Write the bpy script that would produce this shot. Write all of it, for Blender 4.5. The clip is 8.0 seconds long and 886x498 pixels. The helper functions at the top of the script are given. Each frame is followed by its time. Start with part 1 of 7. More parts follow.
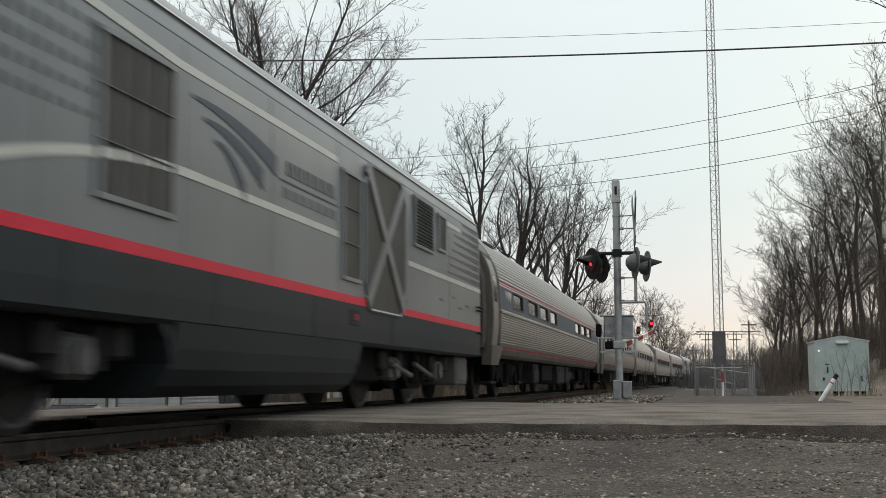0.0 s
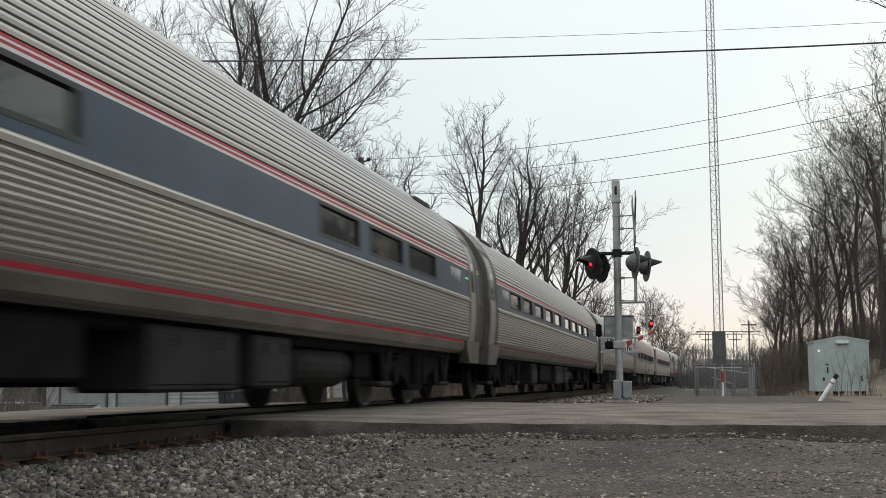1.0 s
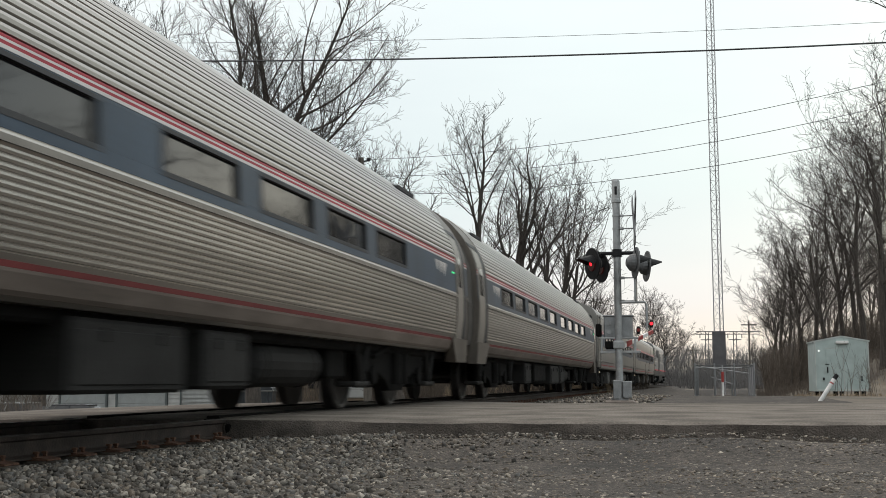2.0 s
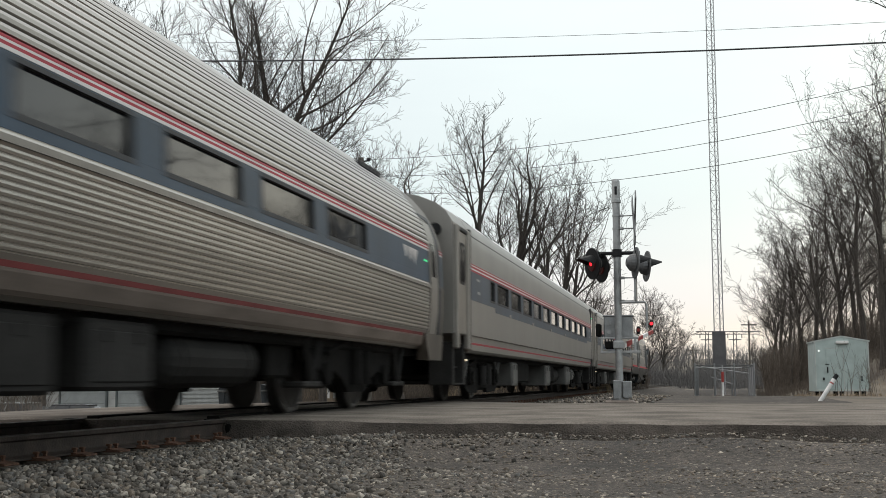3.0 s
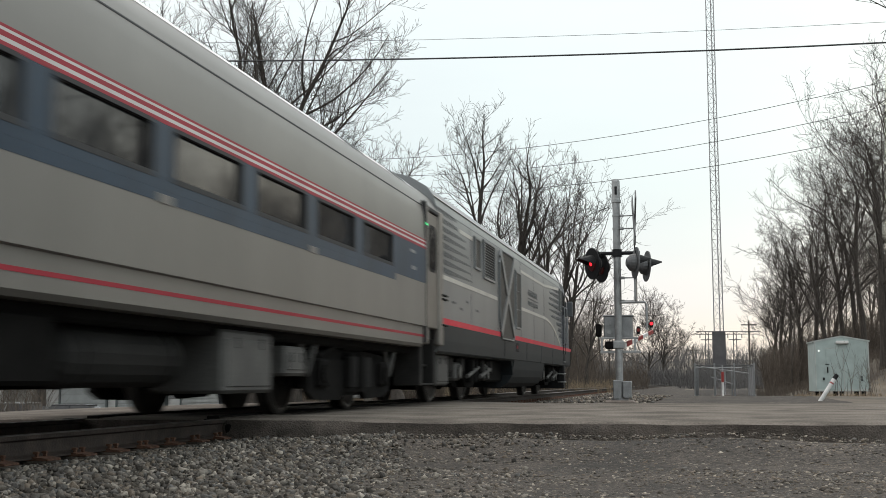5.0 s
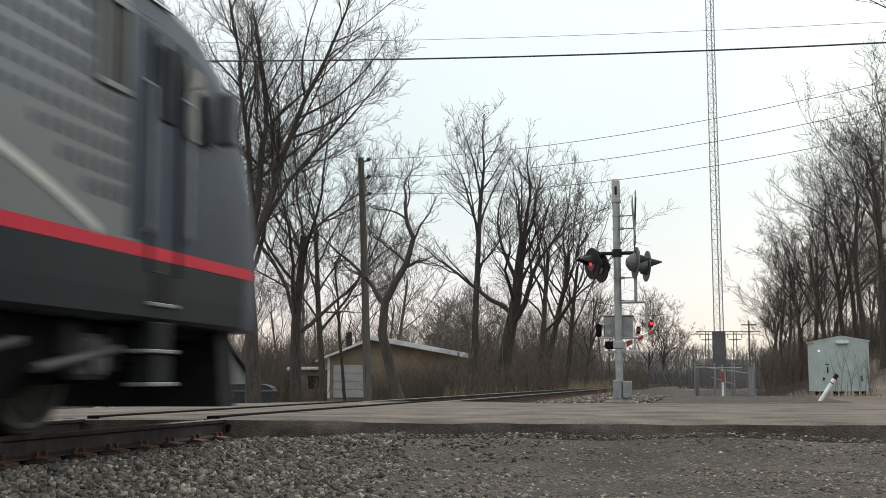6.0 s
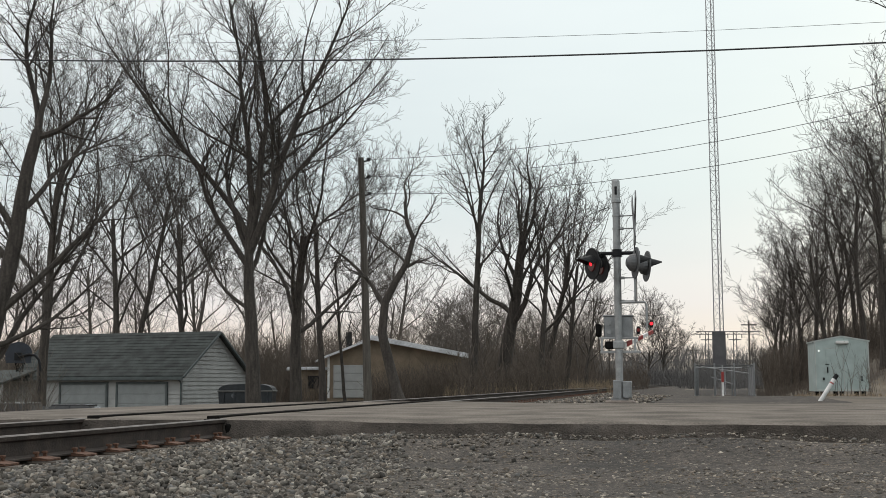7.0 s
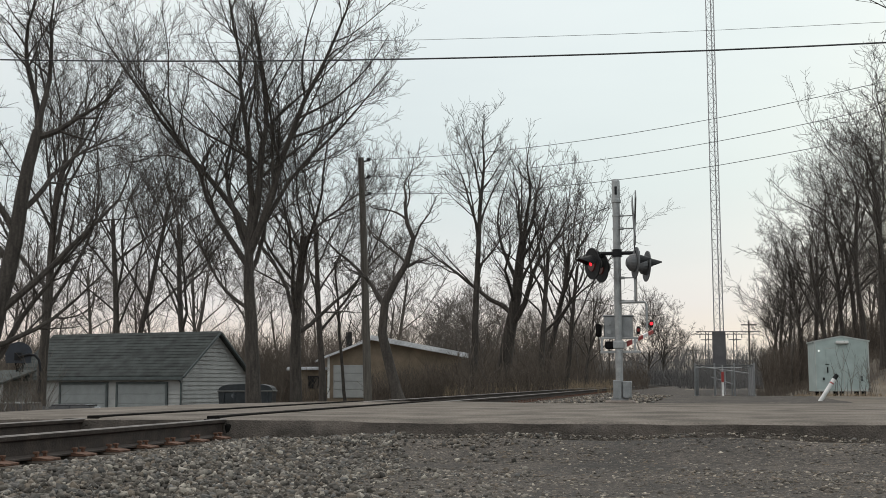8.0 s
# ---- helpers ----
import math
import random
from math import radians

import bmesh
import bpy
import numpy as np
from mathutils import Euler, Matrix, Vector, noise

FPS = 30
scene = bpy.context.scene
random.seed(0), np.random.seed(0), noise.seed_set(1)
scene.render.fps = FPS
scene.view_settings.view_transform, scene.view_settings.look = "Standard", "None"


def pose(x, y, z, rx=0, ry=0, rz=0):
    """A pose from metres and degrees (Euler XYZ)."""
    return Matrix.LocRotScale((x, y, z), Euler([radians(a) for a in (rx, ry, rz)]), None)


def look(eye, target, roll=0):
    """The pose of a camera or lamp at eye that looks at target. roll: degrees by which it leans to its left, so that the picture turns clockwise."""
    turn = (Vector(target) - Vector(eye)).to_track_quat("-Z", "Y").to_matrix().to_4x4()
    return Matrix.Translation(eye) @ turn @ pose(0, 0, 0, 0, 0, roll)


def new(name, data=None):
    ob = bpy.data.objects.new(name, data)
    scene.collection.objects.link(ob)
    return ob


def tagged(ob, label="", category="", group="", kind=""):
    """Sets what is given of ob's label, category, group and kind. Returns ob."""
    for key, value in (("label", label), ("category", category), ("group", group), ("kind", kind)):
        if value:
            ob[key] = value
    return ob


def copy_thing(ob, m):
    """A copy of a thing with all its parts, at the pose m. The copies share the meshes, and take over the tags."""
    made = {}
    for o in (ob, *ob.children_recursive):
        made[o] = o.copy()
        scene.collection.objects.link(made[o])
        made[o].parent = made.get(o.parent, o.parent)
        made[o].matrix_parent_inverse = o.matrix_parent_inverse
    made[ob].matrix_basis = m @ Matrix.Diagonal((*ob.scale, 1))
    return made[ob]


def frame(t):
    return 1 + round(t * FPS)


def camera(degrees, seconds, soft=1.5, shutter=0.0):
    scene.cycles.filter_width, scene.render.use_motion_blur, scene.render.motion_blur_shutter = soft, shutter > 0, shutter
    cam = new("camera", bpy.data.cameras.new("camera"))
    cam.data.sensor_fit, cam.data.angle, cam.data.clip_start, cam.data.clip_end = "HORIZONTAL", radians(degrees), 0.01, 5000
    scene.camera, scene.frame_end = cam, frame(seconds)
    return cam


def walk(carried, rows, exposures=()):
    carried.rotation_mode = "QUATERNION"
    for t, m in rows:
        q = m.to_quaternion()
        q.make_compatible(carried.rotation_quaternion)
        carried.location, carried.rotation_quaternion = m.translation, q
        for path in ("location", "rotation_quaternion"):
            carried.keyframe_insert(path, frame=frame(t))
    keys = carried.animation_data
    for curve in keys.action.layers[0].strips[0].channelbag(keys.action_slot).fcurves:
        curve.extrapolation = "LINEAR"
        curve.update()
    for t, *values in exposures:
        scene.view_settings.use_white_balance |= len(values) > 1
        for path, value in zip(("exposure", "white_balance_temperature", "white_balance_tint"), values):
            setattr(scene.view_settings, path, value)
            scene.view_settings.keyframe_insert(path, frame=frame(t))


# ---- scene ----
# The plan: the track runs along +y with its rail tops at z = 0, the road crosses it along x.
# ---------------------------------------------------------------- camera
EYE = Vector((0.0, 0.0, 0.354))
YAW, PITCH, LEAN = radians(12.013), radians(6.332), -0.217
AIM = Vector((-math.sin(YAW) * math.cos(PITCH), math.cos(YAW) * math.cos(PITCH), math.sin(PITCH)))
cam = camera(40.55, 8.0, soft=0.8, shutter=0.26)
STAND = look(EYE, EYE + AIM * 50, LEAN)
walk(cam, [(0.0, STAND), (8.0, STAND)], [(0.0, 0.01), (1.5, 0.14), (6.0, 0.2), (6.5, 0.12), (7.4, 0.0), (8.0, -0.02)])

# ---------------------------------------------------------------- world and light
def build_light():
    world = bpy.data.worlds.new("overcast_sky")
    scene.world = world
    world.use_nodes = True
    nt = world.node_tree
    nt.nodes.clear()
    out = nt.nodes.new("ShaderNodeOutputWorld")
    bg = nt.nodes.new("ShaderNodeBackground")
    sky = nt.nodes.new("ShaderNodeTexSky")
    sky.sky_type = "NISHITA"
    sky.sun_disc = False
    sky.sun_elevation = radians(9)
    sky.sun_rotation = radians(20)
    sky.dust_density = 4.0
    co = nt.nodes.new("ShaderNodeTexCoord")
    sep = nt.nodes.new("ShaderNodeSeparateXYZ")
    ramp = nt.nodes.new("ShaderNodeValToRGB")
    els = ramp.color_ramp.elements
    els[0].position, els[0].color = 0.0, (0.70, 0.62, 0.55, 1)
    els[1].position, els[1].color = 1.0, (1.22, 1.24, 1.24, 1)
    for pos, col in ((0.035, (0.80, 0.75, 0.68, 1)), (0.065, (0.735, 0.745, 0.745, 1)), (0.11, (0.66, 0.73, 0.75, 1)), (0.16, (0.625, 0.73, 0.755, 1)), (0.31, (0.735, 0.825, 0.845, 1)), (0.5, (0.93, 0.99, 1.0, 1))):
        e = els.new(pos)
        e.color = col
    noi = nt.nodes.new("ShaderNodeTexNoise")
    noi.inputs["Scale"].default_value = 2.2
    noi.inputs["Detail"].default_value = 5
    stretch = nt.nodes.new("ShaderNodeMapping")
    stretch.inputs["Scale"].default_value = (1, 1, 4)
    cloud = nt.nodes.new("ShaderNodeMix")
    cloud.data_type, cloud.blend_type = "RGBA", "MULTIPLY"
    cloud.inputs[0].default_value = 1.0
    cr = nt.nodes.new("ShaderNodeValToRGB")
    cr.color_ramp.elements[0].position, cr.color_ramp.elements[0].color = 0.3, (0.93, 0.94, 0.95, 1)
    cr.color_ramp.elements[1].position, cr.color_ramp.elements[1].color = 0.7, (1.04, 1.03, 1.02, 1)
    gain = nt.nodes.new("ShaderNodeMix")
    gain.data_type, gain.blend_type = "RGBA", "MIX"
    gain.inputs[0].default_value = 0.006
    ln = nt.links.new
    ln(co.outputs["Generated"], sep.inputs[0])
    ln(sep.outputs["Z"], ramp.inputs[0])
    ln(co.outputs["Generated"], stretch.inputs[0])
    ln(stretch.outputs[0], noi.inputs["Vector"])
    ln(noi.outputs["Fac"], cr.inputs[0])
    ln(ramp.outputs[0], cloud.inputs[6])
    ln(cr.outputs[0], cloud.inputs[7])
    ln(cloud.outputs[2], gain.inputs[6])
    ln(sky.outputs[0], gain.inputs[7])
    side = nt.nodes.new("ShaderNodeValToRGB")
    side.color_ramp.elements[0].position, side.color_ramp.elements[0].color = 0.0, (1.06, 1.0, 0.985, 1)
    side.color_ramp.elements[1].position, side.color_ramp.elements[1].color = 1.0, (0.985, 1.0, 1.005, 1)
    span = nt.nodes.new("ShaderNodeMapRange")
    span.inputs["From Min"].default_value, span.inputs["From Max"].default_value = -0.5, 0.1
    cool = nt.nodes.new("ShaderNodeMix")
    cool.data_type, cool.blend_type = "RGBA", "MULTIPLY"
    cool.inputs[0].default_value = 1.0
    ln(sep.outputs["X"], span.inputs["Value"])
    ln(span.outputs[0], side.inputs[0])
    ln(gain.outputs[2], cool.inputs[6])
    ln(side.outputs[0], cool.inputs[7])
    ln(cool.outputs[2], bg.inputs["Color"])
    bg.inputs["Strength"].default_value = 1.06
    ln(bg.outputs[0], out.inputs["Surface"])
    sun = bpy.data.lights.new("sun", "SUN")
    sun.energy, sun.angle, sun.color = 0.5, radians(30), (1.0, 0.93, 0.85)
    so = new("sun", sun)
    so.matrix_world = look((-12, 30, 40), (0, 0, 0))


build_light()

# ---------------------------------------------------------------- materials
def mat(name, col, rough=0.7, metal=0.0, var=0.25, scale=6.0, fine=60.0, bump=0.1, tint=None, island=0.0, rand=0.0, spec=0.5, streak=None, drawn=False):
    """A surface with coarse stains, fine grain and relief."""
    m = bpy.data.materials.new(name)
    m.use_nodes = True
    nt = m.node_tree
    b = nt.nodes["Principled BSDF"]
    ln = nt.links.new
    co = nt.nodes.new("ShaderNodeTexCoord")
    src = co.outputs["Object"]
    if streak:
        mp = nt.nodes.new("ShaderNodeMapping")
        mp.inputs["Scale"].default_value = streak
        ln(src, mp.inputs[0])
        src = mp.outputs[0]
    n1 = nt.nodes.new("ShaderNodeTexNoise")
    n1.inputs["Scale"].default_value, n1.inputs["Detail"].default_value = scale, 6
    n2 = nt.nodes.new("ShaderNodeTexNoise")
    n2.inputs["Scale"].default_value, n2.inputs["Detail"].default_value = fine, 3
    ln(src, n1.inputs["Vector"])
    ln(src if drawn else co.outputs["Object"], n2.inputs["Vector"])
    lo = [c * (1 - var) for c in col]
    hi = tint or [min(1, c * (1 + var)) for c in col]
    r = nt.nodes.new("ShaderNodeValToRGB")
    r.color_ramp.elements[0].position, r.color_ramp.elements[0].color = 0.32, (*lo, 1)
    r.color_ramp.elements[1].position, r.color_ramp.elements[1].color = 0.68, (*hi, 1)
    ln(n1.outputs["Fac"], r.inputs[0])
    mx = nt.nodes.new("ShaderNodeMix")
    mx.data_type, mx.blend_type = "RGBA", "MULTIPLY"
    mx.inputs[0].default_value = 1.0
    g = nt.nodes.new("ShaderNodeMapRange")
    g.inputs["From Min"].default_value, g.inputs["From Max"].default_value = 0.3, 0.7
    g.inputs["To Min"].default_value, g.inputs["To Max"].default_value = 1 - var * 0.7, 1 + var * 0.5
    ln(n2.outputs["Fac"], g.inputs["Value"])
    ln(r.outputs[0], mx.inputs[6])
    ln(g.outputs[0], mx.inputs[7])
    res = mx.outputs[2]
    if island or rand:
        if island:
            s = nt.nodes.new("ShaderNodeNewGeometry").outputs["Random Per Island"]
        else:
            s = nt.nodes.new("ShaderNodeObjectInfo").outputs["Random"]
        k = island or rand
        mr = nt.nodes.new("ShaderNodeMapRange")
        mr.inputs["To Min"].default_value, mr.inputs["To Max"].default_value = 1 - k, 1 + k
        ln(s, mr.inputs["Value"])
        m2 = nt.nodes.new("ShaderNodeMix")
        m2.data_type, m2.blend_type = "RGBA", "MULTIPLY"
        m2.inputs[0].default_value = 1.0
        ln(res, m2.inputs[6])
        ln(mr.outputs[0], m2.inputs[7])
        res = m2.outputs[2]
    ln(res, b.inputs["Base Color"])
    b.inputs["Roughness"].default_value = rough
    b.inputs["Metallic"].default_value = metal
    b.inputs["Specular IOR Level"].default_value = spec
    if bump:
        bp = nt.nodes.new("ShaderNodeBump")
        bp.inputs["Strength"].default_value = bump
        bp.inputs["Distance"].default_value = 0.02
        ln(n2.outputs["Fac"], bp.inputs["Height"])
        ln(bp.outputs[0], b.inputs["Normal"])
    return m


def glow(name, col, power):
    m = bpy.data.materials.new(name)
    m.use_nodes = True
    b = m.node_tree.nodes["Principled BSDF"]
    b.inputs["Base Color"].default_value = (*[c * 0.3 for c in col], 1)
    b.inputs["Emission Color"].default_value = (*col, 1)
    b.inputs["Emission Strength"].default_value = power
    return m


def gravel_mat(name, col):
    """Trodden dirt full of small angular stones of mixed tones."""
    m = mat(name, col, 0.95, 0, 0.45, 1.1, 55, 0)
    nt = m.node_tree
    b = nt.nodes["Principled BSDF"]
    ln = nt.links.new
    co = nt.nodes.new("ShaderNodeTexCoord").outputs["Object"]
    res = b.inputs["Base Color"].links[0].from_socket
    nrm = None
    for size, lo, hi in ((34, 0.62, 1.5), (85, 0.5, 1.6)):
        vo = nt.nodes.new("ShaderNodeTexVoronoi")
        vo.inputs["Scale"].default_value = size
        ln(co, vo.inputs["Vector"])
        sp = nt.nodes.new("ShaderNodeSeparateColor")
        ln(vo.outputs["Color"], sp.inputs[0])
        mr = nt.nodes.new("ShaderNodeMapRange")
        mr.inputs["From Min"].default_value = 0.35
        mr.inputs["To Min"].default_value, mr.inputs["To Max"].default_value = lo, hi
        ln(sp.outputs[0], mr.inputs["Value"])
        mx = nt.nodes.new("ShaderNodeMix")
        mx.data_type, mx.blend_type = "RGBA", "MULTIPLY"
        mx.inputs[0].default_value = 1
        ln(res, mx.inputs[6])
        ln(mr.outputs[0], mx.inputs[7])
        res = mx.outputs[2]
        bp = nt.nodes.new("ShaderNodeBump")
        bp.invert = True
        bp.inputs["Strength"].default_value, bp.inputs["Distance"].default_value = 0.8, 0.4 / size
        ln(vo.outputs["Distance"], bp.inputs["Height"])
        if nrm:
            ln(nrm, bp.inputs["Normal"])
        nrm = bp.outputs[0]
    ln(res, b.inputs["Base Color"])
    ln(nrm, b.inputs["Normal"])
    return m


def ballast_mat(name, col, k):
    """Crushed stone: each stone has its own grey, brown or bluish tone."""
    m = mat(name, col, 0.85, 0, 0.2, 30, 160, 0.3)
    nt = m.node_tree
    b = nt.nodes["Principled BSDF"]
    ri = nt.nodes.new("ShaderNodeNewGeometry").outputs["Random Per Island"]
    r = nt.nodes.new("ShaderNodeValToRGB")
    r.color_ramp.interpolation = "LINEAR"
    els = r.color_ramp.elements
    els[0].color, els[1].color = (0.14 * k, 0.13 * k, 0.12 * k, 1), (1.8 * k, 1.74 * k, 1.62 * k, 1)
    for p, c in ((0.2, (0.42, 0.39, 0.35)), (0.4, (0.55, 0.57, 0.60)), (0.55, (0.85, 0.74, 0.63)), (0.7, (0.38, 0.35, 0.32)), (0.85, (1.0, 0.97, 0.92))):
        e = els.new(p)
        e.color = (*[x * k for x in c], 1)
    mx = nt.nodes.new("ShaderNodeMix")
    mx.data_type, mx.blend_type = "RGBA", "MULTIPLY"
    mx.inputs[0].default_value = 1
    old = b.inputs["Base Color"].links[0].from_socket
    nt.links.new(ri, r.inputs[0])
    nt.links.new(old, mx.inputs[6])
    nt.links.new(r.outputs[0], mx.inputs[7])
    nt.links.new(mx.outputs[2], b.inputs["Base Color"])
    return m


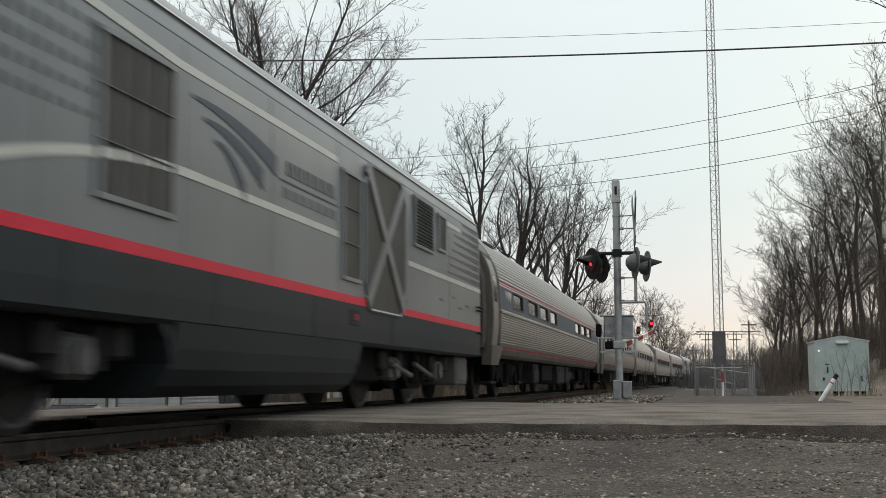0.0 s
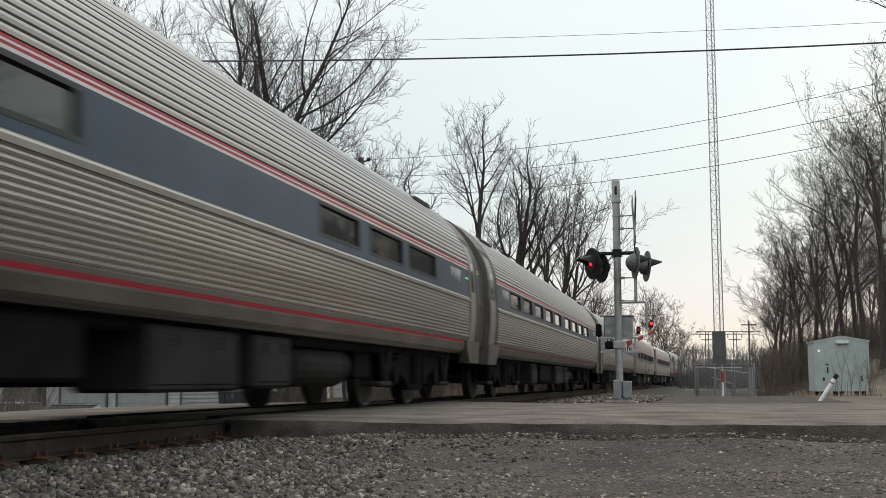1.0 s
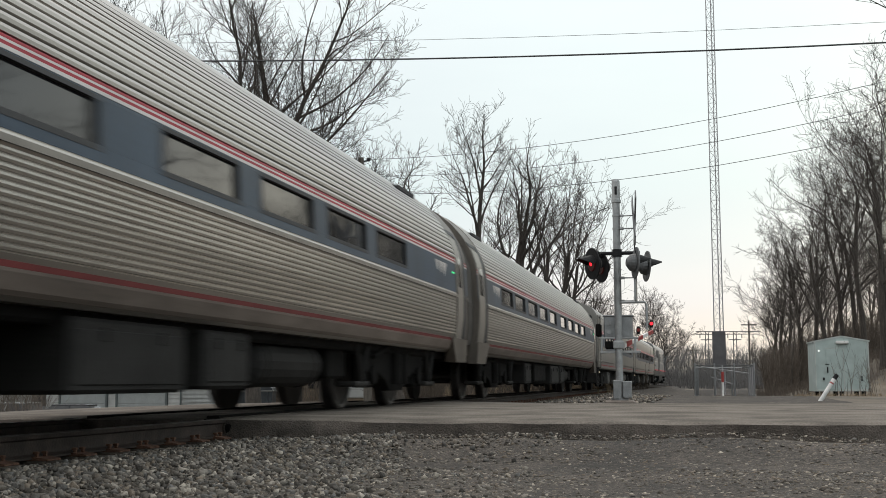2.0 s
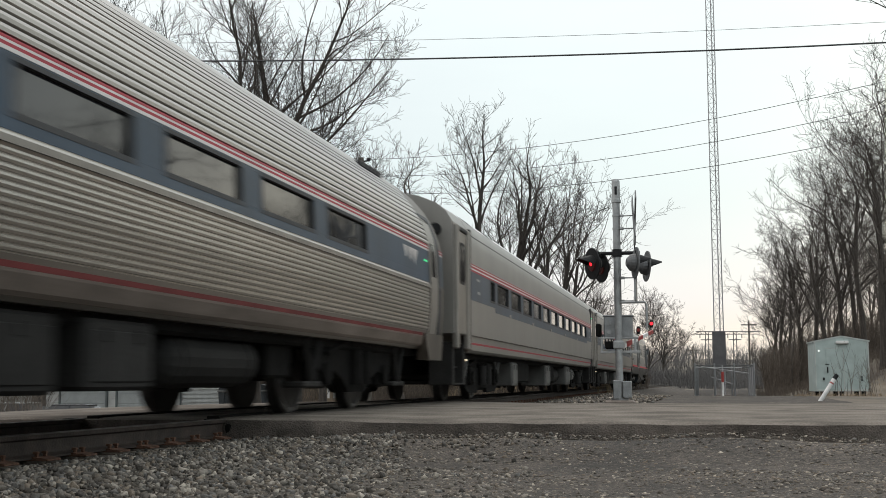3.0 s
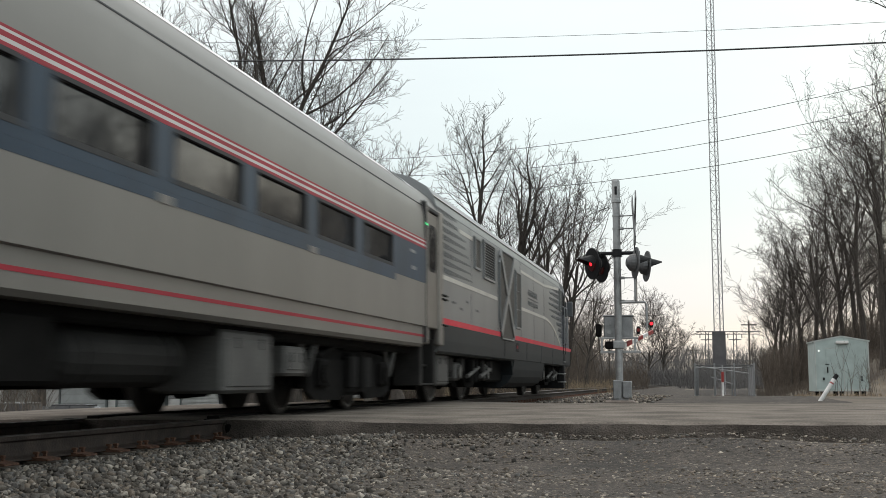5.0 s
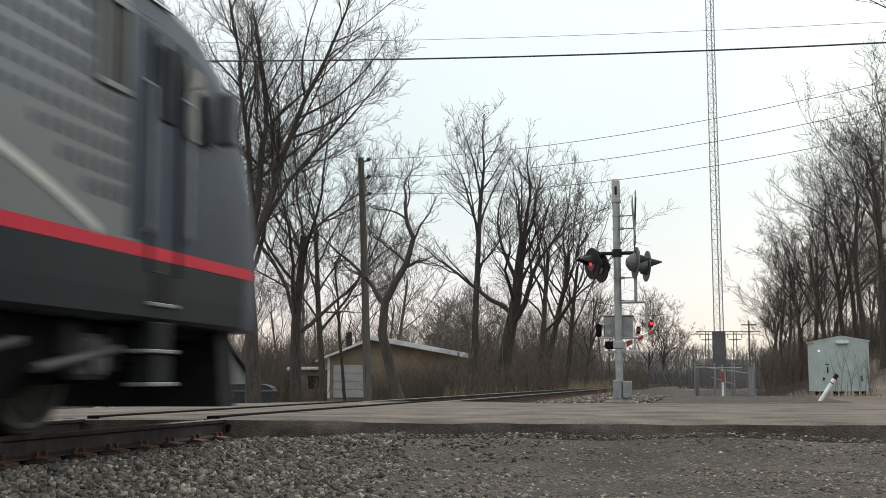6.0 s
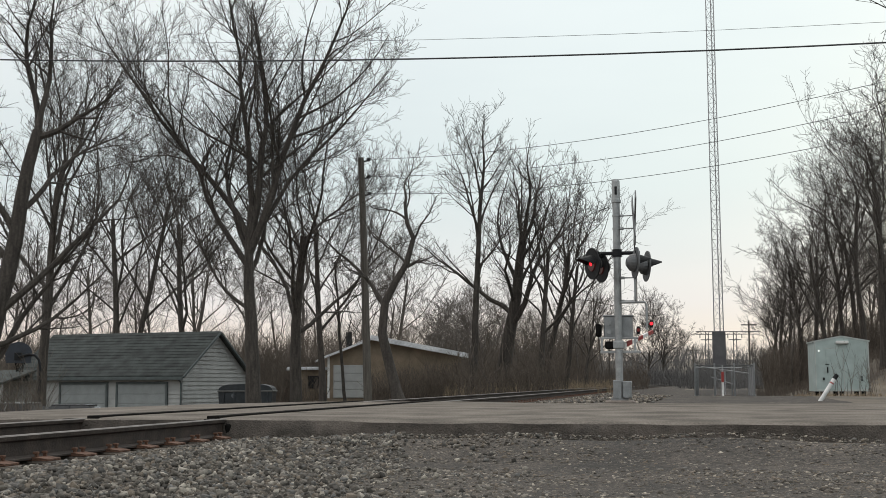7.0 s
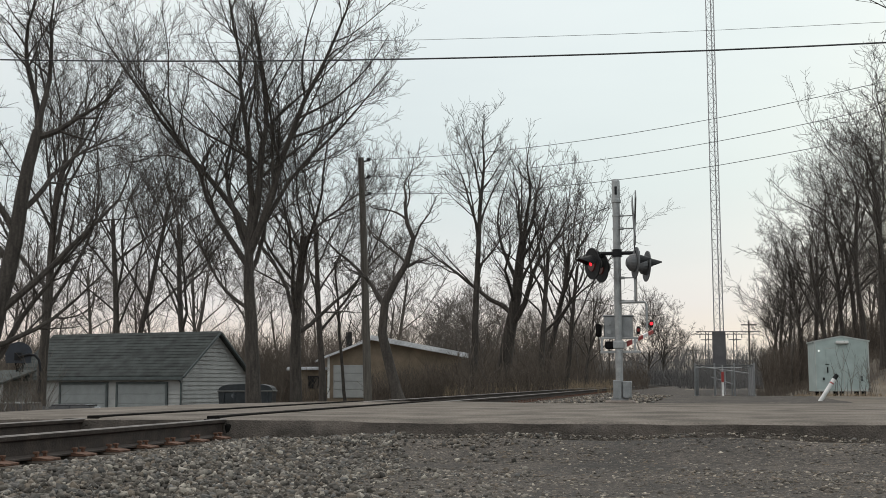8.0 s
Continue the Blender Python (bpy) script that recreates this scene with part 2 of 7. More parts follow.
M = dict(
    gravel=gravel_mat("gravel", (0.070, 0.057, 0.046)),
    stone=ballast_mat("crushed_stone", (0.30, 0.278, 0.25), 0.66),
    grit=ballast_mat("fine_gravel", (0.27, 0.243, 0.212), 0.85),
    asphalt=mat("asphalt", (0.165, 0.145, 0.125), 0.95, 0, 0.36, 1.4, 45, 0.8, spec=0.1),
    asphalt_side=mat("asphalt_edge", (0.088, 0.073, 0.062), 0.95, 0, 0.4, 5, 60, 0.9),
    rubber=mat("flangeway_rubber", (0.014, 0.013, 0.012), 0.95, 0, 0.3, 5, 60, 0.2, spec=0.05),
    rail=mat("rail_rust", (0.043, 0.031, 0.025), 0.7, 0.2, 0.4, 6, 60, 0.3),
    railtop=mat("rail_head_steel", (0.15, 0.135, 0.125), 0.55, 0.6, 0.25, 4, 90, 0.05),
    tie=mat("sleeper_wood", (0.085, 0.067, 0.053), 0.9, 0, 0.4, 3, 40, 0.7, streak=(1, 8, 8), rand=0.25),
    plate=mat("tie_plate_rust", (0.13, 0.066, 0.042), 0.85, 0.1, 0.35, 12, 90, 0.4),
    bark=mat("bark", (0.058, 0.049, 0.042), 0.95, 0, 0.35, 2.5, 14, 0.8, streak=(4, 4, 0.6)),
    bark_grey=mat("bark_grey", (0.105, 0.090, 0.078), 0.95, 0, 0.3, 2.5, 14, 0.8, streak=(4, 4, 0.6)),
    brush=mat("brush_twigs", (0.105, 0.084, 0.066), 0.95, 0, 0.3, 3, 20, 0.2, island=0.3),
    # far twigs paled and greyed: distance haze put into the colour
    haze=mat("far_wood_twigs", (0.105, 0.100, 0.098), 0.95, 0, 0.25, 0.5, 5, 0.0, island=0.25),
    straw=mat("dry_grass", (0.28, 0.215, 0.14), 0.95, 0, 0.3, 3, 20, 0.1, island=0.3),
    earth=mat("leaf_litter", (0.10, 0.082, 0.064), 0.95, 0, 0.45, 0.35, 9, 0.8, tint=(0.17, 0.14, 0.105)),
    galv=mat("galvanised_steel", (0.34, 0.345, 0.345), 0.5, 0.5, 0.18, 6, 70, 0.08),
    alum=mat("weathered_aluminium", (0.27, 0.275, 0.28), 0.45, 0.55, 0.15, 7, 60, 0.06),
    black=mat("black_paint", (0.016, 0.016, 0.017), 0.6, 0, 0.3, 6, 60, 0.1, spec=0.2),
    white=mat("white_paint", (0.72, 0.71, 0.69), 0.6, 0, 0.12, 6, 60, 0.1),
    redp=mat("red_paint", (0.30, 0.04, 0.035), 0.55, 0, 0.2, 6, 60, 0.1),
    concrete=mat("concrete", (0.21, 0.175, 0.15), 0.9, 0, 0.25, 6, 60, 0.4),
    shed=mat("shed_enamel", (0.38, 0.45, 0.435), 0.5, 0, 0.10, 3, 60, 0.05),
    shed_roof=mat("shed_roof_metal", (0.45, 0.48, 0.46), 0.5, 0.2, 0.15, 3, 60, 0.05),
    wood_pole=mat("pole_wood", (0.10, 0.088, 0.075), 0.9, 0, 0.3, 3, 30, 0.5, streak=(6, 6, 0.4)),
    wire=mat("cable", (0.03, 0.03, 0.032), 0.6, 0, 0.2, 3, 30, 0),
    siding=mat("vinyl_siding", (0.37, 0.37, 0.36), 0.65, 0, 0.10, 1.5, 30, 0.06),
    garage_door=mat("garage_door_paint", (0.255, 0.27, 0.27), 0.6, 0, 0.10, 2, 30, 0.05),
    shingle=mat("asphalt_shingle", (0.038, 0.044, 0.042), 0.95, 0, 0.4, 1.6, 18, 0.5, rand=0.15),
    trim=mat("dark_trim", (0.07, 0.085, 0.085), 0.6, 0, 0.2, 3, 30, 0.1),
    tan=mat("tan_siding", (0.225, 0.172, 0.122), 0.8, 0, 0.2, 1.5, 25, 0.15),
    snowroof=mat("pale_metal_roof", (0.70, 0.71, 0.74), 0.6, 0.0, 0.3, 0.7, 8, 0.1, tint=(0.8, 0.8, 0.82)),
    tower=mat("tower_steel", (0.40, 0.39, 0.40), 0.6, 0.3, 0.2, 1, 30, 0.05),
    shield=mat("climb_guard", (0.12, 0.115, 0.12), 0.7, 0.2, 0.2, 2, 20, 0.1),
    # the train
    steel=mat("stainless_steel", (0.345, 0.322, 0.294), 0.30, 0.85, 0.10, 1.2, 9, 0, streak=(1, 0.12, 2.5), drawn=True),
    steel_soft=mat("brushed_steel_end", (0.29, 0.27, 0.245), 0.42, 0.7, 0.16, 1.8, 14, 0, streak=(1, 1, 0.4), drawn=True),
    steel_end=mat("grimy_steel_end", (0.155, 0.136, 0.118), 0.5, 0.6, 0.25, 1.8, 14, 0, streak=(1, 1, 0.3), drawn=True),
    loco_red=mat("locomotive_red_stripe", (0.66, 0.022, 0.052), 0.45, 0.0, 0.08, 2, 50, 0.0, spec=0.3),
    skirt=mat("grimy_steel_skirt", (0.25, 0.21, 0.185), 0.55, 0.5, 0.25, 2.0, 40, 0.08, streak=(1, 0.5, 2)),
    hsteel=mat("grey_aluminium_side", (0.236, 0.224, 0.207), 0.40, 0.35, 0.07, 1.1, 20, 0, streak=(1, 1.2, 0.3), drawn=True),
    # sky sheen of the curved roof edge, put into the colour
    hroof=mat("pale_roof_panel", (0.70, 0.70, 0.69), 0.40, 0.35, 0.1, 1.5, 60, 0.04),
    blue=mat("blue_band", (0.026, 0.050, 0.082), 0.40, 0.0, 0.22, 1.3, 30, 0.0, streak=(1, 1, 0.4), spec=0.3),
    stripe_red=mat("stripe_red", (0.37, 0.030, 0.048), 0.5, 0.0, 0.12, 2, 50, 0.02, spec=0.25),
    stripe_faded=mat("faded_red_line", (0.19, 0.045, 0.045), 0.55, 0.0, 0.25, 2, 30, 0.02, spec=0.25),
    wheel_rim=mat("worn_wheel_rim", (0.13, 0.125, 0.12), 0.5, 0.4, 0.25, 5, 60, 0.05),
    stripe_white=mat("stripe_white", (0.62, 0.58, 0.56), 0.4, 0.0, 0.1, 2, 50, 0.02),
    # strong tone variation paints blotchy panel reflections into the silver
    loco_grey=mat("locomotive_silver", (0.200, 0.209, 0.213), 0.34, 0.25, 0.16, 0.7, 60, 0.03, streak=(1, 1, 0.4)),
    loco_dark=mat("locomotive_charcoal", (0.020, 0.025, 0.028), 0.5, 0.0, 0.18, 1.2, 60, 0.04, streak=(1, 1, 0.4), spec=0.3),
    loco_blue=mat("locomotive_cab_blue", (0.040, 0.054, 0.080), 0.42, 0.0, 0.15, 1.2, 60, 0.03, spec=0.3),
    loco_mid=mat("locomotive_mid_grey", (0.098, 0.106, 0.115), 0.45, 0.1, 0.12, 1.2, 60, 0.03),
    cream=mat("cream_stripe", (0.58, 0.56, 0.51), 0.4, 0, 0.1, 2, 50, 0.02),
    grille=mat("grille_mesh", (0.075, 0.068, 0.06), 0.6, 0.3, 0.2, 3, 60, 0.15),
    glass=mat("tinted_window_glass", (0.022, 0.023, 0.025), 0.05, 0, 0.3, 1.2, 8, 0.0, spec=0.5),
    frame=mat("window_rubber", (0.025, 0.025, 0.027), 0.6, 0, 0.2, 5, 50, 0.02),
    under=mat("underframe_grime", (0.009, 0.0085, 0.008), 0.85, 0.0, 0.4, 3, 40, 0.3, spec=0.1),
    boxgrey=mat("equipment_box", (0.026, 0.025, 0.024), 0.7, 0.0, 0.3, 2, 40, 0.15, spec=0.15),
    boxlight=mat("equipment_door_grey", (0.10, 0.098, 0.093), 0.6, 0.1, 0.25, 2, 40, 0.1),
    wheel=mat("wheel_steel", (0.030, 0.027, 0.025), 0.6, 0.1, 0.3, 4, 60, 0.1),
    diaphragm=mat("diaphragm_rubber", (0.060, 0.053, 0.046), 0.8, 0, 0.3, 2, 40, 0.15),
    lamp_red=glow("signal_red", (1.0, 0.02, 0.03), 2.2),
    lamp_green=glow("door_light_green", (0.1, 1.0, 0.35), 1.2),
    lamp_warm=glow("step_light", (1.0, 0.85, 0.6), 0.8),
    lamp_white=glow("shed_lamp", (1.0, 0.98, 0.92), 1.0),
    lens=mat("unlit_red_lens", (0.09, 0.006, 0.006), 0.3, 0, 0.2, 6, 60, 0.05),
    lamp_back=mat("lamp_back_grey", (0.12, 0.122, 0.125), 0.5, 0.3, 0.2, 6, 60, 0.06),
    hoop=mat("hoop_board", (0.020, 0.024, 0.034), 0.5, 0, 0.2, 4, 40, 0.05),
    car_dark=mat("dark_car_paint", (0.020, 0.021, 0.024), 0.25, 0.2, 0.2, 3, 60, 0.0),
    car_pale=mat("pale_car_paint", (0.30, 0.31, 0.31), 0.3, 0.2, 0.2, 3, 60, 0.0),
    dumpster=mat("dark_bin_paint", (0.022, 0.026, 0.030), 0.55, 0.1, 0.3, 3, 40, 0.15),
)


# ---------------------------------------------------------------- small makers
def mesh_of(name, verts, faces, smooth=False):
    me = bpy.data.meshes.new(name)
    me.from_pydata([tuple(v) for v in verts], [], faces)
    me.update()
    if smooth:
        me.polygons.foreach_set("use_smooth", [True] * len(me.polygons))
        me.set_sharp_from_angle(angle=radians(38))
    return me


class Heap:
    """Gathers simple solids into one mesh."""

    def __init__(self):
        self.v, self.f = [], []

    def add(self, verts, faces):
        n = len(self.v)
        self.v += [tuple(v) for v in verts]
        self.f += [tuple(i + n for i in f) for f in faces]
        return self

    def box(self, x0, x1, y0, y1, z0, z1, bevel=0.0, m=None):
        b = min(bevel, (x1 - x0) * 0.45, (y1 - y0) * 0.45, (z1 - z0) * 0.45)
        if b <= 0:
            vs = [Vector((x, y, z)) for z in (z0, z1) for x, y in ((x0, y0), (x1, y0), (x1, y1), (x0, y1))]
            fs = [(3, 2, 1, 0), (4, 5, 6, 7), (0, 1, 5, 4), (1, 2, 6, 5), (2, 3, 7, 6), (3, 0, 4, 7)]
        else:
            vs, fs = [], []
            for z, k in ((z0, b), (z0 + b, 0), (z1 - b, 0), (z1, b)):
                for x, y in ((x0 + b, y0 + k), (x1 - b, y0 + k), (x1 - k, y0 + b), (x1 - k, y1 - b), (x1 - b, y1 - k), (x0 + b, y1 - k), (x0 + k, y1 - b), (x0 + k, y0 + b)):
                    vs.append(Vector((x, y, z)))
            fs = [tuple(range(7, -1, -1)), tuple(range(24, 32))]
            for r in range(3):
                for i in range(8):
                    j = (i + 1) % 8
                    fs.append((r * 8 + i, r * 8 + j, r * 8 + 8 + j, r * 8 + 8 + i))
        if m is not None:
            vs = [m @ v for v in vs]
        return self.add(vs, fs)

    def tube(self, pts, rads, n=8, caps=True):
        pts = [Vector(p) for p in pts]
        if not isinstance(rads, (list, tuple)):
            rads = [rads] * len(pts)
        base = len(self.v)
        ref = None
        for i, p in enumerate(pts):
            d = (pts[min(i + 1, len(pts) - 1)] - pts[max(i - 1, 0)]).normalized()
            if ref is None:
                ref = d.orthogonal().normalized()
            ref = (ref - d * ref.dot(d)).normalized()
            s = d.cross(ref)
            for k in range(n):
                a = 2 * math.pi * k / n
                self.v.append(tuple(p + (ref * math.cos(a) + s * math.sin(a)) * rads[i]))
        for i in range(len(pts) - 1):
            for k in range(n):
                q = (k + 1) % n
                a, b = base + i * n, base + (i + 1) * n
                self.f.append((a + k, a + q, b + q, b + k))
        if caps:
            self.f.append(tuple(base + k for k in range(n - 1, -1, -1)))
            self.f.append(tuple(base + (len(pts) - 1) * n + k for k in range(n)))
        return self

    def disc(self, c, axis, r, depth, n=20, r2=None):
        c, axis = Vector(c), Vector(axis).normalized()
        return self.tube([c - axis * depth / 2, c + axis * depth / 2], [r, r if r2 is None else r2], n)

    def extrude(self, poly, axis, a0, a1):
        """A closed outline of 2D points, drawn along x, y or z from a0 to a1."""
        n = len(poly)
        def at3(p, a):
            return {"x": (a, p[0], p[1]), "y": (p[0], a, p[1]), "z": (p[0], p[1], a)}[axis]
        vs = [at3(p, a0) for p in poly] + [at3(p, a1) for p in poly]
        fs = [tuple(range(n - 1, -1, -1)), tuple(range(n, 2 * n))]
        fs += [(i, (i + 1) % n, n + (i + 1) % n, n + i) for i in range(n)]
        return self.add(vs, fs)

    def mesh(self, name, smooth=False, weld=False):
        me = mesh_of(name, self.v, self.f, smooth)
        bm = bmesh.new()
        bm.from_mesh(me)
        if weld:
            bmesh.ops.remove_doubles(bm, verts=bm.verts, dist=1e-4)
        bmesh.ops.recalc_face_normals(bm, faces=bm.faces)
        bm.to_mesh(me)
        bm.free()
        if smooth:
            me.set_sharp_from_angle(angle=radians(38))
        return me


def part(name, heap, material, parent, label="", smooth=False, weld=False):
    if isinstance(heap, list):
        return [part(name, h, material, parent, label, smooth, weld) for h in heap]
    me = heap.mesh(name, smooth, weld) if isinstance(heap, Heap) else heap
    if not me.materials:
        me.materials.append(material)
    ob = new(name, me)
    ob.parent = parent
    if label:
        tagged(ob, label)
    return ob


def thing(name, label, category, group="", kind="", m=None):
    ob = new(name)
    ob.empty_display_size = 0.2
    if m is not None:
        ob.matrix_basis = m
    return tagged(ob, label, category, group, kind)


def solo(name, heap, material, label, category, group="", kind="", smooth=False, m=None):
    me = heap.mesh(name, smooth) if isinstance(heap, Heap) else heap
    me.materials.append(material)
    ob = new(name, me)
    if m is not None:
        ob.matrix_basis = m
    return tagged(ob, label, category, group, kind)


CY, SY = math.cos(YAW), math.sin(YAW)


def spot(k, ahead):
    """Plan position at a bearing (tangent, to the right) and a distance ahead of the tripod."""
    return (k * ahead * CY - ahead * SY, k * ahead * SY + ahead * CY)


def smoothstep(a, b, t):
    t = min(1.0, max(0.0, (t - a) / (b - a)))
    return t * t * (3 - 2 * t)


TRACK_X, CURVE_Y, CURVE_R = -5.43, 65.0, 2050.0
ROAD_Y0, ROAD_Y1 = 11.35, 21.3


def track(s):
    """Centre of the track and its heading (turned to the right) at s along it."""
    if s <= CURVE_Y:
        return TRACK_X, s, 0.0
    a = (s - CURVE_Y) / CURVE_R
    return TRACK_X + CURVE_R * (1 - math.cos(a)), CURVE_Y + CURVE_R * math.sin(a), a


def road_z(x):
    """The road falls away on the far side of the track."""
    return 0.008 - 0.30 * smoothstep(-7.5, -16, x) - 1.0 * smoothstep(-14, -45, x)


def road_top(x, y):
    """Road surface: slightly cambered, level where it meets the rails."""
    away = smoothstep(1.2, 3.0, abs(x - TRACK_X))
    return road_z(x) + (0.012 * noise.noise((x * 0.5, y * 0.4, 2.0)) - 0.03 * ((y - 16.2) / 5) ** 2) * away


def ground_z(x, y):
    tx, _, _ = track(max(-400.0, y))
    u = abs(x - tx)
    flat = -0.30 + 0.035 * noise.noise((x * 0.6, y * 0.6, 0.3))
    if y > 20:
        left = -0.35 - 1.6 * smoothstep(4, 20, -(x - tx)) * smoothstep(20, 45, y)
        right = -0.10 - 0.38 * smoothstep(35, 62, y) + 2.6 * smoothstep(0.2, 9, x - 0.05 * y) * smoothstep(52, 68, y)
        far = left if x < tx else right
        far += 0.06 * noise.noise((x * 0.25, y * 0.25, 0.7))
        w = smoothstep(20, 24, y)
        flat = flat * (1 - w) + far * w
    if x < tx - 3 and y <= 20:
        flat -= 1.2 * smoothstep(tx - 4, tx - 30, x) * smoothstep(-60, 5, y) if y > -60 else 0
    # added, unseen wooded bank behind tripod and along road's near side: blocks low light
    flat += 3.8 * smoothstep(9, 27, x) * (1 - smoothstep(4, 10, y)) + 3.8 * smoothstep(12, 27, x - 0.30 * y) * smoothstep(23, 30, y)
    if y > 140:
        flat += 9.0 * smoothstep(140, 380, y) * (1 - 0.2 * smoothstep(-0.05, 0.08, x / y)) + 1.5 * noise.noise((x * 0.01, y * 0.01, 3.0)) * smoothstep(140, 250, y)
    bed = -0.25 + 0.055 * smoothstep(0.90, 1.15, u)
    w = 1 - smoothstep(1.7, 2.9, u)
    z = flat * (1 - w) + bed * w
    if ROAD_Y0 - 0.5 < y < ROAD_Y1 + 0.5:
        cap = road_z(x) - 0.16
        k = smoothstep(ROAD_Y0 - 0.5, ROAD_Y0 + 0.3, y) * (1 - smoothstep(ROAD_Y1 - 0.1, ROAD_Y1 + 0.5, y))
        z = z * (1 - k) + min(z, cap) * k
    else:
        near = min(abs(y - ROAD_Y0), abs(y - ROAD_Y1))
        if y < ROAD_Y0:
            lift = road_z(x) - 0.125 + 0.05 * noise.noise((x * 0.9, y * 0.9, 8.0))
            k = (1 - smoothstep(0.4, 2.2, near)) * smoothstep(1.3, 2.6, u)
            z = z * (1 - k) + lift * k
    return z


# ---------------------------------------------------------------- ground, road, track
def spaced(a, b, fine0, fine1, step, grow=1.16):
    """Grid lines: close together between fine0 and fine1, wider and wider towards a and b."""
    mid = list(np.arange(fine0, fine1 + 1e-6, step))
    lo, hi, d = [], [], step
    v = fine0
    while v > a:
        d *= grow
        v -= d
        lo.append(max(v, a))
    v, d = fine1, step
    while v < b:
        d *= grow
        v += d
        hi.append(min(v, b))
    return lo[::-1] + mid + hi


def build_ground():
    xs = spaced(-3000, 3000, -12, 8, 0.35)
    ys = spaced(-3000, 3000, 3, 70, 0.5)
    verts = [(x, y, ground_z(x, y)) for y in ys for x in xs]
    nx = len(xs)
    faces, idx = [], []
    for j in range(len(ys) - 1):
        for i in range(nx - 1):
            faces.append((j * nx + i, j * nx + i + 1, (j + 1) * nx + i + 1, (j + 1) * nx + i))
            x, y = (xs[i] + xs[i + 1]) / 2, (ys[j] + ys[j + 1]) / 2
            tx = track(y)[0]
            stony = y < 12 and -14 < x or abs(x - tx) < 3.2 or (y > 20 and tx < x < 2.5 + 0.02 * y and y < 120)
            idx.append(0 if stony else 1)
    me = mesh_of("ground", verts, faces, True)
    me.materials.append(M["gravel"])
    me.materials.append(M["earth"])
    me.polygons.foreach_set("material_index", idx)
    tagged(new("ground", me), "grey gravel verge running into brown leaf litter", "ground", kind="structure")


def build_road():
    xs = [-90, -60, -45, -35, -28, -22, -18, -15, -13, -11, -9.5, -8, -7, -6.6, -6.2, -5.4, -4.7, -4.2, -3.6]
    xs += list(np.arange(-3.45, 6, 0.15)) + [6.5, 7.5, 9, 12, 16, 22, 30, 45, 70]
    rows = [ROAD_Y0 - 0.07, ROAD_Y0 - 0.045, ROAD_Y0 - 0.01, ROAD_Y0 + 0.06, ROAD_Y0 + 0.4, 13, 15, 17, 19, ROAD_Y1 - 0.1, ROAD_Y1]
    h = Heap()
    vs, n = [], len(xs)
    for j, y in enumerate(rows):
        for x in xs:
            z = road_top(x, y)
            yy = y
            if j <= 3:
                yy = y + 0.16 * noise.noise((x * 0.8, 0.2, 4.0)) + (0.06, 0.06, 0.05, 0.03)[j] * noise.noise((x * 3.1, 0.7 + j, 1.0))
                z -= (0.25, 0.13, 0.022, 0.004)[j] * (1 + 0.5 * noise.noise((x * 2.3, 3.1 * j, 6.0)))
            if j == len(rows) - 1:
                z -= 0.14
            vs.append((x, yy, z))
    fs = [(j * n + i, j * n + i + 1, (j + 1) * n + i + 1, (j + 1) * n + i) for j in range(len(rows) - 1) for i in range(n - 1)]
    me = mesh_of("road", vs, fs, True)
    me.materials.append(M["asphalt"])
    me.materials.append(M["asphalt_side"])
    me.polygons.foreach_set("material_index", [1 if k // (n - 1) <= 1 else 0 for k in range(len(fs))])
    road = tagged(new("road", me), "worn grey asphalt road crossing the railway", "road", kind="structure")
    for gx in (-4.665 - 0.11, -6.195 + 0.11):
        g = Heap().box(gx - 0.07, gx + 0.06, ROAD_Y0 + 0.02, ROAD_Y1, -0.06, 0.026, 0.004)
        part("flangeway", g, M["rubber"], road, "dark rubber flangeway beside the rail")
    for hx in (-4.665, -6.195):
        g = Heap().box(hx - 0.16, hx - 0.04, ROAD_Y0 - 0.16, ROAD_Y0 + 0.06, -0.17, 0.0, 0.02).box(hx + 0.04, hx + 0.10, ROAD_Y0 - 0.05, ROAD_Y0 + 0.06, -0.17, -0.05, 0.015)
        part("rubber_header", g, M["rubber"], road, "torn black rubber at the rail's edge")
    rng = random.Random(5)
    for k in range(9):
        x, y = rng.uniform(-13, 4), rng.uniform(13, 20)
        if -7.2 < x < -3.8:
            continue
        pts = [(x, y)]
        for q in range(7):
            x += rng.uniform(0.15, 0.5)
            y += rng.uniform(-0.12, 0.12)
            pts.append((x, y))
        c = Heap()
        for a, b in zip(pts, pts[1:]):
            za, zb = [road_top(*p) + 0.006 for p in (a, b)]
            c.add([(a[0], a[1] - 0.035, za), (b[0], b[1] - 0.035, zb), (b[0], b[1] + 0.035, zb), (a[0], a[1] + 0.035, za)], [(0, 1, 2, 3)])
        part("sealed_crack", c, M["rubber"], road, "black tar seam in the asphalt")


RAIL = [(-0.07, -0.175), (0.07, -0.175), (0.07, -0.163), (0.012, -0.145), (0.0085, -0.05), (0.034, -0.036), (0.036, -0.008), (0.026, 0.0), (-0.026, 0.0), (-0.036, -0.008), (-0.034, -0.036), (-0.0085, -0.05), (-0.012, -0.145), (-0.07, -0.163)]


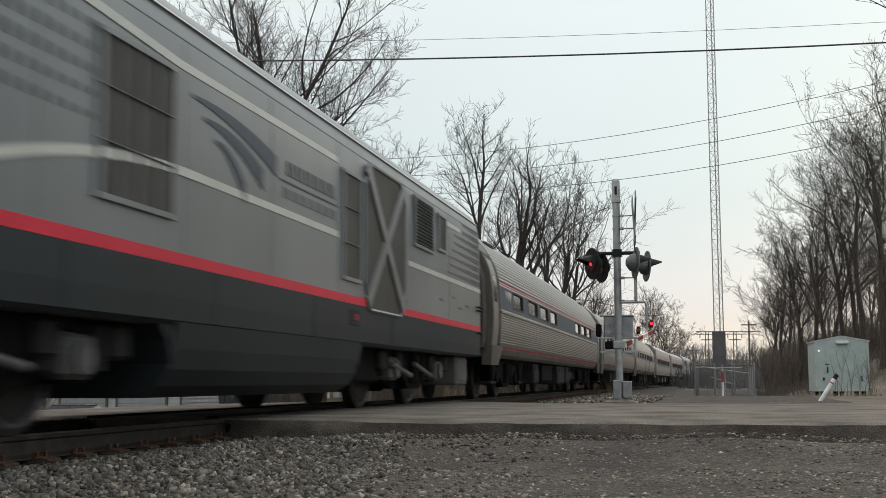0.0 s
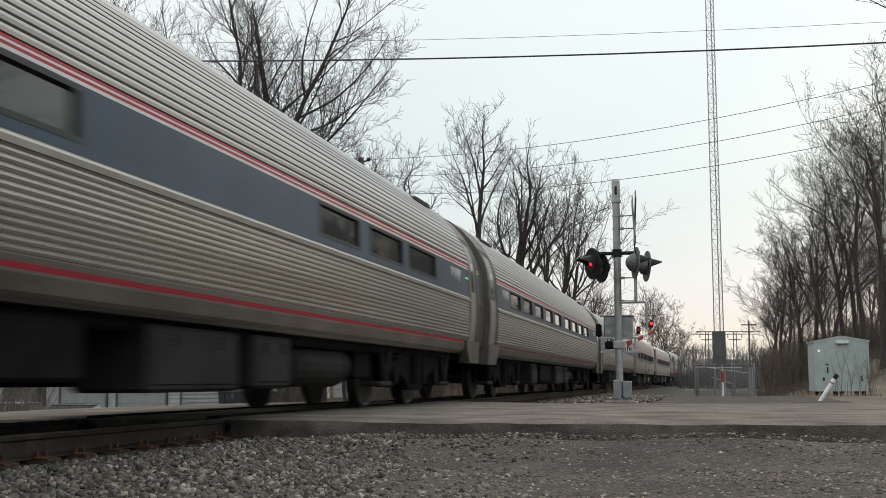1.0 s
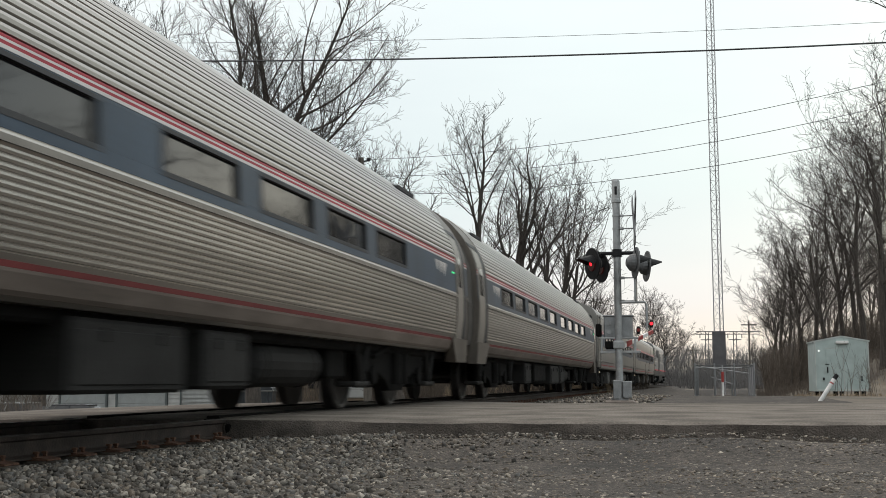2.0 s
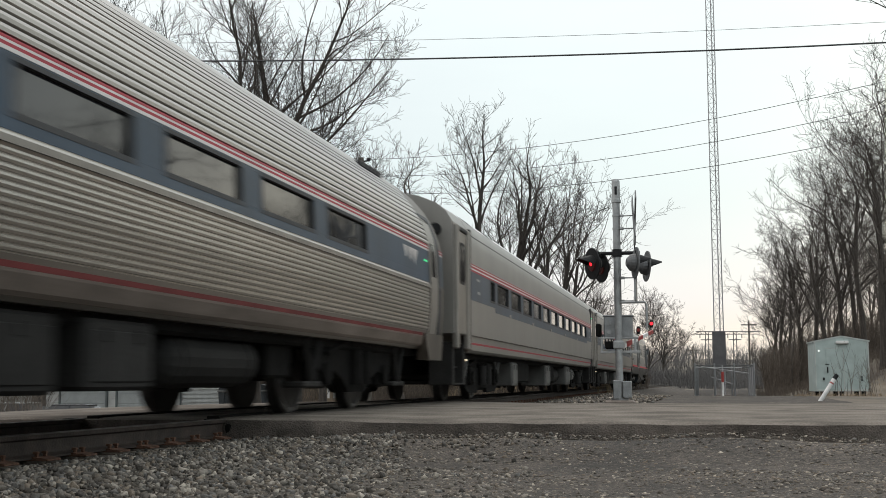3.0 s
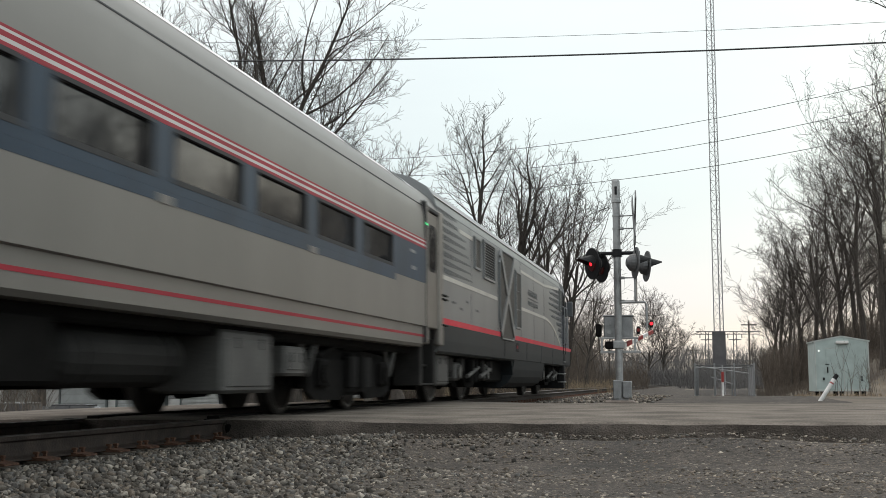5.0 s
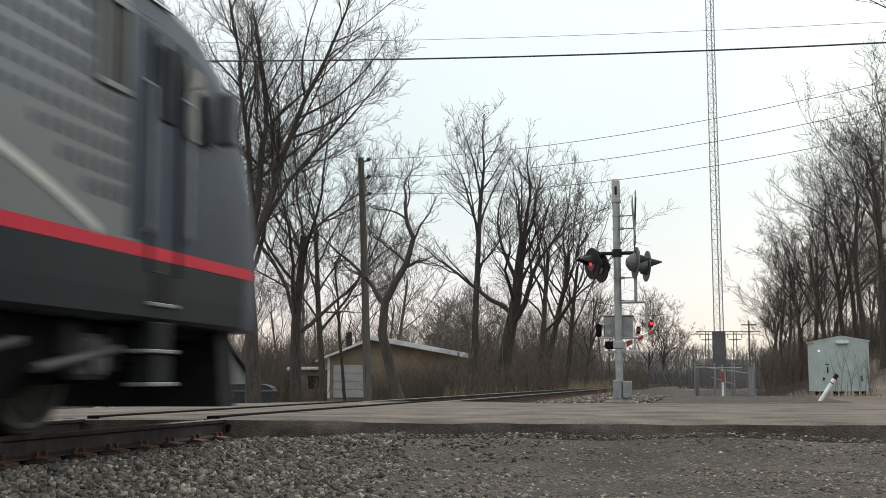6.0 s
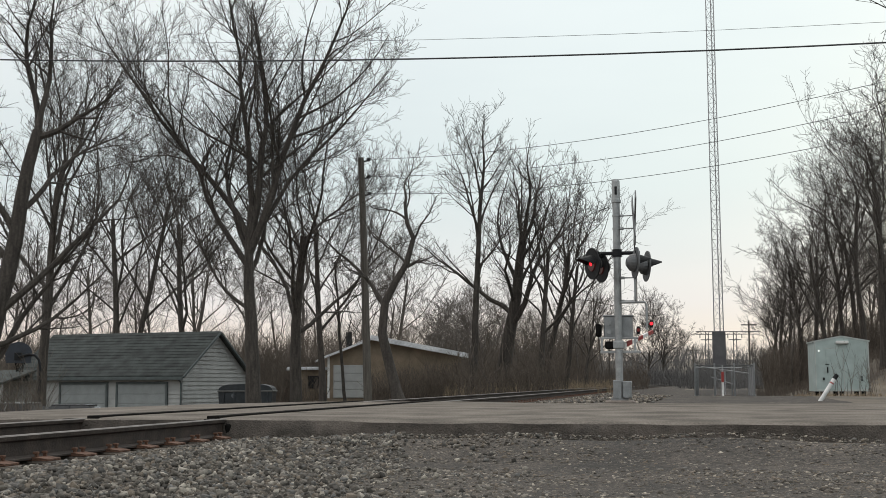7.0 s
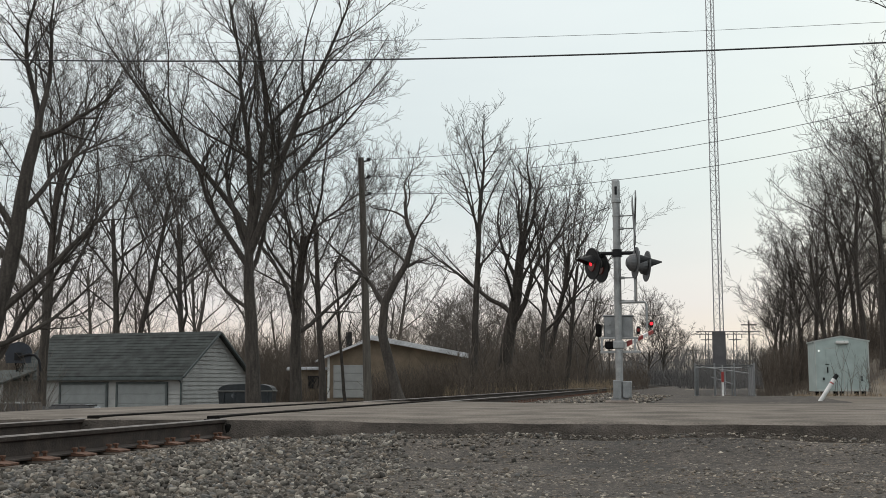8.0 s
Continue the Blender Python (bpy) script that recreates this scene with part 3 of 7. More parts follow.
def build_track():
    line = thing("railway_track", "rusty steel rails on weathered wooden sleepers", "railway track", kind="structure")
    ss = [-400, -200, -100, -40, -10, 0, 10, 20, 40, 65] + list(range(75, 420, 10))
    for off in (0.765, -0.765):
        vs, n = [], len(RAIL)
        for s in ss:
            x, y, a = track(s)
            for px, pz in RAIL:
                vs.append((x + (off + px) * math.cos(a), y - (off + px) * math.sin(a), pz))
        fs = [(j * n + i, j * n + (i + 1) % n, (j + 1) * n + (i + 1) % n, (j + 1) * n + i) for j in range(len(ss) - 1) for i in range(n)]
        me = mesh_of("rail", vs, fs)
        me.materials.append(M["rail"])
        me.materials.append(M["railtop"])
        me.polygons.foreach_set("material_index", [1 if k % n in (6, 7, 8) else 0 for k in range(len(fs))])
        part("rail", me, M["rail"], line)
    rng = random.Random(3)
    tie = Heap().box(-1.3, 1.3, -0.115, 0.115, -0.36, -0.187, 0.012).mesh("sleeper")
    tie.materials.append(M["tie"])
    ph = Heap().box(-0.10, 0.19, -0.09, 0.09, -0.187, -0.172, 0.004)
    ph.add([(-0.1, -0.09, -0.172), (0.19, -0.09, -0.172), (0.19, 0.09, -0.172), (-0.1, 0.09, -0.172), (0.07, -0.09, -0.158), (0.085, -0.09, -0.158), (0.085, 0.09, -0.158), (0.07, 0.09, -0.158)],
           [(0, 1, 5, 4), (1, 2, 6, 5), (2, 3, 7, 6), (3, 0, 4, 7), (4, 5, 6, 7)])
    for sx, sy in ((0.082, -0.055), (0.088, 0.05), (-0.085, 0.0)):
        ph.box(sx - 0.012, sx + 0.012, sy - 0.01, sy + 0.01, -0.18, -0.135, 0.002)
        ph.box(sx - 0.024, sx + 0.016, sy - 0.016, sy + 0.016, -0.14, -0.122, 0.004)
    plate = ph.mesh("tie_plate")
    plate.materials.append(M["plate"])
    rest = Heap()
    s = -20.0
    while s < 330:
        s += 0.535
        if ROAD_Y0 - 0.2 < s < ROAD_Y1 + 0.2:
            continue
        x, y, a = track(s)
        m = Matrix.Translation((x + rng.uniform(-0.05, 0.05), y, 0)) @ Matrix.Rotation(-a + rng.uniform(-0.015, 0.015), 4, "Z")
        if 1 < s < 70:
            t = part("sleeper", tie, None, line)
            t.matrix_basis = m
            for off in (0.765, -0.765):
                p = part("tie_plate", plate, None, line)
                p.matrix_basis = Matrix.Translation((x + off, y, 0)) @ Matrix.Rotation(0 if off > 0 else math.pi, 4, "Z")
        else:
            rest.box(-1.3, 1.3, -0.115, 0.115, -0.36, -0.187, 0, m)
    far = part("far_sleepers", rest, M["tie"], line)
    tagged(far, kind="stuff")


BOX_V = np.array([(x, y, z) for z in (-0.72, 0.72) for x, y in ((-0.72, -0.72), (0.72, -0.72), (0.72, 0.72), (-0.72, 0.72))])
BOX_F = [(0, 2, 1), (0, 3, 2), (4, 5, 6), (4, 6, 7), (0, 1, 5), (0, 5, 4), (1, 2, 6), (1, 6, 5), (2, 3, 7), (2, 7, 6), (3, 0, 4), (3, 4, 7)]


def stones(name, count, place, size, material, label, seed, flat=0.6, tilt=0.5, sunk=(-0.15, 0.45)):
    """Angular crushed stones scattered over the ground, as one heap; flat: thickness by width, tilt: how far they lean."""
    rng = np.random.default_rng(seed)
    V, F = [], []
    base = np.array(BOX_F)
    n = 0
    for _ in range(count):
        x, y, keep = place(rng)
        if not keep:
            continue
        r = size(rng)
        taper = rng.uniform(0.45, 1.0)
        v = (BOX_V + rng.uniform(-0.36, 0.36, (8, 3))) * np.array([r * rng.uniform(0.8, 1.5), r * rng.uniform(0.7, 1.1), r * flat * rng.uniform(0.7, 1.4)])
        v[4:, :2] *= taper
        w, a, b, c = 1.0, rng.normal() * tilt * 0.5, rng.normal() * tilt * 0.5, math.tan(rng.uniform(-1.5, 1.5))
        l = math.sqrt(w * w + a * a + b * b + c * c)
        w, a, b, c = w / l, a / l, b / l, c / l
        rot = np.array([[1 - 2 * (b * b + c * c), 2 * (a * b - c * w), 2 * (a * c + b * w)], [2 * (a * b + c * w), 1 - 2 * (a * a + c * c), 2 * (b * c - a * w)], [2 * (a * c - b * w), 2 * (b * c + a * w), 1 - 2 * (a * a + b * b)]])
        z = ground_z(x, y) + r * rng.uniform(*sunk)
        V.append(v @ rot.T + np.array([x, y, z]))
        F.append(base + n)
        n += 8
    verts, faces = np.concatenate(V), np.concatenate(F)
    me = bpy.data.meshes.new(name)
    me.vertices.add(len(verts))
    me.vertices.foreach_set("co", verts.ravel())
    me.loops.add(faces.size)
    me.loops.foreach_set("vertex_index", faces.ravel())
    me.polygons.add(len(faces))
    me.polygons.foreach_set("loop_start", np.arange(0, faces.size, 3))
    me.update(calc_edges=True)
    me.materials.append(material)
    return tagged(new(name, me), label, "gravel", kind="stuff")


def build_stones():
    def near_ballast(rng):
        y = 3.5 + 8.0 * rng.random()
        x = TRACK_X + rng.uniform(-1.6, 4.2)
        u = x - TRACK_X
        edge = 2.6 + 0.10 * (11.5 - y) * 2 + 0.5 * noise.noise((x, y, 0.0))
        ok = abs(abs(u) - 0.765) > 0.10 and (u < edge or rng.random() < 0.10)
        return x, y, ok
    stones("ballast", 34000, near_ballast, lambda r: 0.009 + 0.020 * r.random() ** 1.6, M["stone"], "loose grey and tan crushed stone beside the rails", 1, 0.75, 0.9)

    def verge(rng):
        y = 5.2 + 6.3 * rng.random() ** 1.1
        x = rng.uniform(-3.6, 3.2)
        return x, y, rng.random() < 0.75 + 0.5 * noise.noise((x * 1.1, y * 1.1, 5.0))
    stones("verge_gravel", 46000, verge, lambda r: 0.004 + 0.017 * r.random() ** 2.6, M["grit"], "fine grey gravel trodden into the verge", 2, 0.42, 0.25, (-0.25, 0.12))

    def far_bed(rng):
        y = 21.4 + 45 * rng.random() ** 1.5
        tx = track(y)[0]
        return tx + rng.uniform(0.9, 4.5), y, True
    stones("far_ballast", 3500, far_bed, lambda r: 0.02 + 0.03 * r.random(), M["grit"], "pale crushed stone along the far track", 3)


build_ground()
build_road()
build_track()


# ---------------------------------------------------------------- the train
def side_strip(prof, y0, y1, z0, z1, out=0.004, sides=(1, -1), step=0.12):
    """A thin band that follows the car's side between two heights."""
    made = []
    zs = sorted({z0, z1} | {z for _, z in prof if z0 < z < z1})
    for s in sides:
        vs = []
        for y in (y0, y1):
            for o in (0.0, out):
                for z in zs:
                    vs.append((s * (half_at(prof, z) + o - 0.002), y, z))
        n = len(zs)
        fs = []
        for i in range(n - 1):
            fs += [(n + i, n + i + 1, 3 * n + i + 1, 3 * n + i)]
        fs += [(0, n, 3 * n, 2 * n), (n - 1, 2 * n - 1, 4 * n - 1, 3 * n - 1)]
        fs += [tuple(list(range(n)) + list(range(2 * n - 1, n - 1, -1))), tuple(list(range(2 * n, 3 * n)) + list(range(4 * n - 1, 3 * n - 1, -1)))]
        made.append(Heap().add(vs, fs))
    return made


def half_at(prof, z):
    for (xa, za), (xb, zb) in zip(prof, prof[1:]):
        if za <= z <= zb:
            t = 0 if zb == za else (z - za) / (zb - za)
            return xa + (xb - xa) * t
    return prof[-1][0] if z > prof[-1][1] else prof[0][0]


def shell(prof, ys, holes=(), z_hole=(0, 0)):
    """The car's skin: the half outline mirrored, drawn along y; holes are left open in both sides."""
    full = [(x, z) for x, z in prof] + [(-x, z) for x, z in prof[::-1] if x > 1e-4]
    n = len(full)
    ys = sorted(set(list(ys) + [v for h in holes for v in h]))
    vs = [(x, y, z) for y in ys for x, z in full]
    fs = []
    for j in range(len(ys) - 1):
        ym = (ys[j] + ys[j + 1]) / 2
        inside = any(a < ym < b for a, b in holes)
        for i in range(n):
            k = (i + 1) % n
            zm = (full[i][1] + full[k][1]) / 2
            if inside and z_hole[0] < zm < z_hole[1] and abs(full[i][0]) > 1:
                continue
            fs.append((j * n + i, j * n + k, (j + 1) * n + k, (j + 1) * n + i))
    fs.append(tuple(range(n - 1, -1, -1)))
    fs.append(tuple((len(ys) - 1) * n + i for i in range(n)))
    h = Heap()
    h.add(vs, fs)
    return h


def ribbed(prof, spans, pitch=0.058, depth=0.017):
    """Adds rounded flutes to an outline between the given heights."""
    out = []
    for (xa, za), (xb, zb) in zip(prof, prof[1:]):
        out.append((xa, za))
        if any(a - 1e-6 <= za and zb <= b + 1e-6 for a, b in spans):
            L = math.hypot(xb - xa, zb - za)
            k = max(1, round(L / pitch))
            nx, nz = (zb - za) / L, -(xb - xa) / L
            for i in range(k):
                for t, d in ((0.04, 0.0), (0.20, 0.0), (0.28, 0.85), (0.62, 1.1), (0.96, 0.85)):
                    u = (i + t) / k
                    out.append((xa + (xb - xa) * u + nx * depth * (d - 0.5), za + (zb - za) * u + nz * depth * (d - 0.5)))
    out.append(prof[-1])
    return out


def pane_set(car, prof, spans, z0, z1, name="window"):
    for s in (1, -1):
        for a, b in spans:
            w = part(name, Heap().add([(s * (half_at(prof, z) - 0.028), y, z) for y in (a, b) for z in (z0, z1)] + [(s * (half_at(prof, z) - 0.06), y, z) for y in (a, b) for z in (z0, z1)],
                                      [(0, 1, 3, 2), (4, 6, 7, 5), (0, 2, 6, 4), (1, 5, 7, 3), (0, 4, 5, 1), (2, 3, 7, 6)]), M["glass"], car, "dark tinted coach window")
            f = Heap()
            for ya, yb, za, zb in ((a - 0.02, b + 0.02, z0 - 0.03, z0 + 0.012), (a - 0.02, b + 0.02, z1 - 0.012, z1 + 0.02), (a - 0.02, a + 0.03, z0, z1), (b - 0.03, b + 0.02, z0, z1)):
                xa, xb = half_at(prof, za), half_at(prof, zb)
                f.add([(s * (x + o), y, z) for o in (-0.06, 0.006) for y in (ya, yb) for x, z in ((xa, za), (xb, zb))],
                      [(0, 1, 3, 2), (4, 6, 7, 5), (0, 2, 6, 4), (1, 5, 7, 3), (0, 4, 5, 1), (2, 3, 7, 6)])
            part("window_frame", f, M["frame"], w)


def bogie(car, y, base, r, frame_z, inboard=False):
    """A two-axle truck: side frames, springs, bolster and flanged wheels."""
    t = part("truck", Heap().box(-1.1, 1.1, y - 0.3, y + 0.3, frame_z - 0.1, frame_z + 0.15, 0.03), M["under"], car, "black cast-steel bogie")
    for s in (1, -1):
        b = Heap()
        x = s * (0.98 if inboard else 1.12)
        L = base / 2
        out = [(-L - 0.35, frame_z - 0.10), (-L - 0.1, frame_z - 0.22), (-L + 0.28, frame_z - 0.16), (-0.62, frame_z - 0.26), (-0.35, frame_z - 0.42), (0.35, frame_z - 0.42), (0.62, frame_z - 0.26), (L - 0.28, frame_z - 0.16), (L + 0.1, frame_z - 0.22), (L + 0.35, frame_z - 0.10), (L + 0.35, frame_z + 0.08), (0.6, frame_z + 0.12), (-0.6, frame_z + 0.12), (-L - 0.35, frame_z + 0.08)]
        b.extrude([(p[0] + y, p[1]) for p in out], "x", min(x, x + s * 0.14), max(x, x + s * 0.14))
        for dy in (-L, L):
            b.box(x - 0.12, x + 0.12, y + dy - 0.18, y + dy + 0.18, r - 0.17, r + 0.17, 0.04)
            b.disc((x + s * 0.14, y + dy, r), (1, 0, 0), 0.13, 0.08, 14)
        for dy in (-0.2, 0.2):
            b.disc((x + s * 0.16, y + dy, frame_z - 0.12), (0, 0, 1), 0.10, 0.42, 12)
        b.box(x - 0.02 if s > 0 else x - 0.2, x + 0.2 if s > 0 else x + 0.02, y - 0.45, y + 0.45, frame_z + 0.12, frame_z + 0.2, 0.02)
        b.tube([(x + s * 0.18, y - L - 0.1, frame_z + 0.02), (x + s * 0.2, y - 0.4, frame_z + 0.22)], 0.03, 6)
        part("side_frame", b, M["under"], t, "black cast side frame with springs")
    for dy in (-base / 2, base / 2):
        for s in (1, -1):
            w = Heap().disc((s * 0.765, y + dy, r + 0.0), (1, 0, 0), r, 0.12, 28)
            w.disc((s * 0.765 - s * 0.06, y + dy, r), (1, 0, 0), r + 0.027, 0.03, 28)
            w.disc((s * 0.765 + s * 0.065, y + dy, r), (1, 0, 0), r * 0.78, 0.02, 28)
            w.disc((s * 0.765 + s * 0.08, y + dy, r), (1, 0, 0), 0.13, 0.06, 16)
            wh = part("wheel", w, M["wheel"], t)
            ring = []
            for i in range(29):
                a_ = 2 * math.pi * i / 28
                ring.append((s * 0.765 + s * 0.062, y + dy + math.cos(a_) * r * 0.90, r + math.sin(a_) * r * 0.90))
            part("rim", Heap().tube(ring, 0.028, 5, False), M["wheel_rim"], wh)
        part("axle", Heap().disc((0, y + dy, r), (1, 0, 0), 0.085, 1.4, 12), M["wheel"], t)


AM = [(1.42, 0.84), (1.49, 0.90), (1.545, 1.0), (1.575, 1.10), (1.60, 1.40), (1.60, 1.70), (1.605, 1.72), (1.605, 1.77), (1.597, 1.79), (1.59, 1.905), (1.575, 2.235), (1.567, 2.345), (1.53, 2.50), (1.45, 2.72), (1.30, 2.97), (1.10, 3.20), (0.85, 3.40), (0.55, 3.55), (0.25, 3.63), (0.0, 3.65)]


def gear(car, boxes):
    for x0, x1, y0, y1, z0, z1, grey in boxes:
        h = Heap().box(x0, x1, y0, y1, z0, z1, 0.03)
        if grey:
            h.box(x1 - 0.005, x1 + 0.012, y0 + 0.06, y1 - 0.06, z0 + 0.06, z1 - 0.08, 0.01)
            for q in (0.25, 0.75):
                h.box(x1 + 0.006, x1 + 0.03, y0 + (y1 - y0) * q - 0.03, y0 + (y1 - y0) * q + 0.03, z1 - 0.16, z1 - 0.06, 0.006)
        part("equipment_box", h, M["boxlight" if grey == 2 else "boxgrey" if grey else "under"], car)


def tank(car, x, y0, y1, z, r):
    h = Heap().tube([(x, y0, z), (x, y0 + 0.06, z), (x, y0 + 0.14, z), (x, y1 - 0.14, z), (x, y1 - 0.06, z), (x, y1, z)], [r * 0.45, r * 0.8, r, r, r * 0.8, r * 0.45], 18)
    for y in (y0 + 0.3, y1 - 0.3):
        h.disc((x, y, z), (0, 1, 0), r + 0.012, 0.05, 18)
    part("air_tank", h, M["boxgrey"], car, "dull grey air reservoir", smooth=False)


def streamlined_coach(name, label, spans, line, half=11.525):
    """Fluted stainless coach with rounded sides; half: from its middle to the ends of the fluting."""
    car = thing(name, label, "railway coach", "coaches of the train")
    end = half + 0.97
    prof = ribbed(ribbed(AM, [(1.10, 1.70)], 0.050, 0.010), [(2.345, 3.55)], 0.088, 0.024)
    part("body", shell(prof, [-half, half], spans, (1.906, 2.234)), M["steel"], car, "fluted stainless steel body")
    plain = [(x - 0.006, z) for x, z in AM[:-1]] + [(0.0, 3.645)]
    for s in (1, -1):
        a, b = sorted((s * half, s * end))
        h = shell(plain, [a, a + 0.02, (a + b) / 2, b])
        e = part("end_section", h, M["steel_end"], car, "smooth brushed steel vestibule end", smooth=True)
        # the door slides behind a dark weather strip
        ya, yb = (half + 0.04, half + 0.52) if s > 0 else (-half - 0.92, -half - 0.34)
        ja, jb = (half + 0.53, half + 0.78) if s > 0 else (-half - 0.33, -half - 0.03)
        for sd in (1, -1):
            zs = [1.06, 1.4, 1.75, 2.0, 2.3, 2.5, 2.72]
            vs = [(sd * (half_at(AM, z) + o), y, z) for o in (0.0, 0.012) for y in (ya, yb) for z in zs]
            n = len(zs)
            fs = [(2 * n + i, 2 * n + i + 1, 3 * n + i + 1, 3 * n + i) for i in range(n - 1)] + [(0, 2 * n, 3 * n, n), (n - 1, 2 * n - 1, 4 * n - 1, 3 * n - 1)]
            fs += [tuple(list(range(n)) + list(range(3 * n - 1, 2 * n - 1, -1))), tuple(list(range(n, 2 * n)) + list(range(4 * n - 1, 3 * n - 1, -1)))]
            dr = part("door", Heap().add(vs, fs), M["steel_soft"], car, "plain steel vestibule door", smooth=True)
            g = Heap().add([(sd * (half_at(AM, z) + 0.017), y, z) for y in (ya + 0.12, yb - 0.10) for z in (1.90, 2.1, 2.28, 2.40)], [(0, 1, 5, 4), (1, 2, 6, 5), (2, 3, 7, 6)])
            part("door_window", g, M["glass"], dr)
            part("door_jamb", side_strip(AM, ja, jb, 1.0, 2.84, 0.010, (sd,)), M["frame"], dr)
            part("door_head", side_strip(AM, min(ya, ja), max(yb, jb), 2.79, 2.86, 0.009, (sd,)), M["frame"], dr)
            part("door_sill", side_strip(AM, ya, yb, 1.02, 1.05, 0.012, (sd,)), M["frame"], dr)
        for z0, z1, m in ((1.80, 2.262, "blue"), (2.265, 2.292, "stripe_white"), (2.292, 2.315, "stripe_red"), (2.315, 2.332, "stripe_white"), (2.332, 2.355, "stripe_red")):
            part("end_stripe", side_strip(AM, max(yb, jb) + 0.01 if s > 0 else a + 0.005, b - 0.005 if s > 0 else min(ya, ja) - 0.005, z0, z1, 0.003), M[m], e)
        f = [Heap(), Heap()]
        for sd in (1, -1):
            la, lb = (a + 0.12, b) if s > 0 else (a, b - 0.12)
            f[(sd + 1) // 2].add([(sd * 1.588, a - (0.25 if s > 0 else 0), 1.06), (sd * 1.588, b + (0 if s > 0 else 0.25), 1.06), (sd * 1.565, lb, 0.68), (sd * 1.565, la, 0.68), (sd * 1.40, a, 0.92), (sd * 1.40, b, 0.92), (sd * 1.38, lb, 0.68), (sd * 1.38, la, 0.68)],
                  [(0, 1, 2, 3), (4, 7, 6, 5), (3, 2, 6, 7), (0, 3, 7, 4), (1, 5, 6, 2)])
        part("end_skirt", f, M["steel_end"], car, "grimy steel skirt below the door")
        ring = shell([(x * 0.94, 1.0 + (z - 1.0) * 0.96) for x, z in AM[2:]], [min(s * end, s * (end + 0.48)), s * (end + 0.2), max(s * end, s * (end + 0.48))])
        part("diaphragm", ring, M["diaphragm"], car, "dark rubber gangway diaphragm")
    for z0, z1, m in ((1.80, 1.906, "blue"), (2.234, 2.262, "blue"), (2.265, 2.292, "stripe_white"), (2.292, 2.315, "stripe_red"), (2.315, 2.332, "stripe_white"), (2.332, 2.355, "stripe_red")):
        part("stripe", side_strip(AM, -half, half, z0, z1, 0.005 if m == "blue" else 0.007), M[m], car)
    part("belt_rail", side_strip(AM, -half, half, 1.72, 1.765, 0.02), M["steel_soft"], car, "bright steel belt rail")
    marks = sorted([-half] + [v for sp in spans for v in sp] + [half])
    for a, b in zip(marks[::2], marks[1::2]):
        part("pier", side_strip(AM, a, b, 1.9065, 2.2335, 0.005), M["blue"], car, "blue panel between windows")
    part("red_line", side_strip(AM, -half + 0.26, half - 0.26, 1.022, 1.060, 0.006), M[line], car)
    part("side_sill", side_strip(AM, -half, half, 0.87, 1.018, 0.012), M["skirt"], car, "grimy steel side sill")
    pane_set(car, AM, spans, 1.906, 2.234)
    lamp = Heap().box(1.56, 1.605, half - 0.24, half - 0.20, 2.09, 2.115, 0.004)
    part("door_light", lamp, M["lamp_green"], car, "small green door light")
    logo = []
    for s in (1, -1):
        y = s * (half - 1.1)
        for sd in (1, -1):
            logo.append(Heap())
            for i in range(3):
                yy = y - i * 0.26 + 0.1
                logo[-1].add([(sd * (half_at(AM, z) + 0.008), yy + dy, z) for dy, z in ((0.0, 2.20), (0.3 - 0.05 * i, 2.20), (0.16, 2.06), (0.1, 1.98 + 0.03 * i))], [(0, 1, 2, 3)])
    part("emblem", logo, M["stripe_white"], car, "pale angular emblem on the blue band")
    vent = []
    for y in (-half + 1.5, half - 1.5):
        vent.append(Heap())
        for i in range(6):
            vent[-1].box(1.0, 1.13, y - 0.5 + i * 0.18, y - 0.38 + i * 0.18, 3.2, 3.275, 0.01)
    part("roof_vent", vent, M["frame"], car)
    part("underframe", Heap().box(-1.30, 1.30, -end + 0.5, end - 0.5, 0.74, 0.88, 0.03).box(-0.35, 0.35, -end + 0.3, end - 0.3, 0.55, 0.76, 0.03), M["under"], car)
    for s in (1, -1):
        bogie(car, s * 8.9, 2.55, 0.457, 0.66)
        br = []
        for q in (-1.9, 1.9):
            br.append(Heap())
            br[-1].tube([(1.30, s * 8.9 + q - 0.25, 0.86), (1.28, s * 8.9 + q, 0.34), (1.30, s * 8.9 + q + 0.25, 0.86)], 0.05, 6)
            br[-1].box(1.05, 1.32, s * 8.9 + q - 0.3, s * 8.9 + q + 0.3, 0.30, 0.37, 0.02)
        part("step_bracket", br, M["boxgrey"], car)
    gear(car, [(0.75, 1.38, -5.2, -4.2, 0.30, 0.80, True), (0.7, 1.36, -3.4, -1.2, 0.36, 0.80, False), (0.75, 1.40, -0.3, 1.5, 0.28, 0.80, True), (0.75, 1.40, 1.9, 2.9, 0.30, 0.80, True), (-1.35, -0.6, -4.5, 4.5, 0.32, 0.80, False), (0.4, 1.2, 5.9, 6.6, 0.4, 0.8, False)])
    tank(car, 1.02, 3.5, 5.6, 0.55, 0.24)
    return car


HP = [(1.52, 0.86), (1.56, 0.90), (1.565, 1.145), (1.60, 1.155), (1.60, 1.78), (1.60, 1.866), (1.597, 2.254), (1.59, 2.45), (1.575, 2.75), (1.53, 2.98), (1.43, 3.15), (1.26, 3.29), (0.95, 3.42), (0.5, 3.51), (0.0, 3.54)]


